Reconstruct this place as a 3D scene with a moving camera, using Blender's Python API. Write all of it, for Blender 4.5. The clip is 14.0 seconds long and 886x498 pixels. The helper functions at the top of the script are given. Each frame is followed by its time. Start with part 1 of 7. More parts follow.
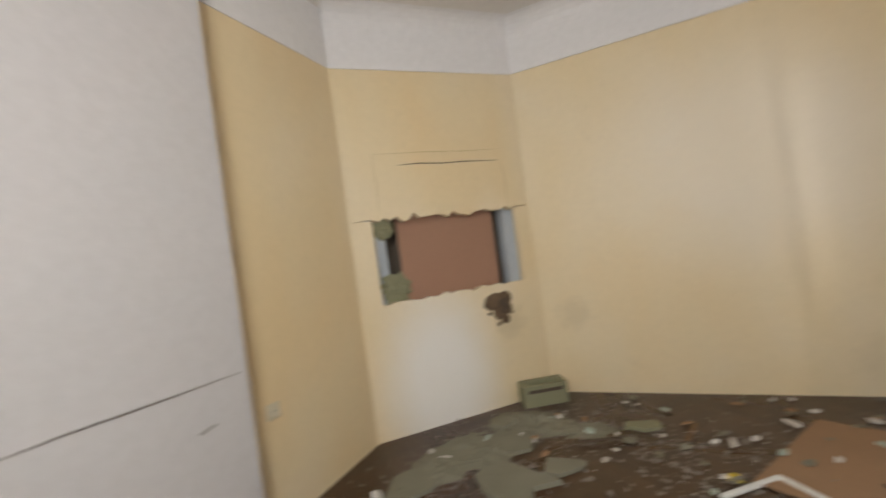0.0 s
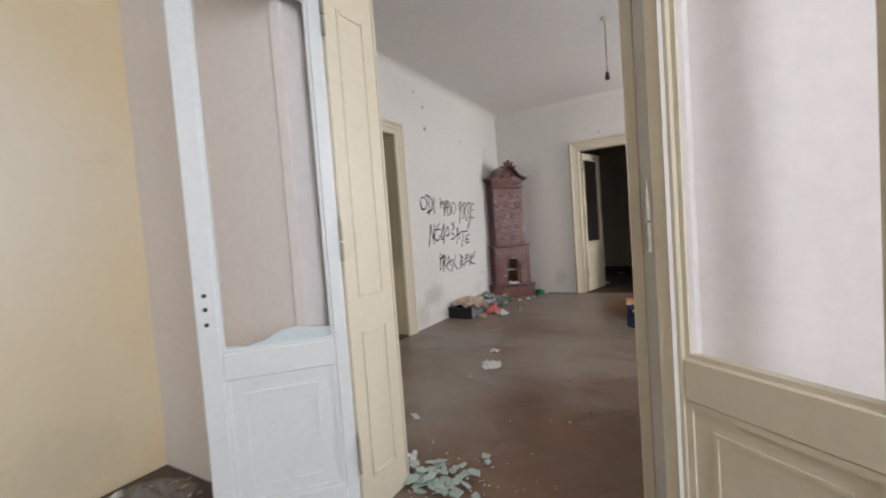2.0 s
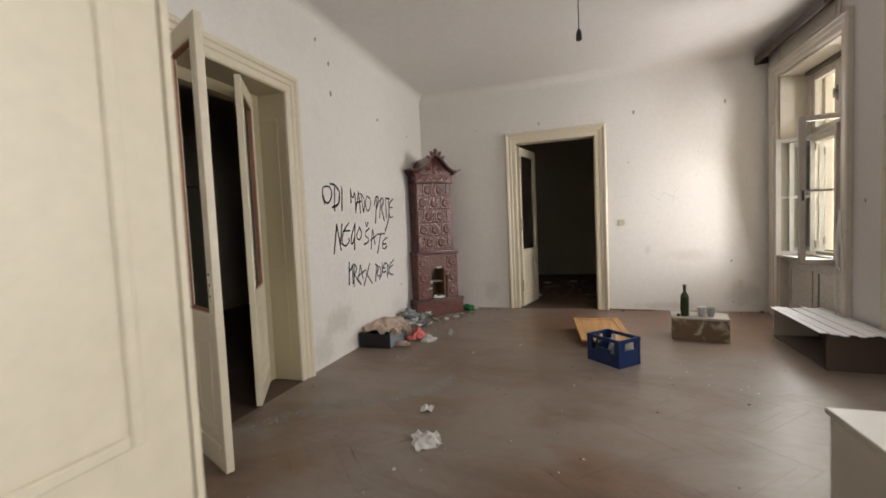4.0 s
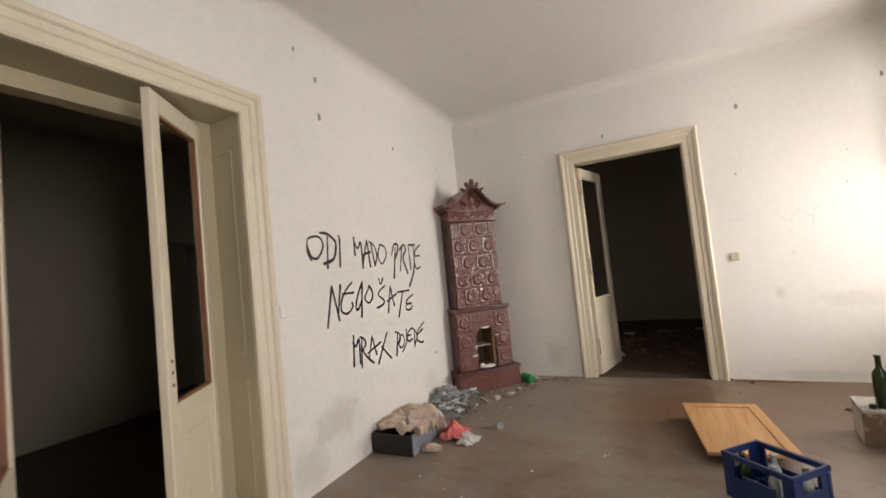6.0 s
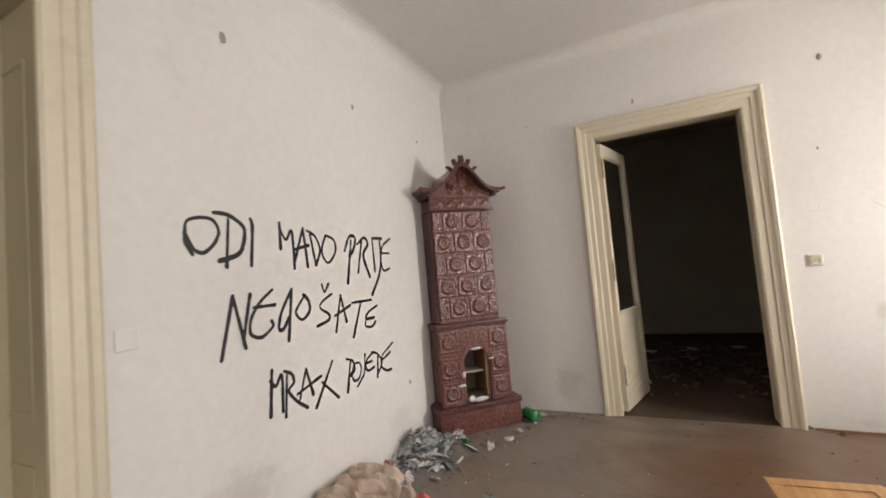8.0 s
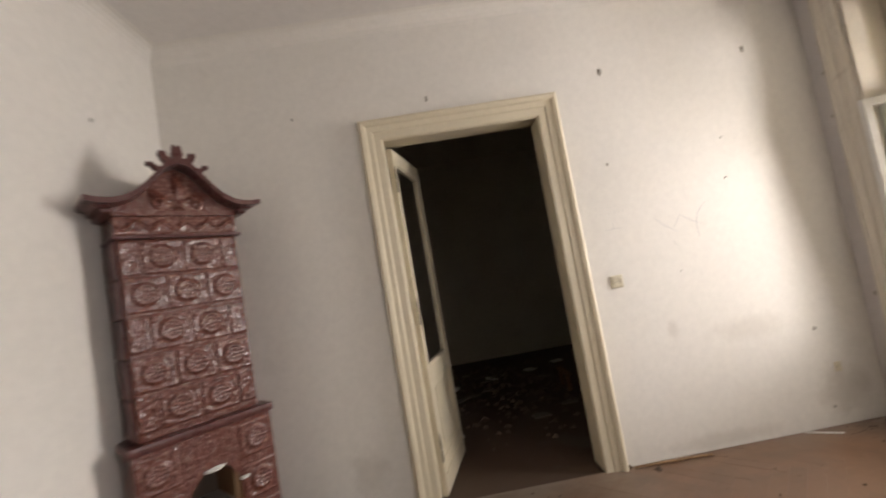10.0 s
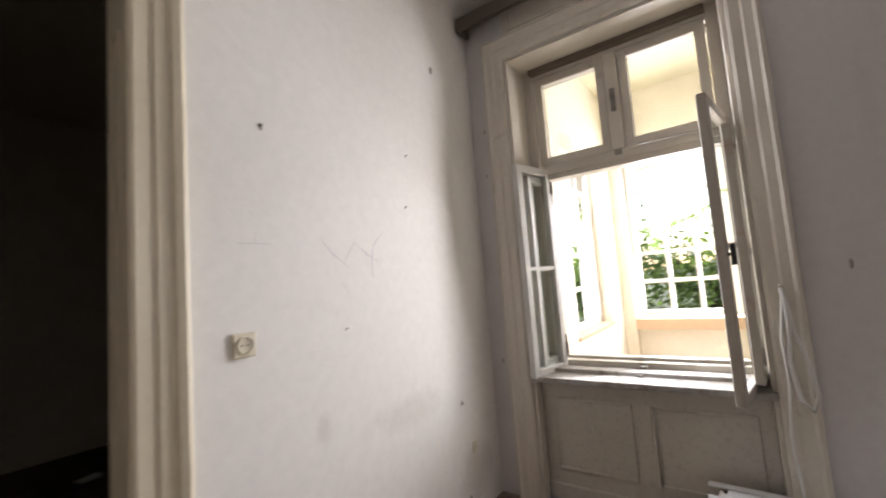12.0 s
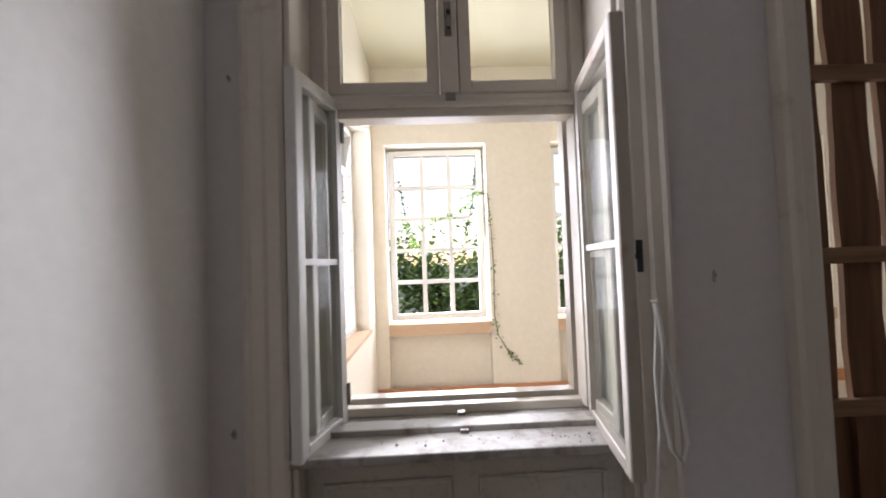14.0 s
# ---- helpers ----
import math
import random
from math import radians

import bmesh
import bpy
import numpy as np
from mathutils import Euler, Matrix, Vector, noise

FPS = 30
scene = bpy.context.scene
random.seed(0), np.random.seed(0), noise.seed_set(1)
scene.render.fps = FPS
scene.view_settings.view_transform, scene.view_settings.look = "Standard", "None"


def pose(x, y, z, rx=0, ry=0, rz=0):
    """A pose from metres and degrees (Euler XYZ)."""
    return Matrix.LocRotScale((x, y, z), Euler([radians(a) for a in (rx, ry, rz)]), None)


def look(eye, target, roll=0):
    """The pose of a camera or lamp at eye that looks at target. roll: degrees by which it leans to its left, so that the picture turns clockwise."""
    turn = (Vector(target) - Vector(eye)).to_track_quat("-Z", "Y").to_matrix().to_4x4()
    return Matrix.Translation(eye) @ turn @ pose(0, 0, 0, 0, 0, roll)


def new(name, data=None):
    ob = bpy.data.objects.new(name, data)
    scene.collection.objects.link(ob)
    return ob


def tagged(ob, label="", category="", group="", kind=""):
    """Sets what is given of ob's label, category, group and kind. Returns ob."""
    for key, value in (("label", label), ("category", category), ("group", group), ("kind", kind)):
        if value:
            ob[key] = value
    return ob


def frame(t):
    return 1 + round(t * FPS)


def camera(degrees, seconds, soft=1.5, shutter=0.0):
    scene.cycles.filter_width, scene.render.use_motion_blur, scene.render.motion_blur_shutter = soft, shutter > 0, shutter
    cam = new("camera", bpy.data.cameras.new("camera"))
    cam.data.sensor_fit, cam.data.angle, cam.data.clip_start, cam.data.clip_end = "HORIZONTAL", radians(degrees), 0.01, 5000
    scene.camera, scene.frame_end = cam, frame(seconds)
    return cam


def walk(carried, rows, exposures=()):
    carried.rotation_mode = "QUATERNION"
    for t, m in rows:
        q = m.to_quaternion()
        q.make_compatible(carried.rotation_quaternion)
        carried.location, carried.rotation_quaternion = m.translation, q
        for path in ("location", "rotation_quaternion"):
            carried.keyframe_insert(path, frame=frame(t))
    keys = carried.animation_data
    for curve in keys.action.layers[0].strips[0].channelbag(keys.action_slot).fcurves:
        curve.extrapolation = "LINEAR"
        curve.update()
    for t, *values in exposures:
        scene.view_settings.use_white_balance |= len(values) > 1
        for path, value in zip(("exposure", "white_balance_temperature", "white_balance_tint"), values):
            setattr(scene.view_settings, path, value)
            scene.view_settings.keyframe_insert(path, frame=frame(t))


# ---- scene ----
# ---------------------------------------------------------------- camera
cam = camera(94.1, 14.0, soft=1.7, shutter=0.4)
PATH = [
    (0, (-0.084, -0.247, 1.246), (-0.906, 1.576, 1.256), -7.8),
    (0.2, (-0.034, -0.197, 1.243), (-0.525, 1.742, 1.256), -4.7),
    (0.5, (0.048, -0.089, 1.219), (0.08, 1.91, 1.167), -8.1),
    (1, (0.196, 0.118, 1.164), (1.202, 1.839, 1.003), -7.5),
    (1.5, (0.41, 0.356, 1.17), (1.862, 1.725, 1.032), -5.8),
    (2, (0.58, 0.609, 1.17), (2.31, 1.607, 1.079), -4.2),
    (2.5, (0.806, 0.784, 1.186), (2.62, 1.613, 1.035), -4.8),
    (3, (1.115, 0.921, 1.153), (2.971, 1.648, 0.987), -1.9),
    (3.2, (1.21, 0.995, 1.132), (3.088, 1.658, 0.956), -1.6),
    (5.3, (2.388, 1.366, 1.28), (4.293, 1.974, 1.295), -4.9),
    (5.5, (2.484, 1.369, 1.266), (4.375, 2.021, 1.292), -6.1),
    (6, (2.804, 1.37, 1.278), (4.601, 2.242, 1.381), -5.8),
    (6.5, (3.068, 1.488, 1.244), (4.89, 2.308, 1.315), -4.4),
    (7, (3.348, 1.586, 1.27), (5.159, 2.424, 1.395), -4.2),
    (7.2, (3.45, 1.619, 1.28), (5.214, 2.548, 1.427), -3.3),
    (9.5, (4.479, 1.711, 1.239), (6.422, 2.183, 1.236), -13.3),
    (10, (4.819, 1.815, 1.35), (6.812, 1.718, 1.485), -9.8),
    (10.5, (5.11, 1.726, 1.318), (7.072, 1.364, 1.453), -11.4),
    (11, (5.417, 1.607, 1.304), (7.298, 0.935, 1.406), -11.7),
    (11.5, (5.789, 1.542, 1.29), (7.377, 0.331, 1.389), -5.7),
    (12, (6.089, 1.342, 1.28), (7.247, -0.28, 1.453), -4.4),
    (12.5, (6.347, 1.172, 1.314), (7.161, -0.639, 1.551), -3.6),
    (13, (6.56, 1.013, 1.345), (6.829, -0.965, 1.461), -4.3),
    (13.5, (6.658, 0.799, 1.316), (6.735, -1.198, 1.406), -3.7),
    (14, (6.701, 0.411, 1.311), (6.625, -1.586, 1.386), -2.0),
]
EXPOSURES = [(0.0, 0.42, 6900, 12), (0.5, 0.55, 6100, 13), (1.5, 0.78, 5950, 13), (2.5, 0.79, 6150, 12), (3.2, 0.60, 6300, 11), (5.3, 0.88, 6650, 15), (7.2, 0.96, 6600, 14),
             (9.5, 0.86, 6500, 14), (10.5, 0.75, 6950, 16), (11.5, 0.68, 6500, 16), (12.5, 0.06, 5950, 15), (13.2, -0.15, 5950, 17), (14.0, -0.38, 5800, 18)]
walk(cam, [(t, look(eye, target, roll)) for t, eye, target, roll in PATH],
     exposures=EXPOSURES)

# ---------------------------------------------------------------- plan
GROUND = -0.55            # garden level
R1_X0, R1_X1, R1_N = -1.80, 1.70, 3.10      # yellow room
W_X0, W_X1 = 1.70, 2.09                     # wall between the rooms
R2_X1, R2_N, R2_S = 7.42, 3.33, -0.96       # main room
CEIL, CEIL1 = 3.07, 3.00
T, TE = 0.39, 0.15                          # wall thickness, and of the east wall
D1 = (0.725, 1.76, 2.27)                     # doorway between the rooms: y, y, height
DA = (0.94, 1.95, 2.27)                     # doorway to the dark east room
DB = (3.37, 4.38, 2.27)                     # doorway to the dark north room: x, x
WIN1, WIN2 = (6.02, 7.16), (4.18, 5.36)     # window niches: x, x
WIN_TOP = 2.66
VER_S, VER_E = -3.68, 7.225                  # verandah: far wall, end wall

# ---------------------------------------------------------------- light
world = bpy.data.worlds.new("world")
scene.world = world
world.use_nodes = True
nt = world.node_tree
sky = nt.nodes.new("ShaderNodeTexSky")
sky.sky_type = "NISHITA"
sky.sun_disc = False
SUN_EL, SUN_AZ = 32.6, 184.0
sky.sun_elevation, sky.sun_rotation = radians(SUN_EL), radians(SUN_AZ)
nt.links.new(sky.outputs[0], nt.nodes["Background"].inputs[0])
nt.nodes["Background"].inputs[1].default_value = 0.15

sun_data = bpy.data.lights.new("sun", "SUN")
sun_data.energy, sun_data.angle, sun_data.color = 5.0, radians(0.5), (1.0, 0.95, 0.86)
sun = new("sun", sun_data)
sun_way = Vector((math.sin(radians(SUN_AZ)) * math.cos(radians(SUN_EL)), math.cos(radians(SUN_AZ)) * math.cos(radians(SUN_EL)), math.sin(radians(SUN_EL))))
sun.matrix_world = look((4, -6, 9), Vector((4, -6, 9)) - sun_way)


def window_light(name, x, y, z, way, width, height, power, colour, spread=180):
    """Sky light that enters by a window's opening."""
    data = bpy.data.lights.new(name, "AREA")
    data.shape, data.size, data.size_y, data.energy, data.color, data.spread = "RECTANGLE", width, height, power, colour, radians(spread)
    ob = new(name, data)
    ob.matrix_world = look((x, y, z), Vector((x, y, z)) + Vector(way))
    return ob


window_light("window_light_main", 6.62, -1.02, 1.60, (-0.45, 1, -0.14), 0.80, 1.70, 23, (1.0, 0.98, 0.95), 180)
window_light("window_light_verandah", 6.56, -3.90, 1.60, (0, 1, -0.15), 0.9, 1.8, 70, (1.0, 0.99, 0.97))
window_light("window_light_verandah_middle", 4.80, -3.90, 1.60, (0, 1, -0.15), 0.9, 1.8, 105, (1.0, 0.99, 0.97))
window_light("window_light_verandah_end", 7.45, -2.65, 1.60, (-1, -0.1, -0.2), 1.1, 1.8, 20, (1.0, 0.99, 0.97))
window_light("window_light_yellow_room", -0.15, -1.10, 1.75, (-0.12, 1, -0.24), 1.0, 1.65, 44, (0.94, 0.98, 1.0), 175)
# fill by the unseen west window, added to brighten the white room
window_light("fill_light_west", 2.95, -1.10, 1.65, (0.60, 1, -0.28), 0.90, 1.75, 25, (0.97, 0.98, 1.0), 170)


# ---------------------------------------------------------------- materials
def material(name, rough=0.7, metal=0.0):
    m = bpy.data.materials.new(name)
    m.use_nodes = True
    t = m.node_tree
    b = t.nodes["Principled BSDF"]
    b.inputs["Roughness"].default_value = rough
    b.inputs["Metallic"].default_value = metal
    return m, t, b


def coords(t, scale=1.0, stretch=(1, 1, 1), local=False):
    c = t.nodes.new("ShaderNodeTexCoord") if local else t.nodes.new("ShaderNodeNewGeometry")
    mp = t.nodes.new("ShaderNodeMapping")
    mp.inputs["Scale"].default_value = [scale * k for k in stretch]
    t.links.new(c.outputs["Object" if local else "Position"], mp.inputs["Vector"])
    return mp.outputs["Vector"]


def noise_node(t, vec, scale, detail=4.0, rough=0.55, distort=0.0):
    n = t.nodes.new("ShaderNodeTexNoise")
    n.inputs["Scale"].default_value, n.inputs["Detail"].default_value = scale, detail
    n.inputs["Roughness"].default_value, n.inputs["Distortion"].default_value = rough, distort
    t.links.new(vec, n.inputs["Vector"])
    return n.outputs["Fac"]


def ramp(t, fac, stops):
    r = t.nodes.new("ShaderNodeValToRGB")
    e = r.color_ramp.elements
    while len(e) < len(stops):
        e.new(0.5)
    for el, (p, c) in zip(e, stops):
        el.position = p
        el.color = (*c, 1) if len(c) == 3 else c
    t.links.new(fac, r.inputs["Fac"])
    return r.outputs["Color"]


def mix(t, fac, a, b, kind="MIX"):
    n = t.nodes.new("ShaderNodeMix")
    n.data_type, n.blend_type = "RGBA", kind
    for sock, v in ((n.inputs[0], fac), (n.inputs[6], a), (n.inputs[7], b)):
        if isinstance(v, (int, float)):
            sock.default_value = v
        elif isinstance(v, tuple):
            sock.default_value = (*v, 1) if len(v) == 3 else v
        else:
            t.links.new(v, sock)
    return n.outputs[2]


def bump(t, b, fac, strength=0.2, distance=0.01):
    n = t.nodes.new("ShaderNodeBump")
    n.inputs["Strength"].default_value, n.inputs["Distance"].default_value = strength, distance
    t.links.new(fac, n.inputs["Height"])
    t.links.new(n.outputs["Normal"], b.inputs["Normal"])


def band(t, fac, lo, hi):
    n = t.nodes.new("ShaderNodeMapRange")
    n.inputs["From Min"].default_value, n.inputs["From Max"].default_value = lo, hi
    t.links.new(fac, n.inputs["Value"])
    return n.outputs["Result"]


def surface(name, base, second, stain, rough=0.8, big=0.8, grain=18.0, stain_amount=0.35, stain_scale=1.6, relief=0.15, stretch=(1, 1, 1), metal=0.0, local=False, spread=(0.60, 0.78)):
    """Colour that drifts at a large scale, with stains of their own shape and a fine grain."""
    m, t, b = material(name, rough, metal)
    v = coords(t, 1.0, stretch, local)
    drift = noise_node(t, v, big, 3)
    col = mix(t, drift, base, second)
    spots = band(t, noise_node(t, v, stain_scale, 8, 0.68, 0.4), *spread)
    amount = t.nodes.new("ShaderNodeMath")
    amount.operation = "MULTIPLY"
    amount.inputs[1].default_value = stain_amount
    t.links.new(spots, amount.inputs[0])
    col = mix(t, amount.outputs[0], col, stain)
    fine = noise_node(t, v, grain, 6, 0.7)
    col = mix(t, 0.18, col, ramp(t, fine, [(0.3, (0.55, 0.55, 0.55)), (0.7, (1.0, 1.0, 1.0))]), "MULTIPLY")
    t.links.new(col, b.inputs["Base Color"])
    r = t.nodes.new("ShaderNodeMapRange")
    r.inputs["To Min"].default_value, r.inputs["To Max"].default_value = max(rough - 0.12, 0.03), min(rough + 0.1, 1)
    t.links.new(fine, r.inputs["Value"])
    t.links.new(r.outputs["Result"], b.inputs["Roughness"])
    if relief:
        bump(t, b, fine, relief, 0.004)
    return m


def patches(m, spots, edge=9.0, wild=1.5):
    """Smudges of their own shape, and window light put into the colour: (centre, reach, colour, amount)."""
    t = m.node_tree
    b = t.nodes["Principled BSDF"]
    for centre, reach, colour, amount in spots:
        old = b.inputs["Base Color"].links[0].from_socket
        g = t.nodes.new("ShaderNodeNewGeometry")
        sub = t.nodes.new("ShaderNodeVectorMath")
        sub.operation = "SUBTRACT"
        sub.inputs[1].default_value = centre
        t.links.new(g.outputs["Position"], sub.inputs[0])
        div = t.nodes.new("ShaderNodeVectorMath")
        div.operation = "DIVIDE"
        div.inputs[1].default_value = reach
        t.links.new(sub.outputs[0], div.inputs[0])
        ln = t.nodes.new("ShaderNodeVectorMath")
        ln.operation = "LENGTH"
        t.links.new(div.outputs[0], ln.inputs[0])
        rough_edge = noise_node(t, g.outputs["Position"], edge, 7, 0.7, 0.4)
        add = t.nodes.new("ShaderNodeMath")
        add.operation = "MULTIPLY_ADD"
        add.inputs[1].default_value, add.inputs[2].default_value = wild, -wild / 2
        t.links.new(rough_edge, add.inputs[0])
        tot = t.nodes.new("ShaderNodeMath")
        tot.operation = "ADD"
        t.links.new(ln.outputs["Value"], tot.inputs[0])
        t.links.new(add.outputs[0], tot.inputs[1])
        k = t.nodes.new("ShaderNodeMapRange")
        k.interpolation_type = "SMOOTHSTEP"
        k.inputs["From Min"].default_value, k.inputs["From Max"].default_value = 1.05, 0.25
        k.inputs["To Max"].default_value = amount
        t.links.new(tot.outputs[0], k.inputs["Value"])
        t.links.new(mix(t, k.outputs["Result"], old, colour), b.inputs["Base Color"])


def wood(name, dark, light, rough=0.5, scale=1.0, axis="x", relief=0.15):
    """Grain along one axis of the world."""
    m, t, b = material(name, rough)
    st = {"x": (0.6, 9, 9), "y": (9, 0.6, 9), "z": (9, 9, 0.6)}[axis]
    v = coords(t, scale, st)
    g = noise_node(t, v, 3.0, 6, 0.6, 0.6)
    big = noise_node(t, coords(t, 1.0), 1.7, 3)
    col = ramp(t, g, [(0.28, dark), (0.72, light)])
    col = mix(t, 0.35, col, ramp(t, big, [(0.3, (0.5, 0.47, 0.44)), (0.7, (1, 1, 1))]), "MULTIPLY")
    t.links.new(col, b.inputs["Base Color"])
    bump(t, b, g, relief, 0.003)
    return m


def floor_material(name, strength):
    """Worn herringbone oak under a film of grey dust."""
    m, t, b = material(name, 0.45)
    v = coords(t, 1.0)
    g = t.nodes.new("ShaderNodeNewGeometry")
    oi = t.nodes.new("ShaderNodeObjectInfo")
    add = t.nodes.new("ShaderNodeMath")
    add.operation = "ADD"
    t.links.new(g.outputs["Random Per Island"], add.inputs[0])
    t.links.new(oi.outputs["Random"], add.inputs[1])
    fr = t.nodes.new("ShaderNodeMath")
    fr.operation = "FRACT"
    t.links.new(add.outputs[0], fr.inputs[0])
    rnd = fr.outputs[0]
    tone = ramp(t, rnd, [(0.0, (0.150, 0.068, 0.030)), (0.5, (0.166, 0.077, 0.034)), (1.0, (0.184, 0.088, 0.040))] if strength > 0.2 else [(0.0, (0.054, 0.025, 0.011)), (0.5, (0.066, 0.031, 0.014)), (1.0, (0.082, 0.039, 0.018))])
    fine = noise_node(t, v, 26, 6, 0.7)
    tone = mix(t, 0.4, tone, ramp(t, fine, [(0.3, (0.5, 0.48, 0.46)), (0.7, (1, 1, 1))]), "MULTIPLY")
    blot = noise_node(t, v, 1.05, 9, 0.68, 0.9)
    dust = band(t, blot, 0.54 - strength, 0.95 - strength) if strength < 0.2 else band(t, mix(t, 0.4, blot, noise_node(t, coords(t, 1.0, (1.0, 0.28, 1.0)), 3.2, 7, 0.66, 0.5)), 0.30, 0.52)
    if strength > 0.2:
        # swept bare where people walk to the window and the doorway
        for cx, cy, rx, ry, k in ((6.85, 0.0, 1.0, 1.3, 0.75), (6.3, 1.15, 0.8, 0.7, 0.45), (2.5, 1.15, 1.25, 0.8, 0.80)):
            mp = t.nodes.new("ShaderNodeMapping")
            mp.vector_type = "TEXTURE"
            mp.inputs["Location"].default_value, mp.inputs["Scale"].default_value = (cx, cy, 0), (rx, ry, 1)
            t.links.new(v, mp.inputs["Vector"])
            warp = t.nodes.new("ShaderNodeVectorMath")
            warp.operation = "ADD"
            nz = t.nodes.new("ShaderNodeTexNoise")
            nz.inputs["Scale"].default_value, nz.inputs["Detail"].default_value = 2.2, 6
            t.links.new(v, nz.inputs["Vector"])
            t.links.new(mp.outputs[0], warp.inputs[0])
            t.links.new(nz.outputs["Color"], warp.inputs[1])
            off = t.nodes.new("ShaderNodeVectorMath")
            off.operation = "SUBTRACT"
            off.inputs[1].default_value = (0.5, 0.5, 0.5)
            t.links.new(warp.outputs[0], off.inputs[0])
            ln = t.nodes.new("ShaderNodeVectorMath")
            ln.operation = "LENGTH"
            t.links.new(off.outputs[0], ln.inputs[0])
            bare = t.nodes.new("ShaderNodeMapRange")
            bare.inputs["From Min"].default_value, bare.inputs["From Max"].default_value = 0.45, 1.25
            bare.inputs["To Min"].default_value, bare.inputs["To Max"].default_value = 1 - k, 1.0
            t.links.new(ln.outputs["Value"], bare.inputs["Value"])
            mul = t.nodes.new("ShaderNodeMath")
            mul.operation = "MULTIPLY"
            t.links.new(dust, mul.inputs[0])
            t.links.new(bare.outputs["Result"], mul.inputs[1])
            dust = mul.outputs[0]
    speck = band(t, noise_node(t, v, 7.0, 8, 0.7), 0.35, 0.75)
    k = t.nodes.new("ShaderNodeMath")
    k.operation = "MULTIPLY"
    t.links.new(dust, k.inputs[0])
    t.links.new(ramp(t, speck, [(0.0, (0.74, 0.74, 0.74)), (1.0, (0.97, 0.97, 0.97))]), k.inputs[1])
    col = mix(t, k.outputs[0], tone, (0.268, 0.230, 0.190) if strength > 0.2 else (0.044, 0.031, 0.020))
    # old dark stains and scuffs
    scuff = band(t, noise_node(t, coords(t, 1.0, (1.0, 0.45, 1.0)), 1.7, 9, 0.7, 1.1), 0.50, 0.74)
    col = mix(t, ramp(t, scuff, [(0.0, (0, 0, 0)), (1.0, (0.55, 0.55, 0.55))]), col, (0.085, 0.055, 0.036) if strength > 0.2 else (0.03, 0.02, 0.014))
    t.links.new(col, b.inputs["Base Color"])
    rr = t.nodes.new("ShaderNodeMapRange")
    rr.inputs["To Min"].default_value, rr.inputs["To Max"].default_value = 0.27, 0.41
    t.links.new(k.outputs[0], rr.inputs["Value"])
    t.links.new(rr.outputs["Result"], b.inputs["Roughness"])
    bump(t, b, fine, 0.12, 0.003)
    return m


M = {}
M["plaster"] = surface("white_plaster", (0.80, 0.77, 0.72), (0.74, 0.71, 0.66), (0.50, 0.45, 0.38), 0.85, 0.7, 22, 0.22, 1.3)
# the white plaster again, greyed so the window wall's shade is in the colour
M["plaster_shaded"] = surface("shaded_window_wall_plaster", (0.66, 0.63, 0.62), (0.58, 0.55, 0.54), (0.40, 0.37, 0.35), 0.85, 0.9, 22, 0.2, 1.5)
M["ceiling"] = surface("ceiling_plaster", (0.78, 0.75, 0.72), (0.72, 0.69, 0.66), (0.55, 0.50, 0.45), 0.9, 0.5, 20, 0.15, 0.9)
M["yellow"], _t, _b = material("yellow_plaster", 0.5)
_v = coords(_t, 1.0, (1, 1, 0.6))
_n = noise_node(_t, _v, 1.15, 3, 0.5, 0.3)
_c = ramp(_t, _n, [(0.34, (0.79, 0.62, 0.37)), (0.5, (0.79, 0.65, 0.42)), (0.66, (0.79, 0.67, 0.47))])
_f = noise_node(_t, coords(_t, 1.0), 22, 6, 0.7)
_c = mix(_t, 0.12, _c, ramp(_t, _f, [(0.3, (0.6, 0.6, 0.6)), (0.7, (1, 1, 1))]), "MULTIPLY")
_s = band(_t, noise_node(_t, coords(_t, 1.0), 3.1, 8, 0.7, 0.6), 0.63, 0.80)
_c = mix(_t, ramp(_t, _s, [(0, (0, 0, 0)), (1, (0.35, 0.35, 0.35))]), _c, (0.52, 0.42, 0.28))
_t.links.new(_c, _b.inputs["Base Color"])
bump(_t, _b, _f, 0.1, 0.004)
M["pink_white"] = surface("pink_white_plaster", (0.87, 0.81, 0.775), (0.84, 0.775, 0.745), (0.66, 0.54, 0.44), 0.8, 1.1, 20, 0.2)
M["frieze"] = surface("white_frieze_paint", (0.82, 0.81, 0.82), (0.78, 0.77, 0.78), (0.7, 0.66, 0.62), 0.85, 0.8, 20, 0.1)
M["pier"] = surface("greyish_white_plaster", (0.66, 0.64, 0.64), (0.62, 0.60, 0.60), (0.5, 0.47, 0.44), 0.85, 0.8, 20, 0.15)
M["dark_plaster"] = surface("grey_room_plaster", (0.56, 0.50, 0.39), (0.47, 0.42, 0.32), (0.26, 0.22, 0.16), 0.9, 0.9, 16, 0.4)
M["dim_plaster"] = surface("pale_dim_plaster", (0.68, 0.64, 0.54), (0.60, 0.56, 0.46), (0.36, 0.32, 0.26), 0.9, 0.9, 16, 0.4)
M["cream"] = surface("aged_cream_paint", (0.66, 0.58, 0.42), (0.72, 0.65, 0.50), (0.40, 0.31, 0.20), 0.42, 1.3, 30, 0.3, 3.2, 0.08)
# aged olive cream, darkened so the deep doorway's shade is in the paint
M["cream_shaded"] = surface("shaded_olive_cream_paint", (0.45, 0.39, 0.25), (0.51, 0.44, 0.29), (0.30, 0.24, 0.16), 0.5, 1.3, 30, 0.3, 3.2, 0.08)
M["white_paint"] = surface("chalky_white_paint", (0.76, 0.77, 0.75), (0.70, 0.72, 0.70), (0.45, 0.40, 0.33), 0.45, 1.5, 34, 0.35, 5.0, 0.1)
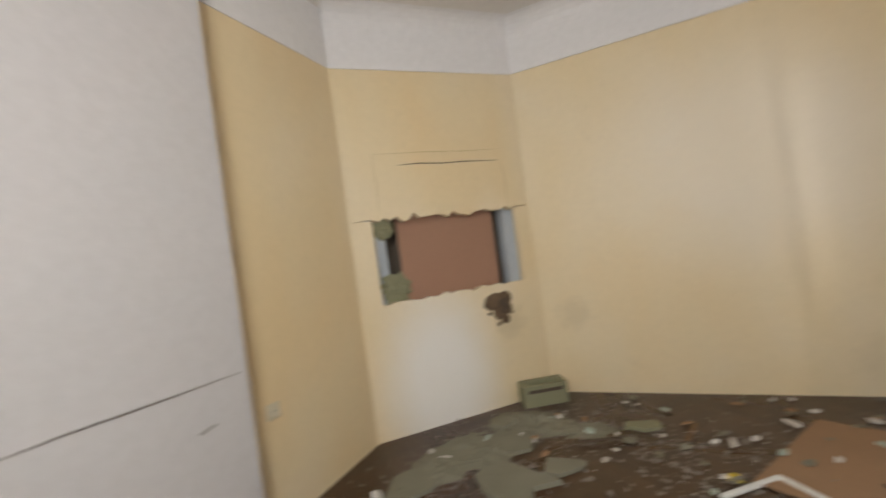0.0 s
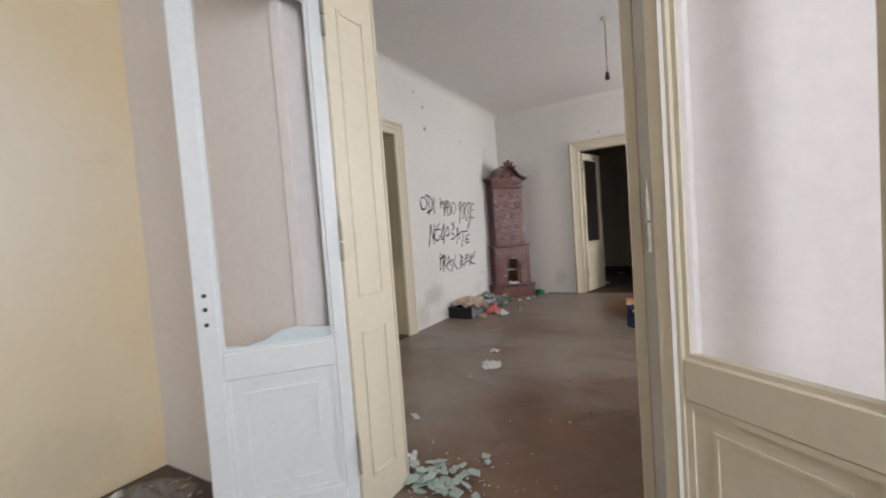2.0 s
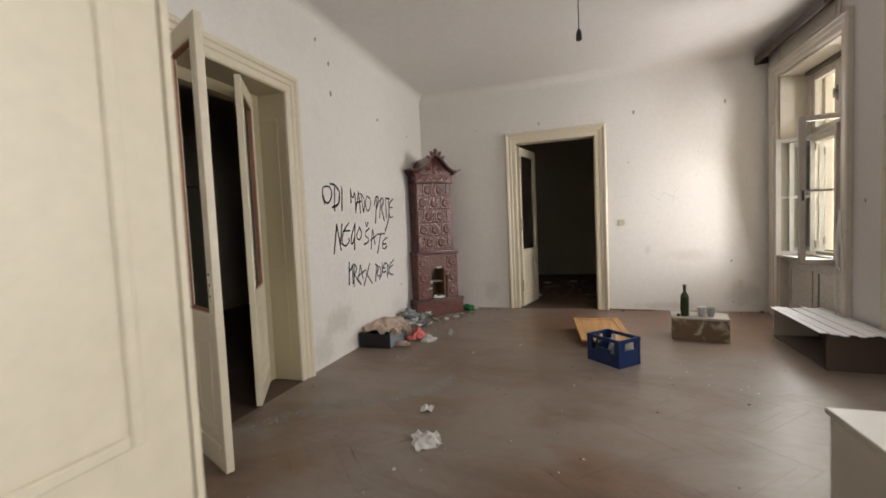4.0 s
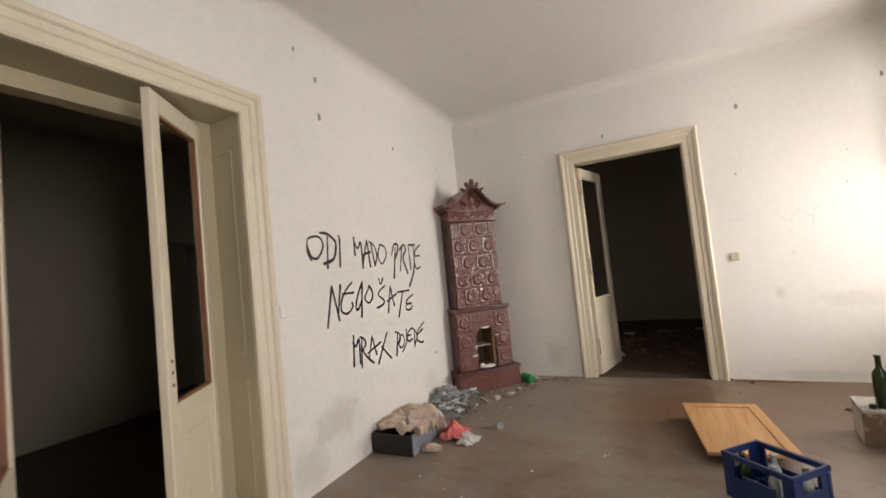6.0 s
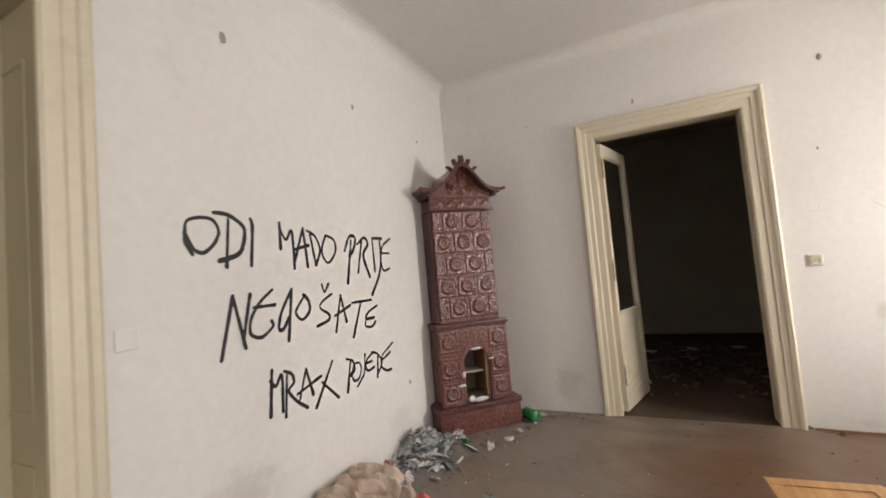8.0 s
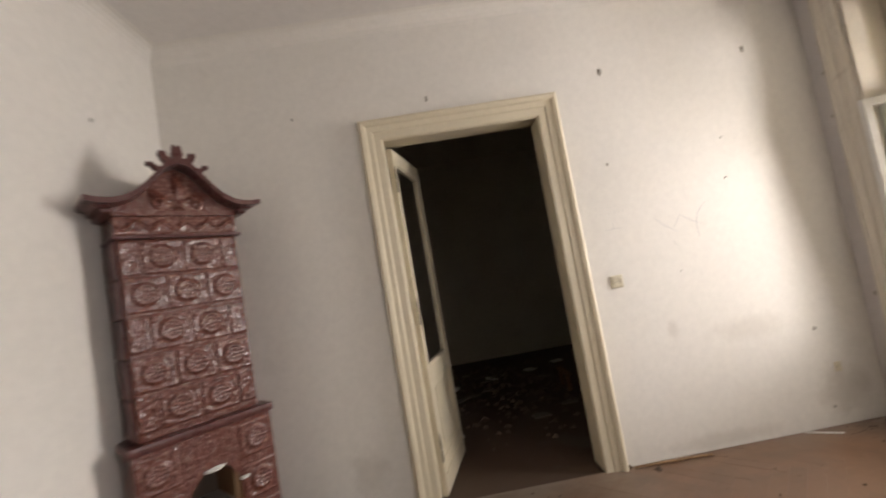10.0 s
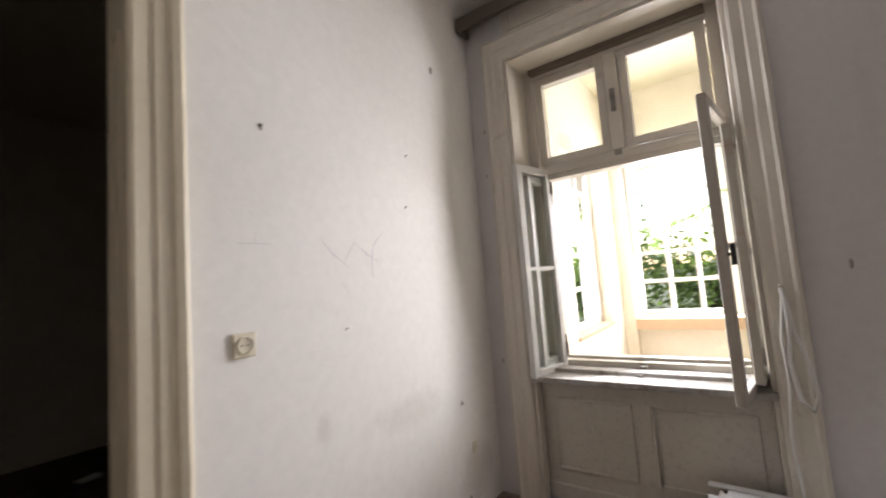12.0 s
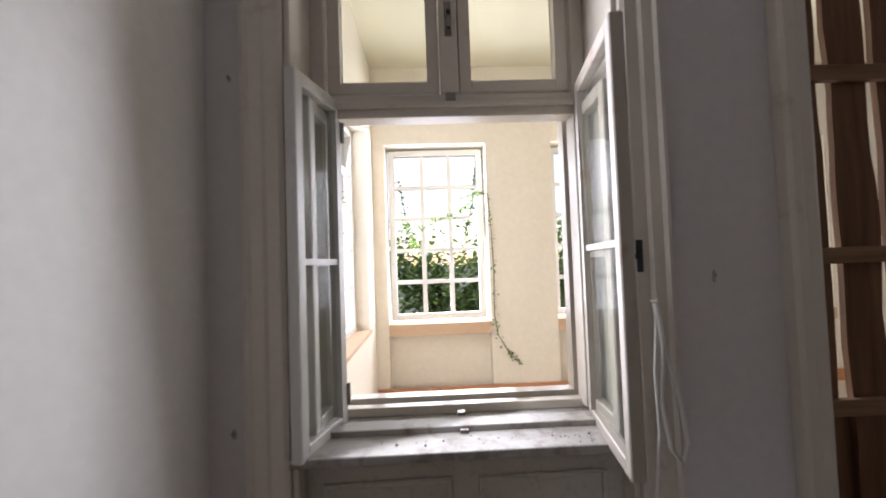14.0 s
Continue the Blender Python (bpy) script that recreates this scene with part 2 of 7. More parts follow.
M["window_paint"] = surface("grey_white_window_paint", (0.64, 0.59, 0.51), (0.55, 0.50, 0.42), (0.28, 0.22, 0.16), 0.4, 2.0, 34, 0.6, 5.0, 0.14)
M["shelf_paint"] = surface("window_panel_paint", (0.47, 0.44, 0.38), (0.54, 0.50, 0.43), (0.30, 0.26, 0.21), 0.3, 1.6, 30, 0.3, 3.0, 0.06)
M["floor2"] = floor_material("dusty_parquet", 0.25)
M["floor1"] = floor_material("dirty_parquet", 0.10)
patches(M["floor1"], [((1.45, 1.42, 0.0), (0.34, 0.30, 0.3), (0.30, 0.28, 0.265), 0.55), ((0.9, 1.75, 0.0), (0.4, 0.25, 0.3), (0.20, 0.18, 0.16), 0.4)])
M["slab"] = surface("floor_joint_dirt", (0.12, 0.090, 0.066), (0.15, 0.118, 0.092), (0.06, 0.042, 0.03), 0.8, 1.2, 20, 0.4)
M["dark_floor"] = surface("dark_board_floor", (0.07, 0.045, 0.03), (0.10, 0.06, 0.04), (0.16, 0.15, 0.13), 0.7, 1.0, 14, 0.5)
M["iron"] = surface("dull_iron", (0.22, 0.20, 0.18), (0.30, 0.28, 0.25), (0.18, 0.09, 0.05), 0.45, 6, 50, 0.5, 20, 0.1, metal=0.8)
M["brown_board"] = surface("red_brown_board", (0.37, 0.20, 0.13), (0.41, 0.235, 0.155), (0.25, 0.12, 0.07), 0.6, 1.5, 30, 0.3, 4)
M["blue_grey"] = surface("blue_grey_paint", (0.42, 0.47, 0.52), (0.50, 0.54, 0.58), (0.22, 0.2, 0.18), 0.5, 2, 30, 0.4, 5)
M["moss"] = surface("mossy_green_grey", (0.22, 0.22, 0.13), (0.28, 0.27, 0.17), (0.14, 0.13, 0.08), 0.95, 4, 40, 0.4, 8, 0.4)
M["black"] = surface("black_plastic", (0.012, 0.011, 0.010), (0.018, 0.016, 0.014), (0.035, 0.03, 0.025), 0.62, 5, 40, 0.3, 8)
M["spray"] = surface("black_spray_paint", (0.012, 0.012, 0.014), (0.02, 0.02, 0.02), (0.05, 0.05, 0.05), 0.6, 8, 60, 0.3, 20, 0)
M["joint"] = surface("ochre_plaster_joint", (0.55, 0.42, 0.22), (0.48, 0.36, 0.18), (0.3, 0.22, 0.12), 0.85, 8, 50, 0.4, 14, 0)
M["pencil"] = surface("grey_pencil", (0.50, 0.49, 0.50), (0.60, 0.58, 0.57), (0.46, 0.44, 0.42), 0.8, 12, 60, 0.5, 30, 0)


def glass_material():
    """Thin dusty pane: mostly clear, with a faint gloss."""
    m, t, b = material("dusty_glass", 0.05)
    clear = t.nodes.new("ShaderNodeBsdfTransparent")
    clear.inputs[0].default_value = (0.94, 0.95, 0.93, 1)
    both = t.nodes.new("ShaderNodeMixShader")
    film = noise_node(t, coords(t, 1.0), 5, 6, 0.7)
    t.links.new(ramp(t, film, [(0.3, (0.02, 0.02, 0.02)), (0.75, (0.09, 0.09, 0.09))]), both.inputs[0])
    b.inputs["Base Color"].default_value = (0.42, 0.41, 0.38, 1)
    t.links.new(clear.outputs[0], both.inputs[1])
    t.links.new(b.outputs[0], both.inputs[2])
    out = [q for q in t.nodes if q.type == "OUTPUT_MATERIAL"][0]
    t.links.new(both.outputs[0], out.inputs["Surface"])
    return m


M["glass"] = glass_material()
GRIME, WINDOW_GLOW = (0.36, 0.31, 0.25), (0.86, 0.84, 0.80)
patches(M["plaster"], [((5.00, 3.33, 0.36), (0.30, 0.3, 0.17), GRIME, 0.36), ((4.72, 3.33, 0.16), (0.20, 0.3, 0.20), GRIME, 0.3), ((5.35, 3.33, 0.10), (0.3, 0.3, 0.10), GRIME, 0.3),
                       ((7.42, -0.16, 0.70), (0.3, 0.33, 0.10), GRIME, 0.20), ((7.42, 0.336, 0.77), (0.3, 0.05, 0.08), GRIME, 0.25), ((7.42, -0.70, 0.22), (0.3, 0.22, 0.20), GRIME, 0.35),
                       ((7.42, -0.62, 1.65), (0.3, 0.10, 0.5), (0.55, 0.50, 0.45), 0.22), ((7.42, 2.35, 0.25), (0.3, 0.15, 0.2), GRIME, 0.3), ((7.42, 0.15, 0.06), (0.3, 0.5, 0.06), GRIME, 0.25),
                       ((6.3, 3.33, 0.25), (0.2, 0.3, 0.14), (0.6, 0.56, 0.5), 0.4)])
# pale glow of the window on the yellow walls, put into their colour
patches(M["yellow"], [((-1.42, 2.43, 0.30), (0.58, 0.58, 0.92), WINDOW_GLOW, 0.95), ((-1.0, 2.85, 1.2), (0.25, 0.25, 0.6), WINDOW_GLOW, 0.25), ((0.75, 3.10, 1.60), (1.05, 0.3, 1.05), WINDOW_GLOW, 0.42)], 2.0, 0.25)
patches(M["yellow"], [((-0.55, 3.10, 0.62), (0.18, 0.3, 0.16), (0.5, 0.42, 0.28), 0.3), ((-1.0, 2.88, 0.62), (0.14, 0.2, 0.16), (0.5, 0.42, 0.28), 0.4), ((1.3, 3.10, 0.25), (0.3, 0.3, 0.22), (0.6, 0.52, 0.36), 0.3)])


# ---------------------------------------------------------------- mesh helpers
def box(bm, x0, x1, y0, y1, z0, z1, m=None):
    """An axis-aligned box, moved by m when given. Returns its vertices."""
    vs = [bm.verts.new((x, y, z)) for z in (min(z0, z1), max(z0, z1)) for y in (min(y0, y1), max(y0, y1)) for x in (min(x0, x1), max(x0, x1))]
    for f in ((0, 2, 3, 1), (4, 5, 7, 6), (0, 1, 5, 4), (2, 6, 7, 3), (0, 4, 6, 2), (1, 3, 7, 5)):
        bm.faces.new([vs[i] for i in f])
    if m is not None:
        for v in vs:
            v.co = m @ v.co
    return vs


def soften(bm, width=0.004, segments=1):
    bmesh.ops.remove_doubles(bm, verts=bm.verts, dist=1e-6)
    edges = [e for e in bm.edges if len(e.link_faces) == 2 and e.calc_face_angle(0) > 0.6]
    bmesh.ops.bevel(bm, geom=edges, offset=width, segments=segments, affect="EDGES", profile=0.7)


def cyl(bm, p, q, r0, r1=None, n=12, caps=True):
    """A tapered rod from p to q."""
    p, q = Vector(p), Vector(q)
    r1 = r0 if r1 is None else r1
    z = (q - p).normalized()
    x = z.orthogonal().normalized()
    y = z.cross(x)
    rings = [[bm.verts.new(c + r * (math.cos(2 * math.pi * i / n) * x + math.sin(2 * math.pi * i / n) * y)) for i in range(n)] for c, r in ((p, r0), (q, r1))]
    for i in range(n):
        bm.faces.new((rings[0][i], rings[0][(i + 1) % n], rings[1][(i + 1) % n], rings[1][i]))
    if caps:
        bm.faces.new(rings[0][::-1])
        bm.faces.new(rings[1])


def lathe(bm, profile, n=20, m=None):
    """Turn (radius, height) pairs about z."""
    rings = []
    for r, z in profile:
        rings.append([bm.verts.new((r * math.cos(2 * math.pi * i / n), r * math.sin(2 * math.pi * i / n), z)) for i in range(n)])
    for a, b in zip(rings, rings[1:]):
        for i in range(n):
            bm.faces.new((a[i], a[(i + 1) % n], b[(i + 1) % n], b[i]))
    bm.faces.new(rings[0][::-1])
    bm.faces.new(rings[-1])
    if m is not None:
        for ring in rings:
            for v in ring:
                v.co = m @ v.co


def tube(bm, pts, r, n=6):
    """A round cord through the points."""
    pts = [Vector(p) for p in pts]
    rings = []
    for i, p in enumerate(pts):
        d = (pts[min(i + 1, len(pts) - 1)] - pts[max(i - 1, 0)]).normalized()
        x = d.cross(Vector((0.31, 0.17, 0.93))).normalized()
        y = d.cross(x)
        rings.append([bm.verts.new(p + r * (math.cos(2 * math.pi * k / n) * x + math.sin(2 * math.pi * k / n) * y)) for k in range(n)])
    for a, b in zip(rings, rings[1:]):
        for k in range(n):
            bm.faces.new((a[k], a[(k + 1) % n], b[(k + 1) % n], b[k]))
    bm.faces.new(rings[0][::-1])
    bm.faces.new(rings[-1])


def mesh_of(name, bm, mat, smooth=False):
    bmesh.ops.recalc_face_normals(bm, faces=bm.faces)
    me = bpy.data.meshes.new(name)
    bm.to_mesh(me)
    bm.free()
    me.materials.append(mat)
    if smooth:
        for p in me.polygons:
            p.use_smooth = True
    return me


def part(name, bm, mat, parent=None, label="", smooth=False):
    ob = new(name, mesh_of(name, bm, mat, smooth))
    if parent is not None:
        ob.parent = parent
    return tagged(ob, label) if label else ob


def structure(name, bm, mat, label, category):
    return tagged(part(name, bm, mat), label, category, kind="structure")


def thing(name, m, label, category, group="", kind=""):
    """An Empty at the base of a thing of several parts."""
    ob = new(name)
    ob.matrix_world = m
    ob.empty_display_size = 0.1
    return tagged(ob, label, category, group, kind)


def boxes(*rows):
    bm = bmesh.new()
    for r in rows:
        box(bm, *r)
    return bm


def casing(to_world, a, b, h, profile, foot=0.0):
    """A moulded frame round an opening from a to b and up to h; profile: (outward, proud) pairs; to_world(s, proud, z)."""
    bm = bmesh.new()
    rings = []
    for k in range(4):
        ring = []
        for u, v in profile:
            s = a - u if k < 2 else b + u
            z = h + u if k in (1, 2) else foot
            ring.append(bm.verts.new(to_world(s, v, z)))
        rings.append(ring)
    n = len(profile)
    for r0, r1 in zip(rings, rings[1:]):
        for i in range(n):
            bm.faces.new((r0[i], r0[(i + 1) % n], r1[(i + 1) % n], r1[i]))
    bm.faces.new(rings[0])
    bm.faces.new(rings[-1][::-1])
    return bm


DOOR_PROFILE = [(0, 0.002), (0, 0.014), (0.012, 0.022), (0.055, 0.022), (0.064, 0.030), (0.095, 0.032), (0.105, 0.044), (0.125, 0.050), (0.140, 0.040), (0.146, 0.002)]

# ---------------------------------------------------------------- large structure
# wall between the two rooms, one leaf for each side's plaster
y0, y1, dh = D1
for nm, xa, xb, ya, yb, mat, top, lab in (("wall_between_yellow_side", W_X0, 1.80, 0.635, 1.885, M["pink_white"], CEIL1, "pinkish white plaster wall with a doorway"),
                                          ("wall_between_white_side", 1.80, W_X1, y0 - 0.03, y1 + 0.03, M["plaster"], CEIL, "white plaster wall with a wide doorway")):
    structure(nm, boxes((xa, xb, R2_S - T, ya, -0.1, top + 0.1), (xa, xb, yb, R2_N + T, -0.1, top + 0.1), (xa, xb, ya, yb, dh + 0.03, top + 0.1)), mat, lab, "wall")

# east wall with the doorway to the dark room
structure("wall_east", boxes((R2_X1, R2_X1 + TE, R2_S - T, DA[0] - 0.03, -0.1, CEIL + 0.1), (R2_X1, R2_X1 + TE, DA[1] + 0.03, R2_N + T, -0.1, CEIL + 0.1), (R2_X1, R2_X1 + TE, DA[0] - 0.03, DA[1] + 0.03, DA[2] + 0.03, CEIL + 0.1)), M["plaster"], "stained white plaster wall with a cream-framed doorway", "wall")
# north wall with the doorway to the other dark room
structure("wall_north", boxes((W_X1, DB[0] - 0.03, R2_N, R2_N + T, -0.1, CEIL + 0.1), (DB[1] + 0.03, R2_X1, R2_N, R2_N + T, -0.1, CEIL + 0.1), (DB[0] - 0.03, DB[1] + 0.03, R2_N, R2_N + T, DB[2] + 0.03, CEIL + 0.1)), M["plaster"], "white plaster wall with black sprayed writing", "wall")
# window wall of the main room: two windows that show, an unseen one added further west
W3 = (2.45, 3.45)
rows = []
xs = [W_X1, *W3, *WIN2, *WIN1, R2_X1]
for xa, xb in zip(xs[0::2], xs[1::2]):
    rows.append((xa, xb, R2_S - T, R2_S, -0.1, CEIL + 0.1))
for xa, xb in (W3, WIN2, WIN1):
    rows.append((xa, xb, R2_S - T, R2_S, WIN_TOP, CEIL + 0.1))
    if (xa, xb) != WIN2:
        rows.append((xa, xb, R2_S - T, R2_S - 0.10, -0.1, 0.68))
structure("wall_south", boxes(*rows), M["plaster_shaded"], "white plaster wall between tall windows, greyed for its shade", "wall")

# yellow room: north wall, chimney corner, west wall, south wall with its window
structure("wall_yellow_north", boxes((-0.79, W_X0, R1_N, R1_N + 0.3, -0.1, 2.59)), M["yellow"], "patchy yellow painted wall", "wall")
structure("frieze_north", boxes((-0.79, W_X0, R1_N - 0.003, R1_N + 0.3, 2.592, CEIL1 + 0.1)), M["frieze"], "white painted band above the yellow wall", "wall")
CH_A, CH_B = Vector((-0.79, 3.10, 0)), Vector((-1.80, 2.065, 0))
ch_len = (CH_B - CH_A).length
ch_m = Matrix.Translation(CH_B) @ Matrix.Rotation(math.atan2(CH_A.y - CH_B.y, CH_A.x - CH_B.x), 4, "Z")


def ragged(seed, x0, x1, z, amp, n=26):
    rng = random.Random(seed)
    return [(x0 + (x1 - x0) * i / n, z + (rng.uniform(-amp, amp) if 0 < i < n else 0) + 0.4 * amp * math.sin(i * 1.7 + seed)) for i in range(n + 1)]


def plate(bm, outline, y_a, y_b):
    """A slab with an (x, z) outline between two depths."""
    lo = [bm.verts.new((x, y_a, z)) for x, z in outline]
    hi = [bm.verts.new((x, y_b, z)) for x, z in outline]
    bm.faces.new(lo)
    bm.faces.new(hi[::-1])
    n = len(outline)
    for i in range(n):
        bm.faces.new((lo[i], hi[i], hi[(i + 1) % n], lo[(i + 1) % n]))


# the diagonal wall, broken open between OP_Z0 and OP_Z1
OP0, OP1, OP_Z0, OP_Z1 = 0.16, ch_len - 0.13, 0.93, 1.52
bm = bmesh.new()
low = ragged(3, OP0, OP1, OP_Z0, 0.014)
high = ragged(8, OP0, OP1, OP_Z1, 0.024)
plate(bm, [(0, -0.1), (ch_len, -0.1), (ch_len, OP_Z0), *[(x, z) for x, z in low[::-1]], (0, OP_Z0)], 0.0, 0.05)
plate(bm, [(0, 2.59), (0, OP_Z1), *high, (ch_len, OP_Z1), (ch_len, 2.59)], 0.0, 0.05)
box(bm, 0, OP0, 0.0, 0.05, OP_Z0, OP_Z1)
box(bm, OP1, ch_len, 0.0, 0.05, OP_Z0, OP_Z1)
for v in bm.verts:
    v.co = ch_m @ v.co
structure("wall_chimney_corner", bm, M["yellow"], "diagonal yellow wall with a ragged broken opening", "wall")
# what shows behind it: a brown board between grey sides
bm = boxes((-0.05, ch_len + 0.05, 0.30, 0.34, 0.5, 2.0), (-0.05, ch_len + 0.05, 0.052, 0.30, 0.78, 0.90), (-0.05, ch_len + 0.05, 0.052, 0.30, 1.75, 1.8))
structure("chimney_cavity", bm, M["slab"], "dark sooty cavity behind the broken wall", "wall").matrix_world = ch_m
tagged(part("cavity_board", boxes((OP0 + 0.20, OP1 - 0.16, 0.11, 0.13, 0.901, 1.749)), M["brown_board"]), "reddish brown board inside the broken opening", "board").matrix_world = ch_m
tagged(part("cavity_jamb", boxes((OP1 - 0.10, OP1 + 0.12, 0.052, 0.14, 0.901, 1.749)), M["blue_grey"]), "bluish grey jamb inside the broken opening", "jamb", kind="structure").matrix_world = ch_m
tagged(part("cavity_jamb", boxes((OP0 - 0.12, OP0 + 0.10, 0.10, 0.16, 0.901, 1.749)), M["blue_grey"]), "bluish grey jamb inside the broken opening", "jamb", kind="structure").matrix_world = ch_m
structure("frieze_corner", boxes((0, ch_len, -0.003, 0.05, 2.592, CEIL1 + 0.1)), M["frieze"], "white painted band above the diagonal wall", "wall").matrix_world = ch_m
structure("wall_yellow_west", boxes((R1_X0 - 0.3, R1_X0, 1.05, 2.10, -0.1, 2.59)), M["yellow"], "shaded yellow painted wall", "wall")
structure("frieze_west", boxes((R1_X0 - 0.3, R1_X0 + 0.003, 1.05, 2.10, 2.592, CEIL1 + 0.1)), M["frieze"], "white painted band above the yellow wall", "wall")
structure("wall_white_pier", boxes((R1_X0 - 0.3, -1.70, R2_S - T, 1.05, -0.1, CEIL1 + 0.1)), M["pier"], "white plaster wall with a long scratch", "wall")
structure("wall_yellow_south", boxes((-1.70, -0.65, R2_S - T, R2_S, -0.1, CEIL1 + 0.1), (0.45, W_X0, R2_S - T, R2_S, -0.1, CEIL1 + 0.1), (-0.65, 0.45, R2_S - T, R2_S, 2.62, CEIL1 + 0.1), (-0.65, 0.45, R2_S - T, R2_S, -0.1, 0.85)), M["pink_white"], "plaster wall with a window", "wall")


def cove(bm, to_world, s0, s1, r, n=6):
    """A hollow quarter round between wall and ceiling; to_world(s, out, down)."""
    pts = [(0.0, 0.0), (0.0, r)] + [(r - r * math.cos(a), r - r * math.sin(a)) for a in [math.pi / 2 * k / n for k in range(1, n)]] + [(r, 0.0)]
    a = [bm.verts.new(to_world(s0, u, d)) for u, d in pts]
    b = [bm.verts.new(to_world(s1, u, d)) for u, d in pts]
    m = len(pts)
    for i in range(m):
        bm.faces.new((a[i], a[(i + 1) % m], b[(i + 1) % m], b[i]))
    bm.faces.new(a[::-1])
    bm.faces.new(b)


bm = boxes((W_X1, R2_X1, R2_S, R2_N, CEIL, CEIL + 0.2))
structure("ceiling", bm, M["ceiling"], "white plaster ceiling", "ceiling")
bm = bmesh.new()
cove(bm, lambda s, u, d: (s, R2_N - u, CEIL - d), W_X1, R2_X1, 0.10)
cove(bm, lambda s, u, d: (R2_X1 - u, s, CEIL - d), R2_S, R2_N, 0.10)
cove(bm, lambda s, u, d: (W_X1 + u, s, CEIL - d), R2_S, R2_N, 0.10)
structure("ceiling_cove", bm, M["plaster"], "hollow plaster moulding under the ceiling", "moulding")
structure("ceiling_yellow_room", boxes((R1_X0 - 0.3, W_X0, R2_S, R1_N + 0.3, CEIL1, CEIL1 + 0.2)), M["ceiling"], "white plaster ceiling of the yellow room", "ceiling")
bm = bmesh.new()
cove(bm, lambda s, u, d: (s, R1_N - 0.003 - u, CEIL1 - d), -0.79, W_X0, 0.14)
cove(bm, lambda s, u, d: ch_m @ Vector((s, -0.003 - u, CEIL1 - d)), 0, ch_len, 0.14)
structure("cove_yellow_room", bm, M["frieze"], "white hollow moulding under the ceiling", "moulding")

# floors
structure("floor_base", boxes((R1_X0 - 0.3, R2_X1 + 0.0, R2_S, R2_N + T, -0.15, -0.0028)), M["slab"], "dirt between the parquet blocks", "floor")

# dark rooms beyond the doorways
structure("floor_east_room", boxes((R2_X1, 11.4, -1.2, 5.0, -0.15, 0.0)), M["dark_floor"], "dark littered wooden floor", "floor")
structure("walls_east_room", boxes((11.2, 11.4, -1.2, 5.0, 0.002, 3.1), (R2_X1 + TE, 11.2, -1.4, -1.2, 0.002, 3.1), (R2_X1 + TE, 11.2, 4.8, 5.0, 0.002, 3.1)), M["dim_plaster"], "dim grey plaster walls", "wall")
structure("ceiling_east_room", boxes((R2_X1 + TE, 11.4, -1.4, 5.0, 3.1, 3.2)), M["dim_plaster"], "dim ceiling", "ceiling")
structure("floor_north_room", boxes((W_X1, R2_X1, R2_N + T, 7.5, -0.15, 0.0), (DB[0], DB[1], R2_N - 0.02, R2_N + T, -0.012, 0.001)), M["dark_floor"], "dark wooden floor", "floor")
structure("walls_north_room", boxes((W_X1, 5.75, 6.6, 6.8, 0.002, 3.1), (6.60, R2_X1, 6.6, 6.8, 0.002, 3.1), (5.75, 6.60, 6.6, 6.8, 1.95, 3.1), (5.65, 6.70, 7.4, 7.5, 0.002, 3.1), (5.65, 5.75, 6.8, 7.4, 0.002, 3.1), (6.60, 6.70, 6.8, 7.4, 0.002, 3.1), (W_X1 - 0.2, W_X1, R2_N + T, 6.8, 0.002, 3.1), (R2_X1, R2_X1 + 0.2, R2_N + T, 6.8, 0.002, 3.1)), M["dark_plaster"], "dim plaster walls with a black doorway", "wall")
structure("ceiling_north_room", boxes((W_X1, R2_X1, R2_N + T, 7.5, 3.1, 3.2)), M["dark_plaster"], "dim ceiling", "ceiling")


# ---------------------------------------------------------------- doorways
def lining(name, axis, a, b, h, c0, c1, mat, label):
    """Panelled boards that line a doorway through the wall from c0 to c1; axis: the one along which the wall runs."""
    root = thing(name, Matrix(), label, "door lining", kind="structure")

    def put(s0, s1, q0, q1, z0, z1, nm):
        bm = bmesh.new()
        if axis == "y":
            box(bm, q0, q1, s0, s1, z0, z1)
        else:
            box(bm, s0, s1, q0, q1, z0, z1)
        soften(bm, 0.003)
        part(nm, bm, mat, root)
    for s0, s1, d in ((a - 0.03, a, 1), (b, b + 0.03, -1)):
        put(s0, s1, c0, c1, 0.002, h, "side_board")
        face = a if d == 1 else b
        inset = min(0.07, (c1 - c0) * 0.22)
        for z0, z1 in ((0.16, 0.78), (0.92, 2.08)):
            for q0, q1, e0, e1 in ((c0 + inset, c0 + inset + 0.018, z0, z1), (c1 - inset - 0.018, c1 - inset, z0, z1), (c0 + inset + 0.018, c1 - inset - 0.018, z0, z0 + 0.018), (c0 + inset + 0.018, c1 - inset - 0.018, z1 - 0.018, z1)):
                put(min(face, face + d * 0.005), max(face, face + d * 0.005), q0, q1, e0, e1, "panel_moulding")
    put(a - 0.03, b + 0.03, c0, c1, h, h + 0.03, "head_board")
    return root


lining("door_lining_between", "y", *D1, 1.792, W_X1 - 0.002, M["cream"], "cream panelled boards lining the doorway between the rooms")
lining("door_lining_east", "y", *DA, R2_X1 + 0.002, R2_X1 + TE - 0.002, M["cream"], "cream boards lining the doorway to the dark room")
lining("door_lining_north", "x", *DB, R2_N + 0.002, R2_N + T - 0.002, M["cream_shaded"], "panelled cream boards lining a deep doorway")
structure("door_casing_between", casing(lambda s, v, z: (W_X1 + v, s, z), *D1, DOOR_PROFILE), M["cream"], "moulded cream door frame", "door frame")
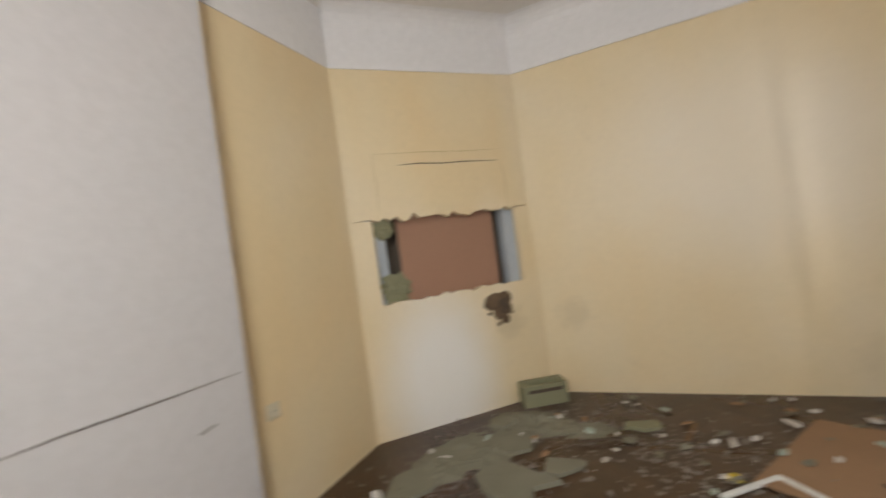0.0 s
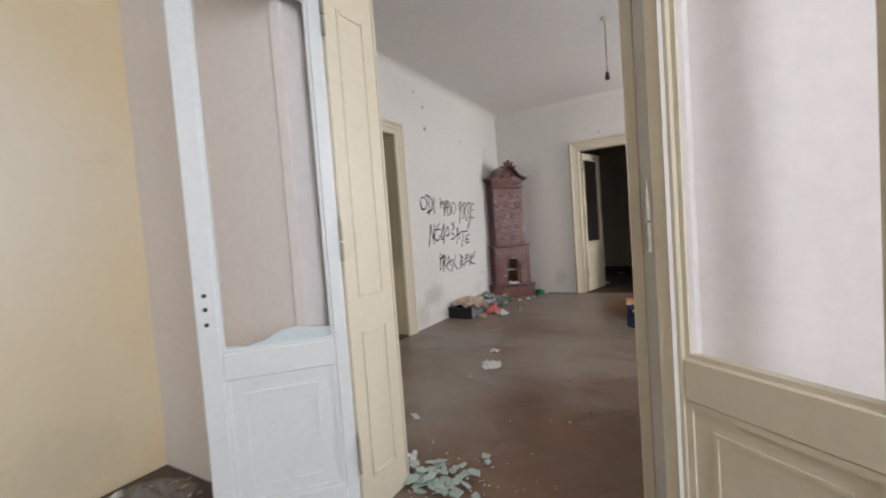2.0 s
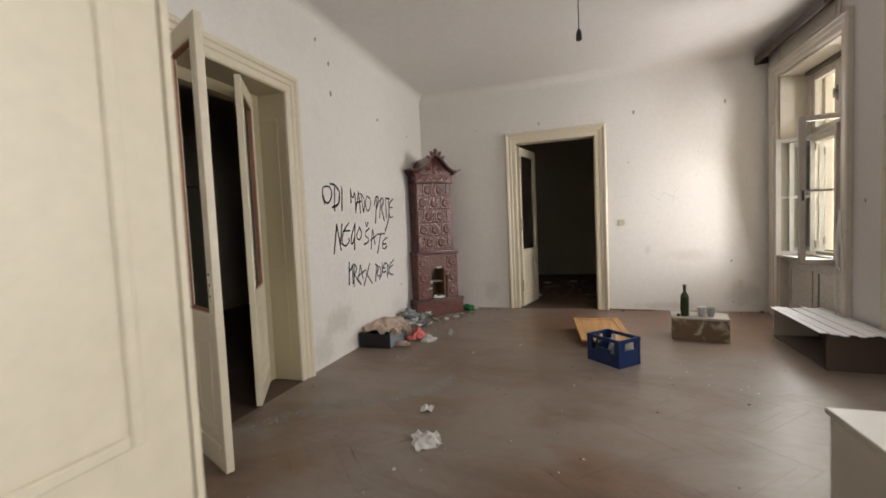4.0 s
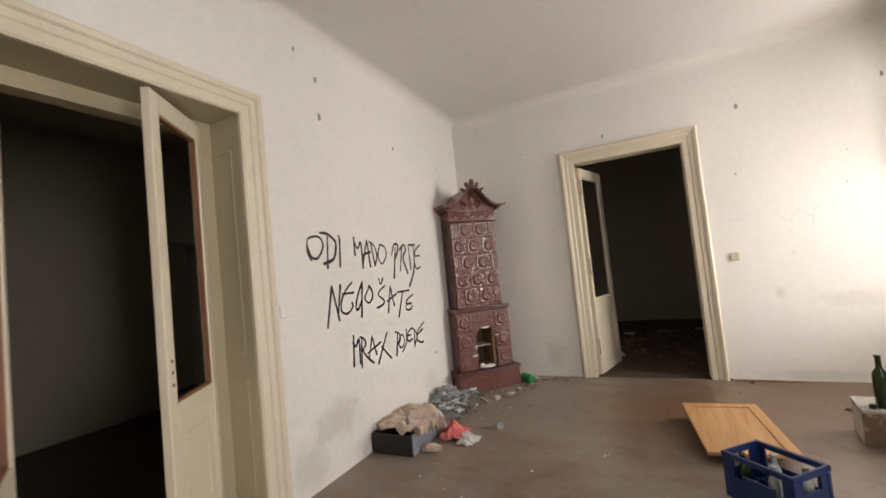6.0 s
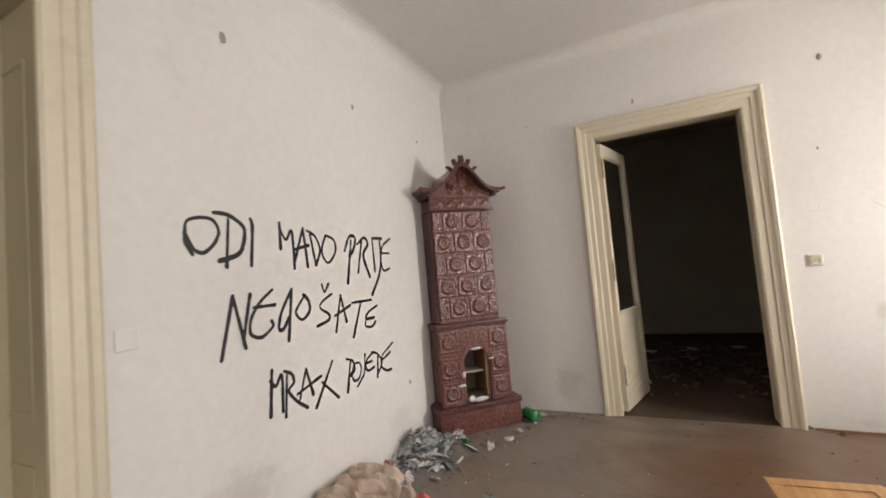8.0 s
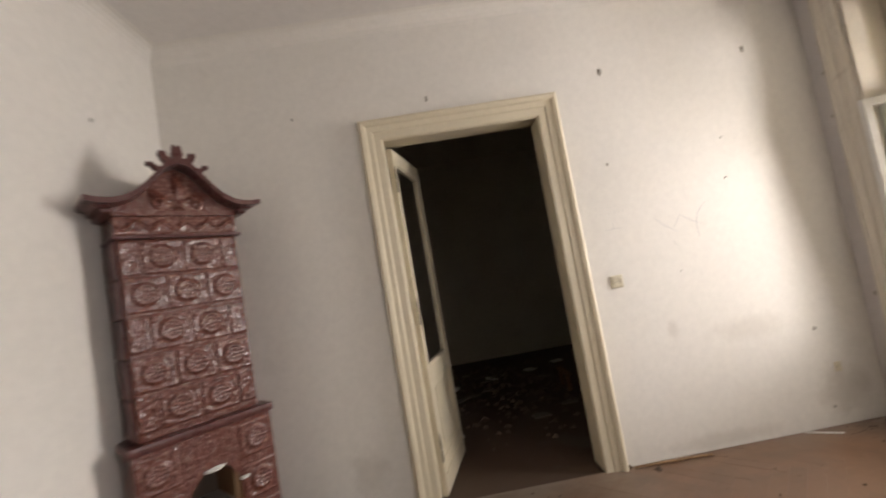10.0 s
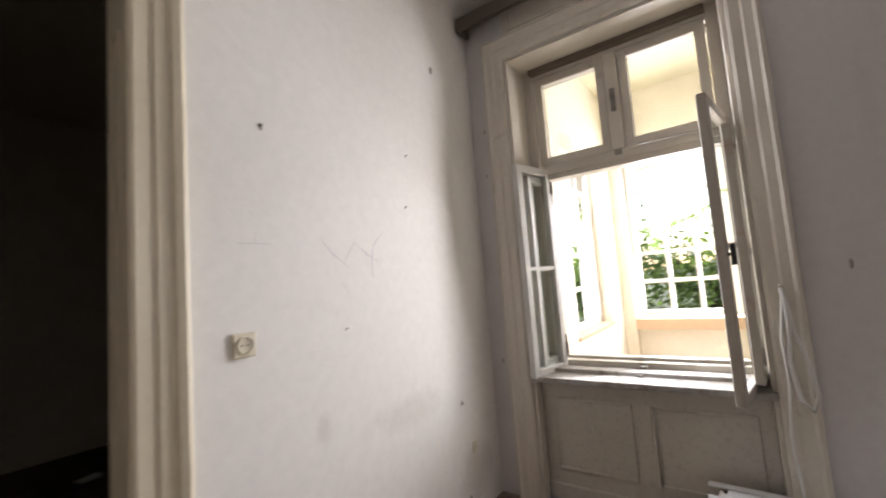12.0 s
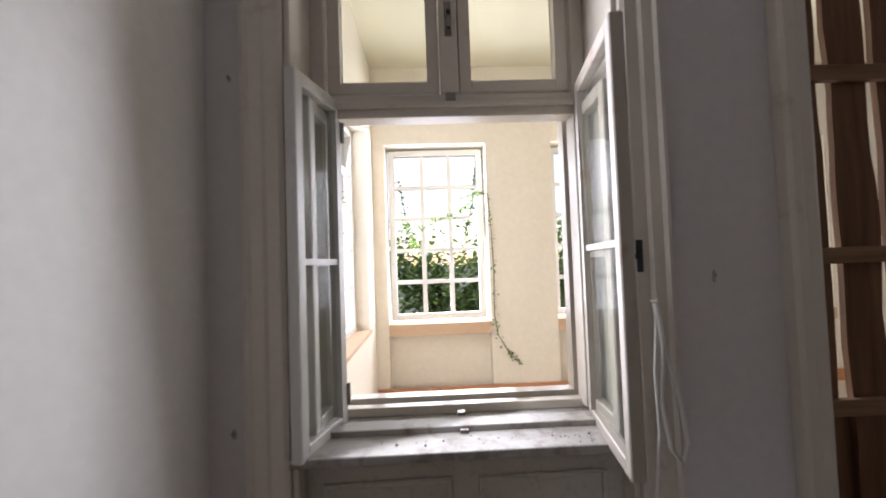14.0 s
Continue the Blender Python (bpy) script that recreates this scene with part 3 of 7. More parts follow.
structure("door_casing_yellow_side", casing(lambda s, v, z: (W_X0 - v * 0.6, s, z), 0.635, 1.885, D1[2], [(0.0, 0.002), (0.0, 0.02), (0.05, 0.03), (0.06, 0.002)]), M["pink_white"], "narrow pinkish white door frame", "door frame")
structure("door_casing_east", casing(lambda s, v, z: (R2_X1 - v, s, z), *DA, DOOR_PROFILE), M["cream"], "moulded cream door frame round a dark doorway", "door frame")
structure("door_casing_north", casing(lambda s, v, z: (s, R2_N - v, z), *DB, DOOR_PROFILE), M["cream"], "moulded cream door frame round a deep doorway", "door frame")


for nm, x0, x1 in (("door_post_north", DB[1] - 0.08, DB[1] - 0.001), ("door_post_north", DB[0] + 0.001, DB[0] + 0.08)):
    structure(nm, boxes((x0, x1, R2_N + 0.24, R2_N + 0.33, 0.003, DB[2] - 0.001)), M["cream_shaded"], "olive cream door post, darkened for shade", "door frame")
structure("door_head_north", boxes((DB[0] + 0.081, DB[1] - 0.081, R2_N + 0.24, R2_N + 0.33, 2.19, DB[2] - 0.001)), M["cream_shaded"], "olive cream door head, darkened for shade", "door frame")


def frame_bars(bm, x0, x1, z0, z1, w, y_a, y_b):
    for r in ((x0, x0 + w, z0, z1), (x1 - w, x1, z0, z1), (x0 + w, x1 - w, z0, z0 + w), (x0 + w, x1 - w, z1 - w, z1)):
        box(bm, r[0], r[1], y_a, y_b, r[2], r[3])


def door_leaf(name, m, width, height, mat, label, pane_z=0.80, broken=False, hinges=True, hinge_side=-1, reveal=None, hs=0.05, lock=True):
    """A leaf with an open upper light and a panel below; the hinge edge stands at the origin, the leaf runs along +x."""
    root = thing(name, m, label, "door")
    st, th = 0.072, 0.04
    half = th / 2

    def put(nm, rows, material_=mat, lab="", bevel=0.004):
        bm = boxes(*rows)
        if bevel:
            soften(bm, bevel)
        return part(nm, bm, material_, root, lab)
    put("stile", [(0, hs, -half, half, 0.012, height)])
    put("stile", [(width - st, width, -half, half, 0.012, height)])
    put("rail", [(hs, width - st, -half, half, height - 0.10, height)])
    put("rail", [(hs, width - st, -half, half, pane_z - 0.10, pane_z)])
    put("rail", [(hs, width - st, -half, half, 0.012, 0.20)])
    put("panel", [(hs, width - st, -0.010, 0.010, 0.20, pane_z - 0.10)], bevel=0)
    bm = bmesh.new()
    for s in (-1, 1):
        frame_bars(bm, hs, width - st, 0.20, pane_z - 0.10, 0.016, s * 0.010, s * 0.017)
        frame_bars(bm, st + 0.055, width - st - 0.055, 0.255, pane_z - 0.155, 0.010, s * 0.010, s * 0.014)
        box(bm, st - 0.03, width - st + 0.03, s * half, s * (half + 0.008), 0.13, 0.145)
    part("panel_moulding", bm, mat, root)
    bm = bmesh.new()
    frame_bars(bm, hs, width - st, pane_z, height - 0.10, 0.012, -0.012, 0.012)
    part("glazing_bead", bm, reveal or mat, root)
    if broken:
        for z, sgn, seed in ((pane_z + 0.012, 1, 4), (height - 0.112, -1, 9)):
            n = 24
            pts = [(hs + 0.012 + (width - st - hs - 0.024) * i / n, z + sgn * (0.014 + 0.038 / (1 + math.exp((i / n - 0.5) * 14)) + 0.010 * math.sin(i * 0.35 + seed) + 0.003 * math.sin(i * 1.3 + seed))) for i in range(n + 1)]
            bm = bmesh.new()
            plate(bm, [(pts[0][0], z), *pts, (pts[-1][0], z)], -0.002, 0.002)
            part("broken_glass", bm, M["frosted"], root, "pale frosted glass left in the frame")
    if hinges:
        for z in (0.30, 1.15, height - 0.22):
            bm = bmesh.new()
            cyl(bm, (-0.008, hinge_side * (half + 0.006), z - 0.075), (-0.008, hinge_side * (half + 0.006), z - 0.004), 0.007)
            cyl(bm, (-0.008, hinge_side * (half + 0.006), z + 0.004), (-0.008, hinge_side * (half + 0.006), z + 0.075), 0.007)
            cyl(bm, (-0.008, hinge_side * (half + 0.006), z + 0.075), (-0.008, hinge_side * (half + 0.006), z + 0.10), 0.005, 0.002)
            part("hinge", bm, M["hinge"], root, "painted iron hinge")
    if lock:
        x = width - st / 2
        bm = boxes((x - 0.014, x + 0.014, -half - 0.003, -half, 0.86, 1.03), (x - 0.014, x + 0.014, half, half + 0.003, 0.86, 1.03))
        part("lock_plate", bm, mat, root)
        for z in (0.89, 0.945, 0.995):
            bm = bmesh.new()
            cyl(bm, (x, -half - 0.0045, z), (x, half + 0.0045, z), 0.008)
            part("keyhole", bm, M["black"], root)
    return root


M["frosted"] = surface("frosted_glass", (0.55, 0.62, 0.62), (0.62, 0.68, 0.67), (0.45, 0.5, 0.48), 0.35, 4, 60, 0.3, 10, 0.1)
M["hinge"] = surface("painted_hinge_iron", (0.40, 0.35, 0.26), (0.26, 0.23, 0.18), (0.12, 0.08, 0.05), 0.45, 8, 50, 0.5, 25, 0.1)
M["raw_edge"] = wood("raw_red_wood", (0.16, 0.06, 0.03), (0.30, 0.14, 0.06), 0.6, 1.0, "z")


def leaf_pose(x, y, to_x, to_y, z=0.004):
    return Matrix.Translation((x, y, z)) @ Matrix.Rotation(math.atan2(to_y - y, to_x - x), 4, "Z")


door_leaf("door_leaf", leaf_pose(1.780, 1.768, 1.404, 2.122), 0.518, 2.23, M["white_paint"], "white painted double-door leaf, broken glass, open into the yellow room", broken=True, hinge_side=1, pane_z=0.775)
door_leaf("door_leaf", leaf_pose(1.735, 0.655, 1.119, -0.133), 0.495, 2.23, M["cream"], "cream double-door leaf without glass, swung wide open", pane_z=0.825, hs=0.066, lock=False)
door_leaf("door_leaf", leaf_pose(R2_X1 + 0.045, 1.928, 8.05, 1.775), 0.63, 2.23, M["cream"], "cream door leaf without glass, open into the dark room")
door_leaf("door_leaf", leaf_pose(4.29, 3.57, 3.86, 3.28), 0.50, 2.23, M["cream"], "cream door leaf with empty upper light, half open", reveal=M["raw_edge"])
door_leaf("door_leaf", leaf_pose(3.375, 3.265, 3.195, 2.86), 0.44, 2.23, M["cream"], "cream door leaf opened into the white room", reveal=M["raw_edge"])


# ---------------------------------------------------------------- windows
def part_box(root, nm, rows, mat, lab="", bevel=0.003):
    bm = boxes(*rows)
    if bevel:
        soften(bm, bevel)
    return part(nm, bm, mat, root, lab)


def sash(root, m, width, height, mat, bars=(0.5,), handle=False):
    """A glazed casement; hinge edge at the origin, running along +x, sunk as a part of its window."""
    bm = bmesh.new()
    frame_bars(bm, 0, width, 0, height, 0.045, -0.02, 0.02)
    soften(bm, 0.004)
    leaf = part("sash", bm, mat, root)
    leaf.matrix_local = m
    bm = boxes(*[(0.045, width - 0.045, -0.013, 0.013, height * k - 0.011, height * k + 0.011) for k in bars])
    part("glazing_bar", bm, mat, leaf)
    edges = [0.045] + [height * k for k in bars] + [height - 0.045]
    for za, zb in zip(edges, edges[1:]):
        g = part("pane", boxes((0.047, width - 0.047, -0.0015, 0.0015, za + 0.012, zb - 0.012)), M["glass"], leaf)
        g.visible_shadow = False
    bm = bmesh.new()
    for z in (0.12, height - 0.12):
        cyl(bm, (0.0, 0.024, z - 0.04), (0.0, 0.024, z + 0.04), 0.008)
    part("hinge", bm, M["iron"], leaf)
    if handle:
        bm = bmesh.new()
        cyl(bm, (width - 0.022, 0.02, height * 0.47), (width - 0.022, 0.038, height * 0.47), 0.008)
        cyl(bm, (width - 0.022, 0.038, height * 0.47 - 0.045), (width - 0.022, 0.038, height * 0.47 + 0.045), 0.009)
        part("handle", bm, M["black"], leaf, "black iron window handle")
    return leaf


WIN_PROFILE = [(0, 0.002), (0, 0.018), (0.015, 0.026), (0.055, 0.026), (0.066, 0.036), (0.100, 0.040), (0.112, 0.050), (0.128, 0.042), (0.132, 0.002)]


# right casements: worn paint with raw wood, base darkened to imitate their backlit shade
M["shaded_sash"] = surface("shaded_worn_sash_paint", (0.44, 0.40, 0.34), (0.34, 0.30, 0.25), (0.26, 0.13, 0.06), 0.5, 2.2, 34, 0.7, 4.0, 0.16, spread=(0.55, 0.70))
M["sill_paint"] = surface("dusty_worn_sill", (0.30, 0.28, 0.255), (0.42, 0.40, 0.37), (0.16, 0.13, 0.10), 0.6, 5.0, 40, 0.8, 9.0, 0.3, spread=(0.5, 0.66))


def window_main():
    xa, xb = WIN1
    root = thing("window_main", Matrix(), "tall casement window standing open onto the verandah", "window", kind="structure")
    p = M["window_paint"]
    # niche boards
    part_box(root, "niche_board", [(xa, xa + 0.02, R2_S - T, R2_S - 0.002, 0.002, WIN_TOP)], p)
    part_box(root, "niche_board", [(xb - 0.02, xb, R2_S - T, R2_S - 0.002, 0.002, WIN_TOP)], p)
    part_box(root, "niche_board", [(xa + 0.02, xb - 0.02, R2_S - T, R2_S - 0.002, WIN_TOP - 0.02, WIN_TOP)], p)
    # panelled apron
    ya = R2_S - 0.098
    part_box(root, "apron", [(xa + 0.02, xb - 0.02, ya, ya + 0.02, 0.002, 0.665)], M["shelf_paint"], "glossy grey-cream panel under the window")
    bm = bmesh.new()
    for x0, x1 in ((xa + 0.08, xa + 0.53), (xa + 0.62, xb - 0.08)):
        frame_bars(bm, x0, x1, 0.17, 0.58, 0.018, ya + 0.02, ya + 0.03)
    box(bm, xa + 0.02, xb - 0.02, ya + 0.02, ya + 0.035, 0.002, 0.09)
    soften(bm, 0.004)
    part("apron_moulding", bm, M["shelf_paint"], root)
    # stepped sill boards
    part_box(root, "sill", [(xa - 0.0, xb, R2_S - 0.13, R2_S + 0.03, 0.68, 0.71)], M["sill_paint"], "worn dusty window sill")
    part_box(root, "sill", [(xa + 0.02, xb - 0.02, R2_S - 0.22, R2_S - 0.13, 0.68, 0.73)], M["sill_paint"])
    part_box(root, "sill", [(xa + 0.02, xb - 0.02, R2_S - T - 0.05, R2_S - 0.22, 0.66, 0.715)], M["sill_paint"])
    part_box(root, "sill_ledge", [(xa + 0.02, xb - 0.02, -1.31, -1.26, 0.715, 0.75)], p)
    # frame with transom
    yf0, yf1 = -1.30, -1.21
    part_box(root, "frame_post", [(xa + 0.02, xa + 0.075, yf0, yf1, 0.73, WIN_TOP - 0.02)], p)
    part_box(root, "frame_post", [(xb - 0.075, xb - 0.02, yf0, yf1, 0.73, WIN_TOP - 0.02)], p)
    part_box(root, "frame_head", [(xa + 0.075, xb - 0.075, yf0, yf1, WIN_TOP - 0.07, WIN_TOP - 0.02)], p)
    part_box(root, "transom", [(xa + 0.075, xb - 0.075, yf0, yf1, 1.90, 1.99), (xa + 0.075, xb - 0.075, yf1, yf1 + 0.02, 1.935, 1.96)], p)
    xm = (xa + xb) / 2
    part_box(root, "mullion", [(xm - 0.035, xm + 0.035, yf0, yf1 + 0.012, 1.99, WIN_TOP - 0.07)], p)
    for x0, x1 in ((xa + 0.08, xm - 0.035), (xm + 0.035, xb - 0.08)):
        bm = bmesh.new()
        frame_bars(bm, x0 + 0.004, x1 - 0.004, 2.0, WIN_TOP - 0.075, 0.05, yf0 + 0.02, yf1 - 0.01)
        soften(bm, 0.005)
        fan = part("transom_light", bm, p, root)
        g = part("pane", boxes((x0 + 0.05, x1 - 0.05, -1.257, -1.254, 2.05, WIN_TOP - 0.125)), M["glass"], fan)
        g.visible_shadow = False
    bm = bmesh.new()
    cyl(bm, (xm, yf1 + 0.012, 2.30), (xm, yf1 + 0.045, 2.30), 0.012)
    box(bm, xm - 0.008, xm + 0.008, yf1 + 0.03, yf1 + 0.045, 2.24, 2.33)
    box(bm, xm - 0.014, xm + 0.014, yf1 + 0.012, yf1 + 0.016, 2.22, 2.36)
    part("catch", bm, M["iron"], root, "rusty iron window catch")
    bm = boxes((xm - 0.02, xm + 0.02, yf1 + 0.02, yf1 + 0.03, 1.955, 1.985), (xm - 0.015, xm + 0.015, -1.10, -1.07, 0.71, 0.722), (xm - 0.015, xm + 0.015, -1.22, -1.19, 0.73, 0.742))
    part("keeper", bm, M["iron"], root)
    # dark box drawn in place of the shade in the recess under the head
    part_box(root, "blind_slot", [(xa + 0.075, xb - 0.075, yf1 + 0.001, yf1 + 0.05, WIN_TOP - 0.052, WIN_TOP - 0.021)], M["slab"], "dark strip drawn for the shaded recess above the window frame", 0)
    # casements, both swung inwards
    sash(root, leaf_pose(7.050, -1.24, 7.13, -0.915, 0.70), 0.335, 1.27, M["window_white"])
    sash(root, leaf_pose(7.090, -1.33, 7.120, -1.00, 0.74), 0.30, 1.18, M["window_white"])
    sash(root, leaf_pose(6.075, -1.19, 6.150, -0.70, 0.70), 0.49, 1.31, M["shaded_sash"], handle=True)
    sash(root, leaf_pose(6.055, -1.33, 6.075, -0.95, 0.74), 0.40, 1.18, M["shaded_sash"])
    # outer frame
    bm = bmesh.new()
    frame_bars(bm, xa + 0.03, xb - 0.03, 0.715, WIN_TOP - 0.02, 0.05, -1.40, -1.335)
    part("outer_frame", bm, p, root)
    # moulded casing with a panelled head
    part("casing", casing(lambda s, v, z: (s, R2_S + v, z), xa, xb, WIN_TOP, WIN_PROFILE, 0.002), p, root)
    part_box(root, "head_panel", [(xa + 0.02, xb - 0.02, R2_S + 0.002, R2_S + 0.022, WIN_TOP + 0.14, CEIL - 0.09)], p)
    bm = bmesh.new()
    frame_bars(bm, xa + 0.06, xb - 0.06, WIN_TOP + 0.155, CEIL - 0.12, 0.014, R2_S + 0.022, R2_S + 0.03)
    part("head_moulding", bm, p, root)
    return root


M["window_white"] = surface("bright_window_paint", (0.66, 0.65, 0.62), (0.58, 0.57, 0.54), (0.36, 0.31, 0.25), 0.4, 2.0, 34, 0.35, 6.0, 0.1)
window_main()


def window_boarded():
    """The second window, closed by rough boards behind its casing."""
    xa, xb = WIN2
    root = thing("window_boarded", Matrix(), "tall window closed with rough brown boards", "window", kind="structure")
    p = M["window_paint"]
    part("casing", casing(lambda s, v, z: (s, R2_S + v, z), xa, xb, WIN_TOP, WIN_PROFILE, 0.002), p, root)
    part_box(root, "niche_board", [(xa, xa + 0.02, R2_S - T, R2_S - 0.002, 0.002, WIN_TOP)], p)
    part_box(root, "niche_board", [(xb - 0.02, xb, R2_S - T, R2_S - 0.002, 0.002, WIN_TOP)], p)
    part_box(root, "niche_board", [(xa + 0.02, xb - 0.02, R2_S - T, R2_S - 0.002, WIN_TOP - 0.02, WIN_TOP)], p)
    part_box(root, "head_panel", [(xa + 0.02, xb - 0.02, R2_S + 0.002, R2_S + 0.022, WIN_TOP + 0.14, CEIL - 0.09)], p)
    x = xb - 0.02
    rng = random.Random(5)
    for w, gap in ((0.055, 0.045), (0.165, 0.05), (0.165, 0.045), (0.16, 0.04), (0.17, 0.03), (0.15, 0.0)):
        tilt = rng.uniform(-0.012, 0.012)
        bm = boxes(*[(x - w, x, -1.225, -1.20, 0.01 + 0.131 * q, 0.01 + 0.131 * (q + 1)) for q in range(20)])
        bmesh.ops.remove_doubles(bm, verts=bm.verts[:], dist=0.0005)
        for v in bm.verts:
            edge = 1 if v.co.x > x - w / 2 else -1
            v.co.x += tilt * (v.co.z - 1.2) + 0.020 * noise.noise(Vector((edge * 3.1 + x * 7, 0, v.co.z * 2.4))) + 0.006 * noise.noise(Vector((x * 9, edge, v.co.z * 9)))
        part("board", bm, M["board"], root)
        x -= w + gap
    for z in (0.66, 1.26, 2.0):
        part_box(root, "batten", [(xa + 0.03, xb - 0.03, -1.199, -1.165, z, z + 0.065)], M["batten"], "rough nailed cross batten")
    part_box(root, "lower_board", [(xa + 0.03, xb - 0.03, -1.25, -1.23, 0.0, 0.66)], M["board"])
    return root


M["board"] = wood("rough_brown_board", (0.10, 0.046, 0.019), (0.22, 0.11, 0.046), 0.75, 1.0, "z")
M["batten"] = wood("rough_pine_batten", (0.16, 0.085, 0.04), (0.30, 0.18, 0.09), 0.75, 1.0, "x")
window_boarded()

# the added west window and the yellow room's, both unseen: plain frames behind the light
for nm, xa, xb, z0 in (("window_west", *W3, 0.68), ("window_yellow_room", -0.65, 0.45, 0.85)):
    root = thing(nm, Matrix(), "white casement window, added out of view", "window", kind="structure")
    bm = bmesh.new()
    frame_bars(bm, xa, xb, z0, 2.62, 0.06, -1.33, -1.27)
    box(bm, (xa + xb) / 2 - 0.03, (xa + xb) / 2 + 0.03, -1.33, -1.27, z0 + 0.06, 2.56)
    part("frame", bm, M["window_paint"], root)

M["grey_brown"] = surface("dusty_dark_wood", (0.075, 0.06, 0.048), (0.11, 0.09, 0.072), (0.04, 0.03, 0.024), 0.7, 3, 30, 0.4, 6)
# curtain box near the ceiling
bm = boxes((6.0, 7.40, -0.95, -0.82, 2.955, 2.975), (6.0, 7.40, -0.835, -0.815, 2.885, 2.955), (7.38, 7.40, -0.95, -0.835, 2.885, 2.955))
soften(bm, 0.004)
tagged(part("curtain_box", bm, M["grey_brown"]), "dark wooden curtain box above the window", "curtain box")

# ---------------------------------------------------------------- verandah and garden
M["ver_wall"] = surface("cream_verandah_plaster", (0.88, 0.82, 0.70), (0.86, 0.79, 0.66), (0.70, 0.57, 0.40), 0.8, 0.8, 18, 0.18, 1.4, 0.05)
M["ver_ceiling"] = surface("pale_yellow_ceiling", (0.80, 0.76, 0.58), (0.76, 0.72, 0.55), (0.6, 0.55, 0.4), 0.85, 0.8, 18, 0.2)
M["terracotta"] = surface("terracotta", (0.55, 0.24, 0.11), (0.62, 0.30, 0.15), (0.35, 0.2, 0.12), 0.7, 2, 24, 0.4, 4)
M["ver_floor"] = surface("pale_stone_floor", (0.62, 0.54, 0.44), (0.68, 0.61, 0.51), (0.45, 0.36, 0.27), 0.7, 1.5, 24, 0.4, 4)
M["sill_stone"] = surface("ochre_sill", (0.62, 0.42, 0.26), (0.66, 0.48, 0.32), (0.4, 0.28, 0.18), 0.7, 2, 24, 0.4, 4)
M["muntin"] = surface("flaking_white_paint", (0.80, 0.79, 0.75), (0.74, 0.72, 0.68), (0.40, 0.30, 0.2), 0.5, 3, 40, 0.4, 12, 0.2)
M["leaf"] = surface("ivy_leaf", (0.07, 0.13, 0.03), (0.12, 0.19, 0.05), (0.2, 0.18, 0.06), 0.45, 4, 30, 0.3, 8)
M["tree_leaf"] = surface("tree_leaf", (0.13, 0.20, 0.06), (0.20, 0.27, 0.10), (0.26, 0.28, 0.11), 0.5, 2, 20, 0.3, 4)


def translucent(m, colour):
    """Lets some light through a thin leaf."""
    t = m.node_tree
    b = [q for q in t.nodes if q.type == "BSDF_PRINCIPLED"][0]
    out = [q for q in t.nodes if q.type == "OUTPUT_MATERIAL"][0]
    thin = t.nodes.new("ShaderNodeBsdfTranslucent")
    thin.inputs[0].default_value = (*colour, 1)
    both = t.nodes.new("ShaderNodeMixShader")
    both.inputs[0].default_value = 0.5
    t.links.new(b.outputs[0], both.inputs[1])
    t.links.new(thin.outputs[0], both.inputs[2])
    t.links.new(both.outputs[0], out.inputs["Surface"])


translucent(M["leaf"], (0.20, 0.32, 0.06))
translucent(M["tree_leaf"], (0.24, 0.36, 0.08))
M["bark"] = surface("bark", (0.10, 0.075, 0.05), (0.14, 0.11, 0.08), (0.06, 0.05, 0.035), 0.9, 3, 20, 0.4)
M["grass"] = surface("garden_ground", (0.08, 0.11, 0.035), (0.12, 0.14, 0.05), (0.16, 0.13, 0.08), 0.95, 0.5, 6, 0.4)

# verandah carried on west out of view, to keep sun off the rooms
VX0 = -2.2
VW = [(6.09, 7.10), (4.40, 5.42), (2.55, 3.50), (0.80, 1.75), (-0.95, 0.0)]       # windows of the far verandah wall, the western ones unseen
VZ0, VZ1 = 0.735, 2.52
structure("ground", boxes((-400, 400, -800, 400, GROUND - 0.3, GROUND)), M["grass"], "grass and bare earth of the garden", "ground")
structure("floor_verandah", boxes((VX0 - 0.3, VER_E + 0.3, VER_S - 0.35, R2_S - T, GROUND - 0.01, -0.005)), M["ver_floor"], "worn verandah floor", "floor")
rows = []
edges = [VX0, *[e for w in VW[::-1] for e in w], VER_E]
for xa, xb in zip(edges[0::2], edges[1::2]):
    rows.append((xa, xb, VER_S - 0.3, VER_S, -0.005, 3.3))
for xa, xb in VW:
    rows.append((xa, xb, VER_S - 0.3, VER_S - 0.12, -0.005, VZ0))
    rows.append((xa, xb, VER_S - 0.3, VER_S, VZ1, 3.3))
structure("verandah_wall", boxes(*rows), M["ver_wall"], "cream plastered end of the verandah's added western stretch with many-paned windows", "wall")
EW = (-3.25, -2.05)
structure("verandah_end_wall", boxes((VER_E, VER_E + 0.3, VER_S - 0.3, EW[0], -0.005, 3.3), (VER_E, VER_E + 0.3, EW[1], R2_S - T, -0.005, 3.3), (VER_E, VER_E + 0.3, *EW, -0.005, VZ0), (VER_E, VER_E + 0.3, *EW, VZ1, 3.3)), M["ver_wall"], "cream plastered end wall of the verandah", "wall")
structure("verandah_west_wall", boxes((VX0 - 0.3, VX0, VER_S - 0.3, R2_S - T, -0.005, 3.3)), M["ver_wall"], "cream plastered end of the verandah's added western stretch", "wall")
structure("verandah_ceiling", boxes((VX0 - 0.3, VER_E + 0.3, VER_S - 0.3, R2_S - T, 3.3, 3.45)), M["ver_ceiling"], "pale yellow verandah ceiling", "ceiling")
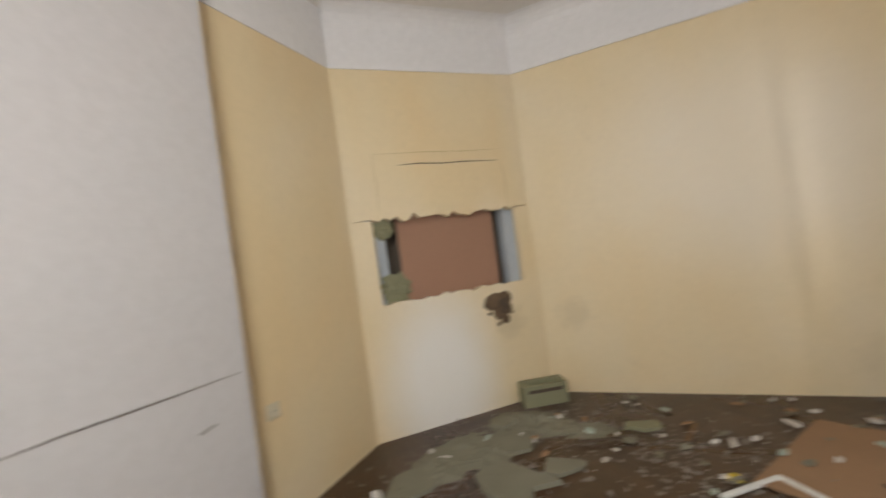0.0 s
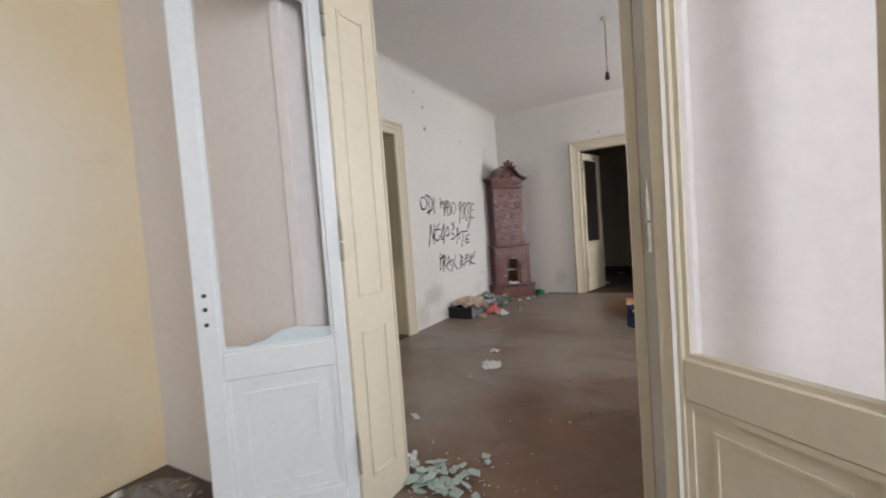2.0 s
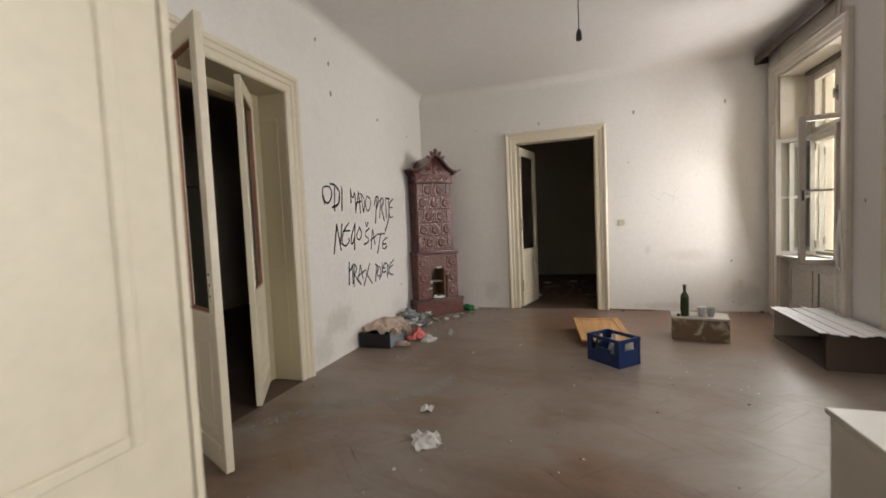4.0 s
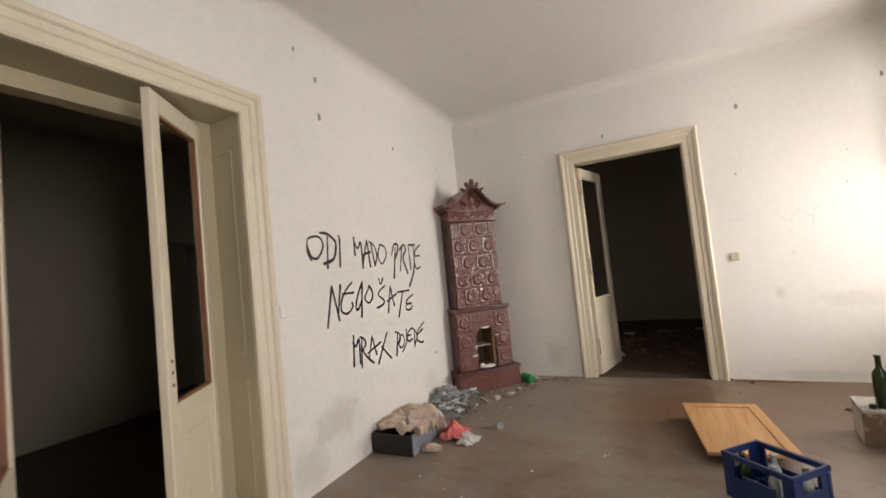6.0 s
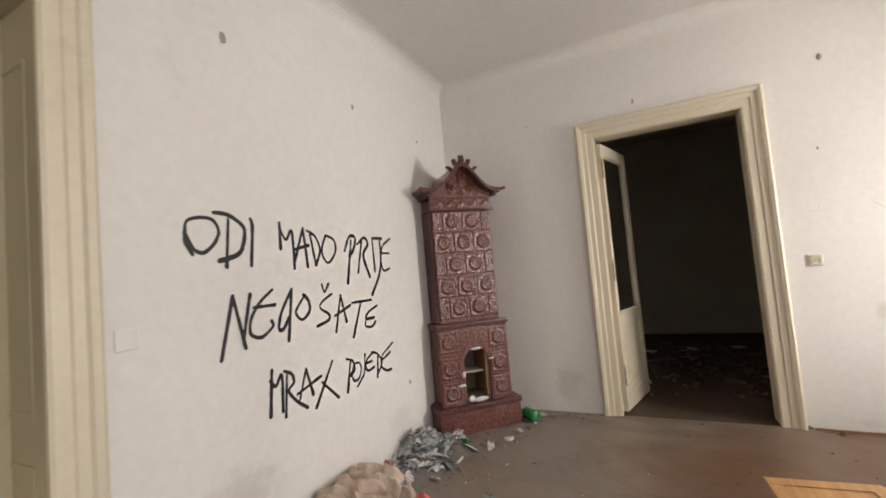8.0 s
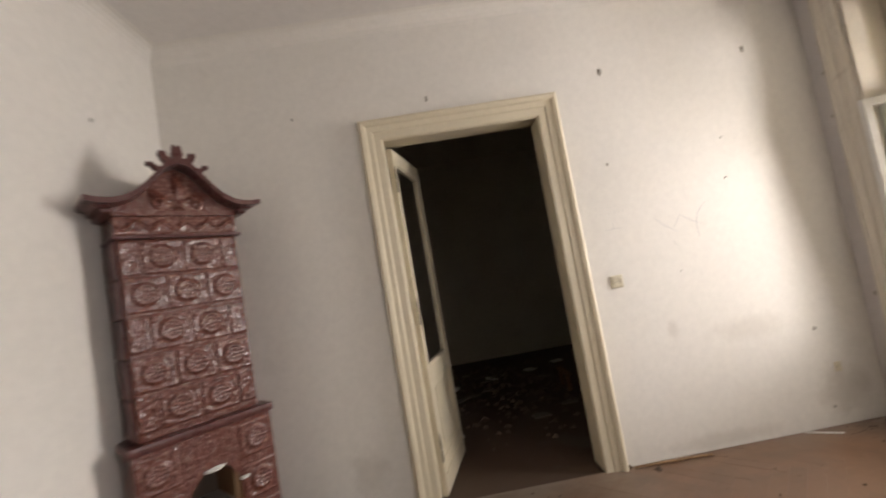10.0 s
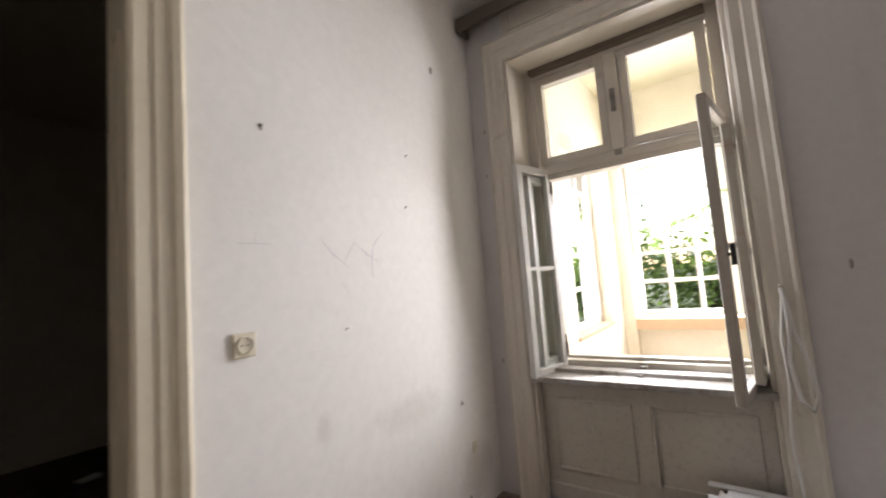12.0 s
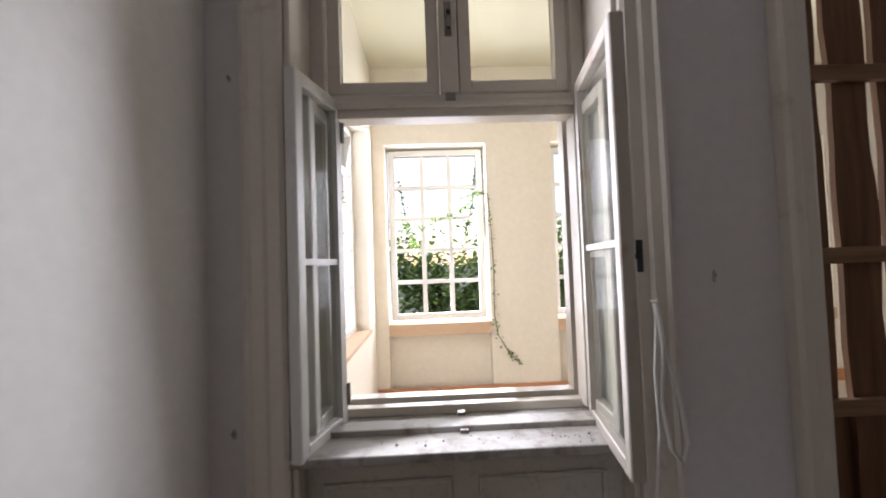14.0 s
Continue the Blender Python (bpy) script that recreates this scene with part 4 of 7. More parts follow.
structure("house_wall_outside", boxes((3.5, WIN2[0], R2_S - T - 0.03, R2_S - T - 0.002, -0.005, 3.3), (WIN2[1], WIN1[0], R2_S - T - 0.03, R2_S - T - 0.002, -0.005, 3.3), (WIN1[1], VER_E, R2_S - T - 0.03, R2_S - T - 0.002, -0.005, 3.3), (WIN1[0], WIN1[1], R2_S - T - 0.03, R2_S - T - 0.002, WIN_TOP, 3.3), (WIN1[0], WIN1[1], R2_S - T - 0.03, R2_S - T - 0.002, -0.005, 0.65), (WIN2[0], WIN2[1], R2_S - T - 0.03, R2_S - T - 0.002, WIN_TOP, 3.3)), M["ver_wall"], "cream outer house wall facing the verandah", "wall")
structure("verandah_baseboard", boxes((VX0, VER_E, VER_S + 0.002, VER_S + 0.015, -0.004, 0.115)), M["terracotta"], "terracotta skirting tiles", "baseboard")


def paned_window(name, m, width, height, cols, rows_, label):
    """A fixed window of many small lights; local x along the wall, origin at its lower corner."""
    root = thing(name, m, label, "window", kind="structure")
    bm = bmesh.new()
    frame_bars(bm, 0, width, 0, height, 0.06, -0.035, 0.035)
    soften(bm, 0.005)
    part("frame", bm, M["muntin"], root)
    for i in range(1, cols):
        x = 0.06 + (width - 0.12) * i / cols
        part_box(root, "glazing_bar", [(x - 0.023, x + 0.023, -0.02, 0.02, 0.06, height - 0.06)], M["muntin"])
    for j in range(1, rows_):
        z = 0.06 + (height - 0.12) * j / rows_
        part_box(root, "glazing_bar", [(0.06, width - 0.06, -0.016, 0.016, z - 0.021, z + 0.021)], M["muntin"])
    return root


for xa, xb in VW:
    paned_window("verandah_window", Matrix.Translation((xa + 0.02, VER_S - 0.19, VZ0 + 0.02)), xb - xa - 0.04, VZ1 - VZ0 - 0.04, 3, 5, "old white window of fifteen small panes, glass broken out")
    tagged(part("verandah_sill", boxes((xa - 0.0, xb + 0.0, VER_S - 0.118, VER_S + 0.02, VZ0 - 0.11, VZ0)), M["sill_stone"]), "ochre painted window sill", "sill", kind="structure")
paned_window("verandah_window", Matrix.Translation((VER_E + 0.15, EW[0] + 0.02, VZ0 + 0.02)) @ Matrix.Rotation(radians(90), 4, "Z"), EW[1] - EW[0] - 0.04, VZ1 - VZ0 - 0.04, 3, 5, "old white window of fifteen small panes in the end wall")
tagged(part("verandah_sill", boxes((VER_E - 0.02, VER_E + 0.12, *EW, VZ0 + 0.002, VZ0 + 0.03)), M["sill_stone"]), "ochre painted window sill", "sill", kind="structure")


def leaf_card(verts, faces, p, size, rng):
    """One small folded leaf."""
    d = Vector((rng.uniform(-1, 1), rng.uniform(-1, 1), rng.uniform(-0.6, 0.6))).normalized()
    s = d.cross(Vector((rng.uniform(-1, 1), rng.uniform(-1, 1), 1))).normalized()
    up = d.cross(s) * 0.25
    k = len(verts)
    verts += [p - d * size, p + s * size * 0.55 + up * size, p + d * size, p - s * size * 0.55 + up * size]
    faces += [(k, k + 1, k + 2), (k, k + 2, k + 3)]


def from_lists(name, verts, faces, mat, parent=None):
    me = bpy.data.meshes.new(name)
    me.from_pydata([tuple(v) for v in verts], [], faces)
    me.materials.append(mat)
    ob = new(name, me)
    if parent is not None:
        ob.parent = parent
    return ob


def tree(x, y, h, spread, seed, n=2600):
    rng = random.Random(seed)
    root = thing("tree", Matrix.Translation((x, y, GROUND)), "leafy green garden tree beyond the verandah", "tree", "garden trees")
    bm = bmesh.new()
    pts = [Vector((0, 0, -0.05))]
    for k in range(1, 5):
        pts.append(Vector((rng.uniform(-0.1, 0.1) * k, rng.uniform(-0.1, 0.1) * k, h * 0.16 * k)))
    for k in range(4):
        cyl(bm, pts[k], pts[k + 1], 0.16 - 0.03 * k, 0.13 - 0.03 * k, 8)
    tips = []
    for k in range(11):
        base = pts[1 + k % 4]
        a = rng.uniform(0, 6.28)
        tip = base + Vector((math.cos(a) * spread * rng.uniform(0.4, 0.9), math.sin(a) * spread * rng.uniform(0.4, 0.9), h * rng.uniform(0.05, 0.32)))
        cyl(bm, base, tip, 0.05, 0.012, 6)
        tips += [base.lerp(tip, q) for q in (0.45, 0.7, 1.0)]
    part("trunk", bm, M["bark"], root)
    verts, faces = [], []
    for k in range(n):
        c = rng.choice(tips)
        leaf_card(verts, faces, c + Vector((rng.gauss(0, 0.35), rng.gauss(0, 0.35), rng.gauss(0, 0.3))), rng.uniform(0.05, 0.11), rng)
    from_lists("crown", verts, faces, M["tree_leaf"], root)


for k, (x, y, h, sp) in enumerate(((8.6, -8.5, 2.9, 1.4), (6.6, -9.0, 2.6, 1.5), (4.8, -8.6, 2.8, 1.5), (3.0, -9.5, 3.2, 1.6), (10.6, -6.0, 3.6, 1.6), (11.5, -3.0, 3.8, 1.6), (0.6, -9.0, 3.4, 1.6))):
    tree(x, y, h, sp, 20 + k)

# ---------------------------------------------------------------- tiled stove
M["glaze"], _t, _b = material("oxblood_glaze", 0.16)
_v = coords(_t, 1.0)
_n = noise_node(_t, _v, 42, 3, 0.55, 0.4)
_g = noise_node(_t, _v, 4, 4, 0.6)
_c = mix(_t, _g, (0.09, 0.027, 0.020), (0.145, 0.047, 0.034))
# lighter flecks in the mottled glaze put its glints into the colour
_c = mix(_t, ramp(_t, _n, [(0.42, (0, 0, 0)), (0.68, (0.5, 0.5, 0.5))]), _c, (0.23, 0.115, 0.09))
_t.links.new(_c, _b.inputs["Base Color"])
_t.links.new(ramp(_t, _g, [(0.3, (0.06, 0.06, 0.06)), (0.7, (0.14, 0.14, 0.14))]), _b.inputs["Roughness"])
bump(_t, _b, _n, 0.9, 0.009)
M["glaze_bright"], _t, _b = material("bright_oxblood_glaze", 0.16)
_v = coords(_t, 1.0)
_n = noise_node(_t, _v, 60, 2, 0.5, 0.3)
# the palest tone of the mottle again stands in for glints
_t.links.new(ramp(_t, _n, [(0.32, (0.085, 0.024, 0.017)), (0.55, (0.145, 0.048, 0.034)), (0.72, (0.25, 0.125, 0.10))]), _b.inputs["Base Color"])
_b.inputs["Coat Weight"].default_value = 0.5
_b.inputs["Coat Roughness"].default_value = 0.04
bump(_t, _b, _n, 0.55, 0.006)
M["glaze_dark"] = surface("dark_oxblood_glaze", (0.075, 0.024, 0.020), (0.115, 0.040, 0.035), (0.05, 0.022, 0.02), 0.3, 3, 40, 0.3, 8, 0.3)
M["chalk"] = surface("broken_white_plaster", (0.72, 0.70, 0.66), (0.62, 0.60, 0.56), (0.4, 0.37, 0.33), 0.9, 6, 60, 0.4, 15, 0.5)
M["soot"] = surface("sooty_brick", (0.06, 0.045, 0.035), (0.14, 0.10, 0.07), (0.02, 0.018, 0.015), 0.95, 5, 40, 0.5, 10, 0.5)
M["broken_brick"] = surface("broken_brown_brick", (0.19, 0.125, 0.075), (0.12, 0.08, 0.05), (0.05, 0.036, 0.026), 0.95, 9, 40, 0.7, 14, 0.5, spread=(0.48, 0.66))
M["ash"] = surface("grey_ashy_plaster", (0.40, 0.37, 0.33), (0.30, 0.27, 0.24), (0.12, 0.10, 0.08), 0.95, 6, 50, 0.6, 12, 0.4)
M["ochre_brick"] = surface("scorched_ochre_brick", (0.28, 0.17, 0.08), (0.20, 0.11, 0.06), (0.08, 0.06, 0.04), 0.9, 6, 50, 0.4, 12, 0.4)


def medallion_mesh(w, h, rosette=True):
    """A glazed relief tile: a sunk field of scrolls, with a petalled rosette in a raised ring."""
    bm = bmesh.new()
    n = 30 if rosette else 22
    bmesh.ops.create_grid(bm, x_segments=n, y_segments=n, size=0.5)
    for v in bm.verts:
        x, z = v.co.x * (w - 0.002), v.co.y * (h - 0.002)
        edge = min(w / 2 - abs(x), h / 2 - abs(z))
        d = -0.001 + 0.004 * min(1.0, edge / 0.005)
        r, a = math.hypot(x, z), math.atan2(z, x)
        scroll = 0.0028 * math.sin(x * 250 + 1.6 * math.sin(z * 170)) * math.sin(z * 240 + 1.4 * math.sin(x * 150)) + 0.003 * noise.noise(Vector((x * 60, z * 60, w * 9)))
        rim = 0.002 * math.exp(-((edge - 0.011) / 0.004) ** 2)
        if rosette:
            ring = 0.012 * math.exp(-((r - 0.042) / 0.009) ** 2)
            petal = (0.010 + 0.006 * math.cos(9 * a)) * math.exp(-((r - 0.022) / 0.010) ** 2)
            boss = 0.013 * math.exp(-(r / 0.009) ** 2)
            d += ring * (1 + 0.18 * math.cos(14 * a)) + petal + boss
            scroll *= 1.0 if r > 0.058 else 0.15
        v.co = Vector((x, -d - (scroll + rim) * min(1.0, edge / 0.004), z))
    bmesh.ops.reverse_faces(bm, faces=bm.faces[:])
    return mesh_of("medallion_tile", bm, M["glaze_bright"], True)


def stove():
    root = thing("tiled_stove", Matrix.Translation((6.870, 2.955, 0.0)) @ Matrix.Rotation(radians(-44.5), 4, "Z") @ Matrix.Diagonal((1, 1, 1.02, 1)), "tall oxblood glazed tile stove, firebox broken open", "stove")
    g = M["glaze"]

    def block(nm, w, y0, y1, z0, z1, mat=g, bevel=0.008):
        bm = boxes((-w / 2, w / 2, y0, y1, z0, z1))
        soften(bm, bevel, 2)
        return part(nm, bm, mat, root)
    block("plinth", 0.70, -0.02, 0.46, 0.0, 0.17)
    block("plinth_moulding", 0.72, -0.035, 0.47, 0.17, 0.215, M["glaze_dark"], 0.014)
    # lower body round the arched firebox
    a0, a1, zt = -0.105, 0.125, 0.60
    bm = bmesh.new()
    box(bm, -0.30, a0, 0.02, 0.42, 0.215, 0.80)
    box(bm, a1, 0.30, 0.02, 0.42, 0.215, 0.80)
    arch = [(a1 + (a0 - a1) * (0.5 - 0.5 * math.cos(math.pi * k / 10)), zt - 0.10 + 0.13 * math.sin(math.pi * k / 10) + 0.008 * math.sin(k * 2.3)) for k in range(11)]
    plate(bm, [*arch, (a0, 0.80), (a1, 0.80)], 0.02, 0.42)
    box(bm, a0, a1, 0.30, 0.42, 0.215, 0.70)
    part("lower_body", bm, g, root)
    block("firebox_floor", a1 - a0 - 0.002, 0.03, 0.30, 0.216, 0.25, M["soot"], 0.003)
    bm = boxes((a0 + 0.001, a0 + 0.012, 0.03, 0.299, 0.25, 0.52), (a1 - 0.03, a1 - 0.001, 0.045, 0.299, 0.25, 0.58))
    part("firebox_lining", bm, M["ochre_brick"], root, "scorched ochre firebrick")
    bm = boxes((a0 + 0.013, a1 - 0.031, 0.28, 0.299, 0.25, 0.62), )
    part("firebox_back", bm, M["soot"], root)
    part_box(root, "grate_shelf", [(a0 + 0.012, a1 - 0.031, 0.09, 0.28, 0.425, 0.443)], M["ash"], "broken plaster shelf in the firebox")
    rng = random.Random(3)
    for k, (x, z, w, h) in enumerate(((0.01, 0.628, 0.10, 0.022), (0.135, 0.535, 0.05, 0.016), (-0.135, 0.36, 0.07, 0.02), (-0.11, 0.44, 0.03, 0.05), (0.02, 0.235, 0.13, 0.04), (-0.06, 0.25, 0.06, 0.05))):
        bm = bmesh.new()
        bmesh.ops.create_icosphere(bm, subdivisions=2, radius=1.0)
        for v in bm.verts:
            q = 1 + 0.35 * noise.noise(v.co * 2.1 + Vector((k * 3.1, 0, 0)))
            v.co = Vector((x + v.co.x * w / 2 * q, 0.012 + v.co.y * 0.014 * q, z + v.co.z * h / 2 * q))
        part("broken_plaster", bm, M["chalk"], root, "broken white plaster edge")
    block("lower_cornice", 0.63, 0.0, 0.43, 0.80, 0.84, M["glaze_dark"], 0.014)
    block("upper_body", 0.52, 0.05, 0.41, 0.84, 1.73)
    block("frieze", 0.535, 0.035, 0.42, 1.745, 1.835)
    block("frieze_moulding", 0.56, 0.02, 0.43, 1.73, 1.745, M["glaze_dark"], 0.005)
    me = medallion_mesh(0.170, 0.165)
    half_tile = medallion_mesh(0.084, 0.165, False)
    for z in (1.645, 1.300, 0.955):
        for x in (-0.2155, 0.2155):
            ob = new("edge_tile", half_tile)
            ob.parent, ob.location = root, (x, 0.046, z)
    for r, z in enumerate((1.645, 1.475, 1.300, 1.125, 0.955)):
        for x in ((-0.086, 0.086) if r % 2 == 0 else (-0.172, 0.0, 0.172)):
            ob = new("medallion_tile", me)
            ob.parent, ob.location = root, (x, 0.046, z)
    for x, z in ((0.215, 0.70), (0.215, 0.50), (0.215, 0.31), (-0.215, 0.70), (-0.215, 0.50), (-0.215, 0.31)):
        ob = new("medallion_tile", me)
        ob.parent, ob.location = root, (x, 0.017, z)
    for k in range(5):
        bm = boxes((-0.275, -0.262, 0.06, 0.40, 0.85 + 0.176 * k, 0.85 + 0.176 * k + 0.171))
        soften(bm, 0.004)
        part("side_tile", bm, M["glaze_dark"], root)
    bm = bmesh.new()
    bmesh.ops.create_grid(bm, x_segments=110, y_segments=14, size=0.5)
    for v in bm.verts:
        x, z = v.co.x * 0.525, v.co.y * 0.082
        fall = min(1.0, (0.041 - abs(z)) / 0.006, (0.2625 - abs(x)) / 0.006)
        wave = 0.010 * math.exp(-((z - 0.017 * math.sin(x * 62)) / 0.007) ** 2) + 0.007 * math.exp(-((math.hypot((x + 0.0507) % 0.1013 - 0.0507, z)) / 0.011) ** 2)
        v.co = Vector((x, 0.034 - (0.002 + wave + 0.002 * noise.noise(Vector((x * 70, z * 70, 3)))) * fall, 1.79 + z))
    part("frieze_relief", bm, M["glaze_bright"], root, smooth=True)
    # swept hood
    n = 16
    curve = [(-0.37 + 0.74 * k / n, 1.885 + 0.215 * math.exp(-((-0.37 + 0.74 * k / n) / 0.15) ** 2) + 0.02 * abs(-1 + 2 * k / n) ** 6) for k in range(n + 1)]
    bm = bmesh.new()
    plate(bm, [(-0.27, 1.836), *[(x, z - 0.022) for x, z in curve[2:-2]], (0.27, 1.836)], 0.03, 0.42)
    part("pediment", bm, g, root)
    bm = bmesh.new()
    plate(bm, [*curve, *[(x, z - 0.022 - 0.01 * (1 - abs(x) / 0.4)) for x, z in curve[::-1]]], -0.07, 0.44)
    part("hood", bm, M["glaze_dark"], root)
    bm = bmesh.new()
    for sx in (-1, 1):
        box(bm, sx * 0.27, sx * 0.335, -0.03, 0.42, 1.862, 1.884)
        box(bm, sx * 0.27, sx * 0.31, -0.01, 0.42, 1.840, 1.862)
    soften(bm, 0.006)
    part("hood_cornice", bm, M["glaze_dark"], root)
    # palmette in the gable
    bm = bmesh.new()
    bmesh.ops.create_grid(bm, x_segments=44, y_segments=36, size=0.5)
    for v in bm.verts:
        x, z = v.co.x * 0.24, v.co.y * 0.19
        r, a = math.hypot(x, z + 0.07), math.atan2(x, z + 0.07)
        leaf = max(0.0, math.cos(a * 5.5)) * math.exp(-((r - 0.085) / 0.045) ** 2) * 0.020 + 0.018 * math.exp(-(r / 0.022) ** 2)
        curl = 0.012 * math.exp(-((math.hypot(abs(x) - 0.085, z + 0.06) - 0.018) / 0.007) ** 2)
        fall = min(1.0, (0.12 - abs(x)) / 0.01, (0.095 - abs(z)) / 0.01)
        v.co = Vector((x * (1 - 0.75 * max(0.0, z) / 0.095), 0.029 - (leaf + curl) * fall, 1.955 + z))
    part("gable_palmette", bm, M["glaze_bright"], root, smooth=True)
    # leafy crest along the ridge
    for k, (x, z, w_, h_) in enumerate(((0.0, 2.085, 0.055, 0.085), (-0.050, 2.070, 0.045, 0.065), (0.050, 2.070, 0.045, 0.065), (-0.095, 2.030, 0.036, 0.045), (0.095, 2.030, 0.036, 0.045))):
        rim = []
        for q in range(28):
            t = 2 * math.pi * q / 28
            lobe = 0.78 + 0.22 * abs(math.cos(2.5 * t))
            rim.append((x + 0.5 * w_ * math.sin(t) * lobe + 0.25 * x * (math.cos(t) < -0.2), z + h_ * 0.5 * (1 - math.cos(t)) * (0.72 + 0.28 * abs(math.cos(2.5 * t)))))
        bm = bmesh.new()
        plate(bm, rim, -0.062, -0.030)
        soften(bm, 0.005)
        part("crest_leaf", bm, M["glaze_dark"], root)
    return root


stove()

# ---------------------------------------------------------------- sprayed writing
# each letter as drawn by hand: strokes on a ten by ten grid; foot x, foot z, width, height, lean
LETTERS = (
    ("05 08 39 79 96 83 50 21 05/06 03 20", 4.825, 1.432, 0.154, 0.158, 0.013),
    ("09 49 97 95 82 21/48 41 40", 4.945, 1.377, 0.159, 0.239, 0.021),
    ("29 68 60", 5.123, 1.380, 0.032, 0.223, 0.021),
    ("09 14/08 45 79 90", 5.302, 1.359, 0.108, 0.236, 0.024),
    ("59 01/59 90/04 95", 5.409, 1.366, 0.096, 0.211, 0.023),
    ("28 60/09 58 94 60", 5.491, 1.373, 0.116, 0.192, 0.022),
    ("39 15 22 50 94 88 39", 5.591, 1.372, 0.145, 0.173, 0.020),
    ("58 30/06 39 89 98 76 45", 5.806, 1.258, 0.106, 0.295, 0.037),
    ("38 11/07 59 87 35 90", 5.930, 1.285, 0.140, 0.274, 0.036),
    ("29 70", 6.080, 1.320, 0.064, 0.210, 0.029),
    ("79 96 83 10/09 99", 6.079, 1.165, 0.113, 0.381, 0.053),
    ("99 17 03 30 91/05 85", 6.193, 1.308, 0.119, 0.242, 0.035),
    ("00 39/39 81/99 72 81", 4.968, 0.975, 0.134, 0.269, 0.025),
    ("89 47 14 11 50 92 83/26 96", 5.092, 1.030, 0.158, 0.228, 0.022),
    ("89 25 12 42 74/89 70", 5.261, 0.993, 0.104, 0.258, 0.027),
    ("69 14 22 50 93 87 59", 5.369, 1.076, 0.125, 0.138, 0.015),
    ("99 27 15 83 81 00", 5.546, 1.033, 0.111, 0.167, 0.019),
    ("09 40 99", 5.587, 1.208, 0.056, 0.054, 0.007),
    ("39 10/39 72/04 96", 5.684, 0.978, 0.136, 0.208, 0.026),
    ("08 98/48 10", 5.833, 0.920, 0.201, 0.236, 0.032),
    ("99 37 14 74/24 11 60 82", 5.946, 0.950, 0.150, 0.135, 0.019),
    ("19 10/07 45 89 90", 5.192, 0.660, 0.082, 0.210, 0.021),
    ("18 10/09 38 46 15 52 90", 5.274, 0.627, 0.161, 0.222, 0.023),
    ("39 10/39 60/02 95", 5.365, 0.681, 0.171, 0.143, 0.016),
    ("69 00/25 90", 5.501, 0.605, 0.179, 0.214, 0.025),
    ("48 20/09 78 95 34", 5.744, 0.611, 0.084, 0.192, 0.025),
    ("39 05 20 70 95 79 39", 5.791, 0.655, 0.103, 0.104, 0.013),
    ("79 73 00", 5.855, 0.617, 0.090, 0.176, 0.023),
    ("99 27 13 41 92/15 75", 5.925, 0.664, 0.103, 0.127, 0.017),
    ("57 50/09 58 94 51", 5.992, 0.620, 0.134, 0.171, 0.024),
    ("16 99/16 02 50 80/04 76", 6.103, 0.631, 0.142, 0.176, 0.026),
)


def letter_bm(strokes, x, z, w, h, lean, pen, rng):
    """Round-ended ribbons that follow the strokes of one letter, just off the wall, thicker where the hand slowed."""
    bm = bmesh.new()
    for q, stroke in enumerate(strokes.split("/")):
        grid = [Vector((int(c[0]) / 9, int(c[1]) / 9)) for c in stroke.split()]
        pts = []
        for a, b in zip(grid, grid[1:]):
            for k in range(6):
                pts.append(a.lerp(b, k / 6))
        pts.append(grid[-1])
        for _ in range(6 if len(grid) > 3 else 2):
            pts = [pts[0]] + [(p + q_ * 2 + r) / 4 for p, q_, r in zip(pts, pts[1:], pts[2:])] + [pts[-1]]
        line = [Vector((x + p.x * w + lean * (p.y - 0.5), z + p.y * h)) for p in pts]
        out = R2_N - 0.0022 - 0.0006 * q
        n = len(line)
        slow = rng.uniform(0.0, 0.5)
        left, right = [], []
        for i, p in enumerate(line):
            d = (line[min(i + 1, n - 1)] - line[max(i - 1, 0)]).normalized()
            wide = pen * 0.5 * (0.80 + slow * i / n + 0.28 * noise.noise(Vector((p.x * 22, p.y * 22, q))))
            nrm = Vector((-d.y, d.x)) * wide
            left.append(p + nrm)
            right.append(p - nrm)
        # round both ends
        caps = []
        for p, nxt, side in ((line[0], line[1], left[0]), (line[-1], line[-2], right[-1])):
            rad = (side - p)
            caps.append([p + Vector((rad.x * math.cos(t_) - rad.y * math.sin(t_), rad.x * math.sin(t_) + rad.y * math.cos(t_))) for t_ in [math.pi * k / 6 for k in range(1, 6)]])
        va = [bm.verts.new((p.x, out, p.y)) for p in left]
        vb = [bm.verts.new((p.x, out, p.y)) for p in right]
        for i in range(n - 1):
            bm.faces.new((va[i], va[i + 1], vb[i + 1], vb[i]))
        bm.faces.new([va[0], *[bm.verts.new((p.x, out, p.y)) for p in caps[0]], vb[0]])
        bm.faces.new([vb[-1], *[bm.verts.new((p.x, out, p.y)) for p in caps[1]], va[-1]])
    return bm


def sprayed_writing():
    rng = random.Random(11)
    root = thing("graffiti", Matrix(), "black sprayed handwriting on the white wall", "graffiti", kind="structure")
    for strokes, x, z, w, h, lean in LETTERS:
        part("letter", letter_bm(strokes, x, z, w, h, lean, 0.014 + 0.009 * min(1.0, h / 0.32), rng), M["spray"], root)


sprayed_writing()


# ---------------------------------------------------------------- things in the white room
M["crate"] = surface("scuffed_blue_plastic", (0.003, 0.018, 0.085), (0.005, 0.027, 0.12), (0.02, 0.04, 0.08), 0.38, 4, 40, 0.4, 9, 0.08)
M["green_glass"] = surface("dark_green_glass", (0.015, 0.03, 0.008), (0.025, 0.05, 0.012), (0.05, 0.06, 0.02), 0.08, 5, 40, 0.2, 9, 0)
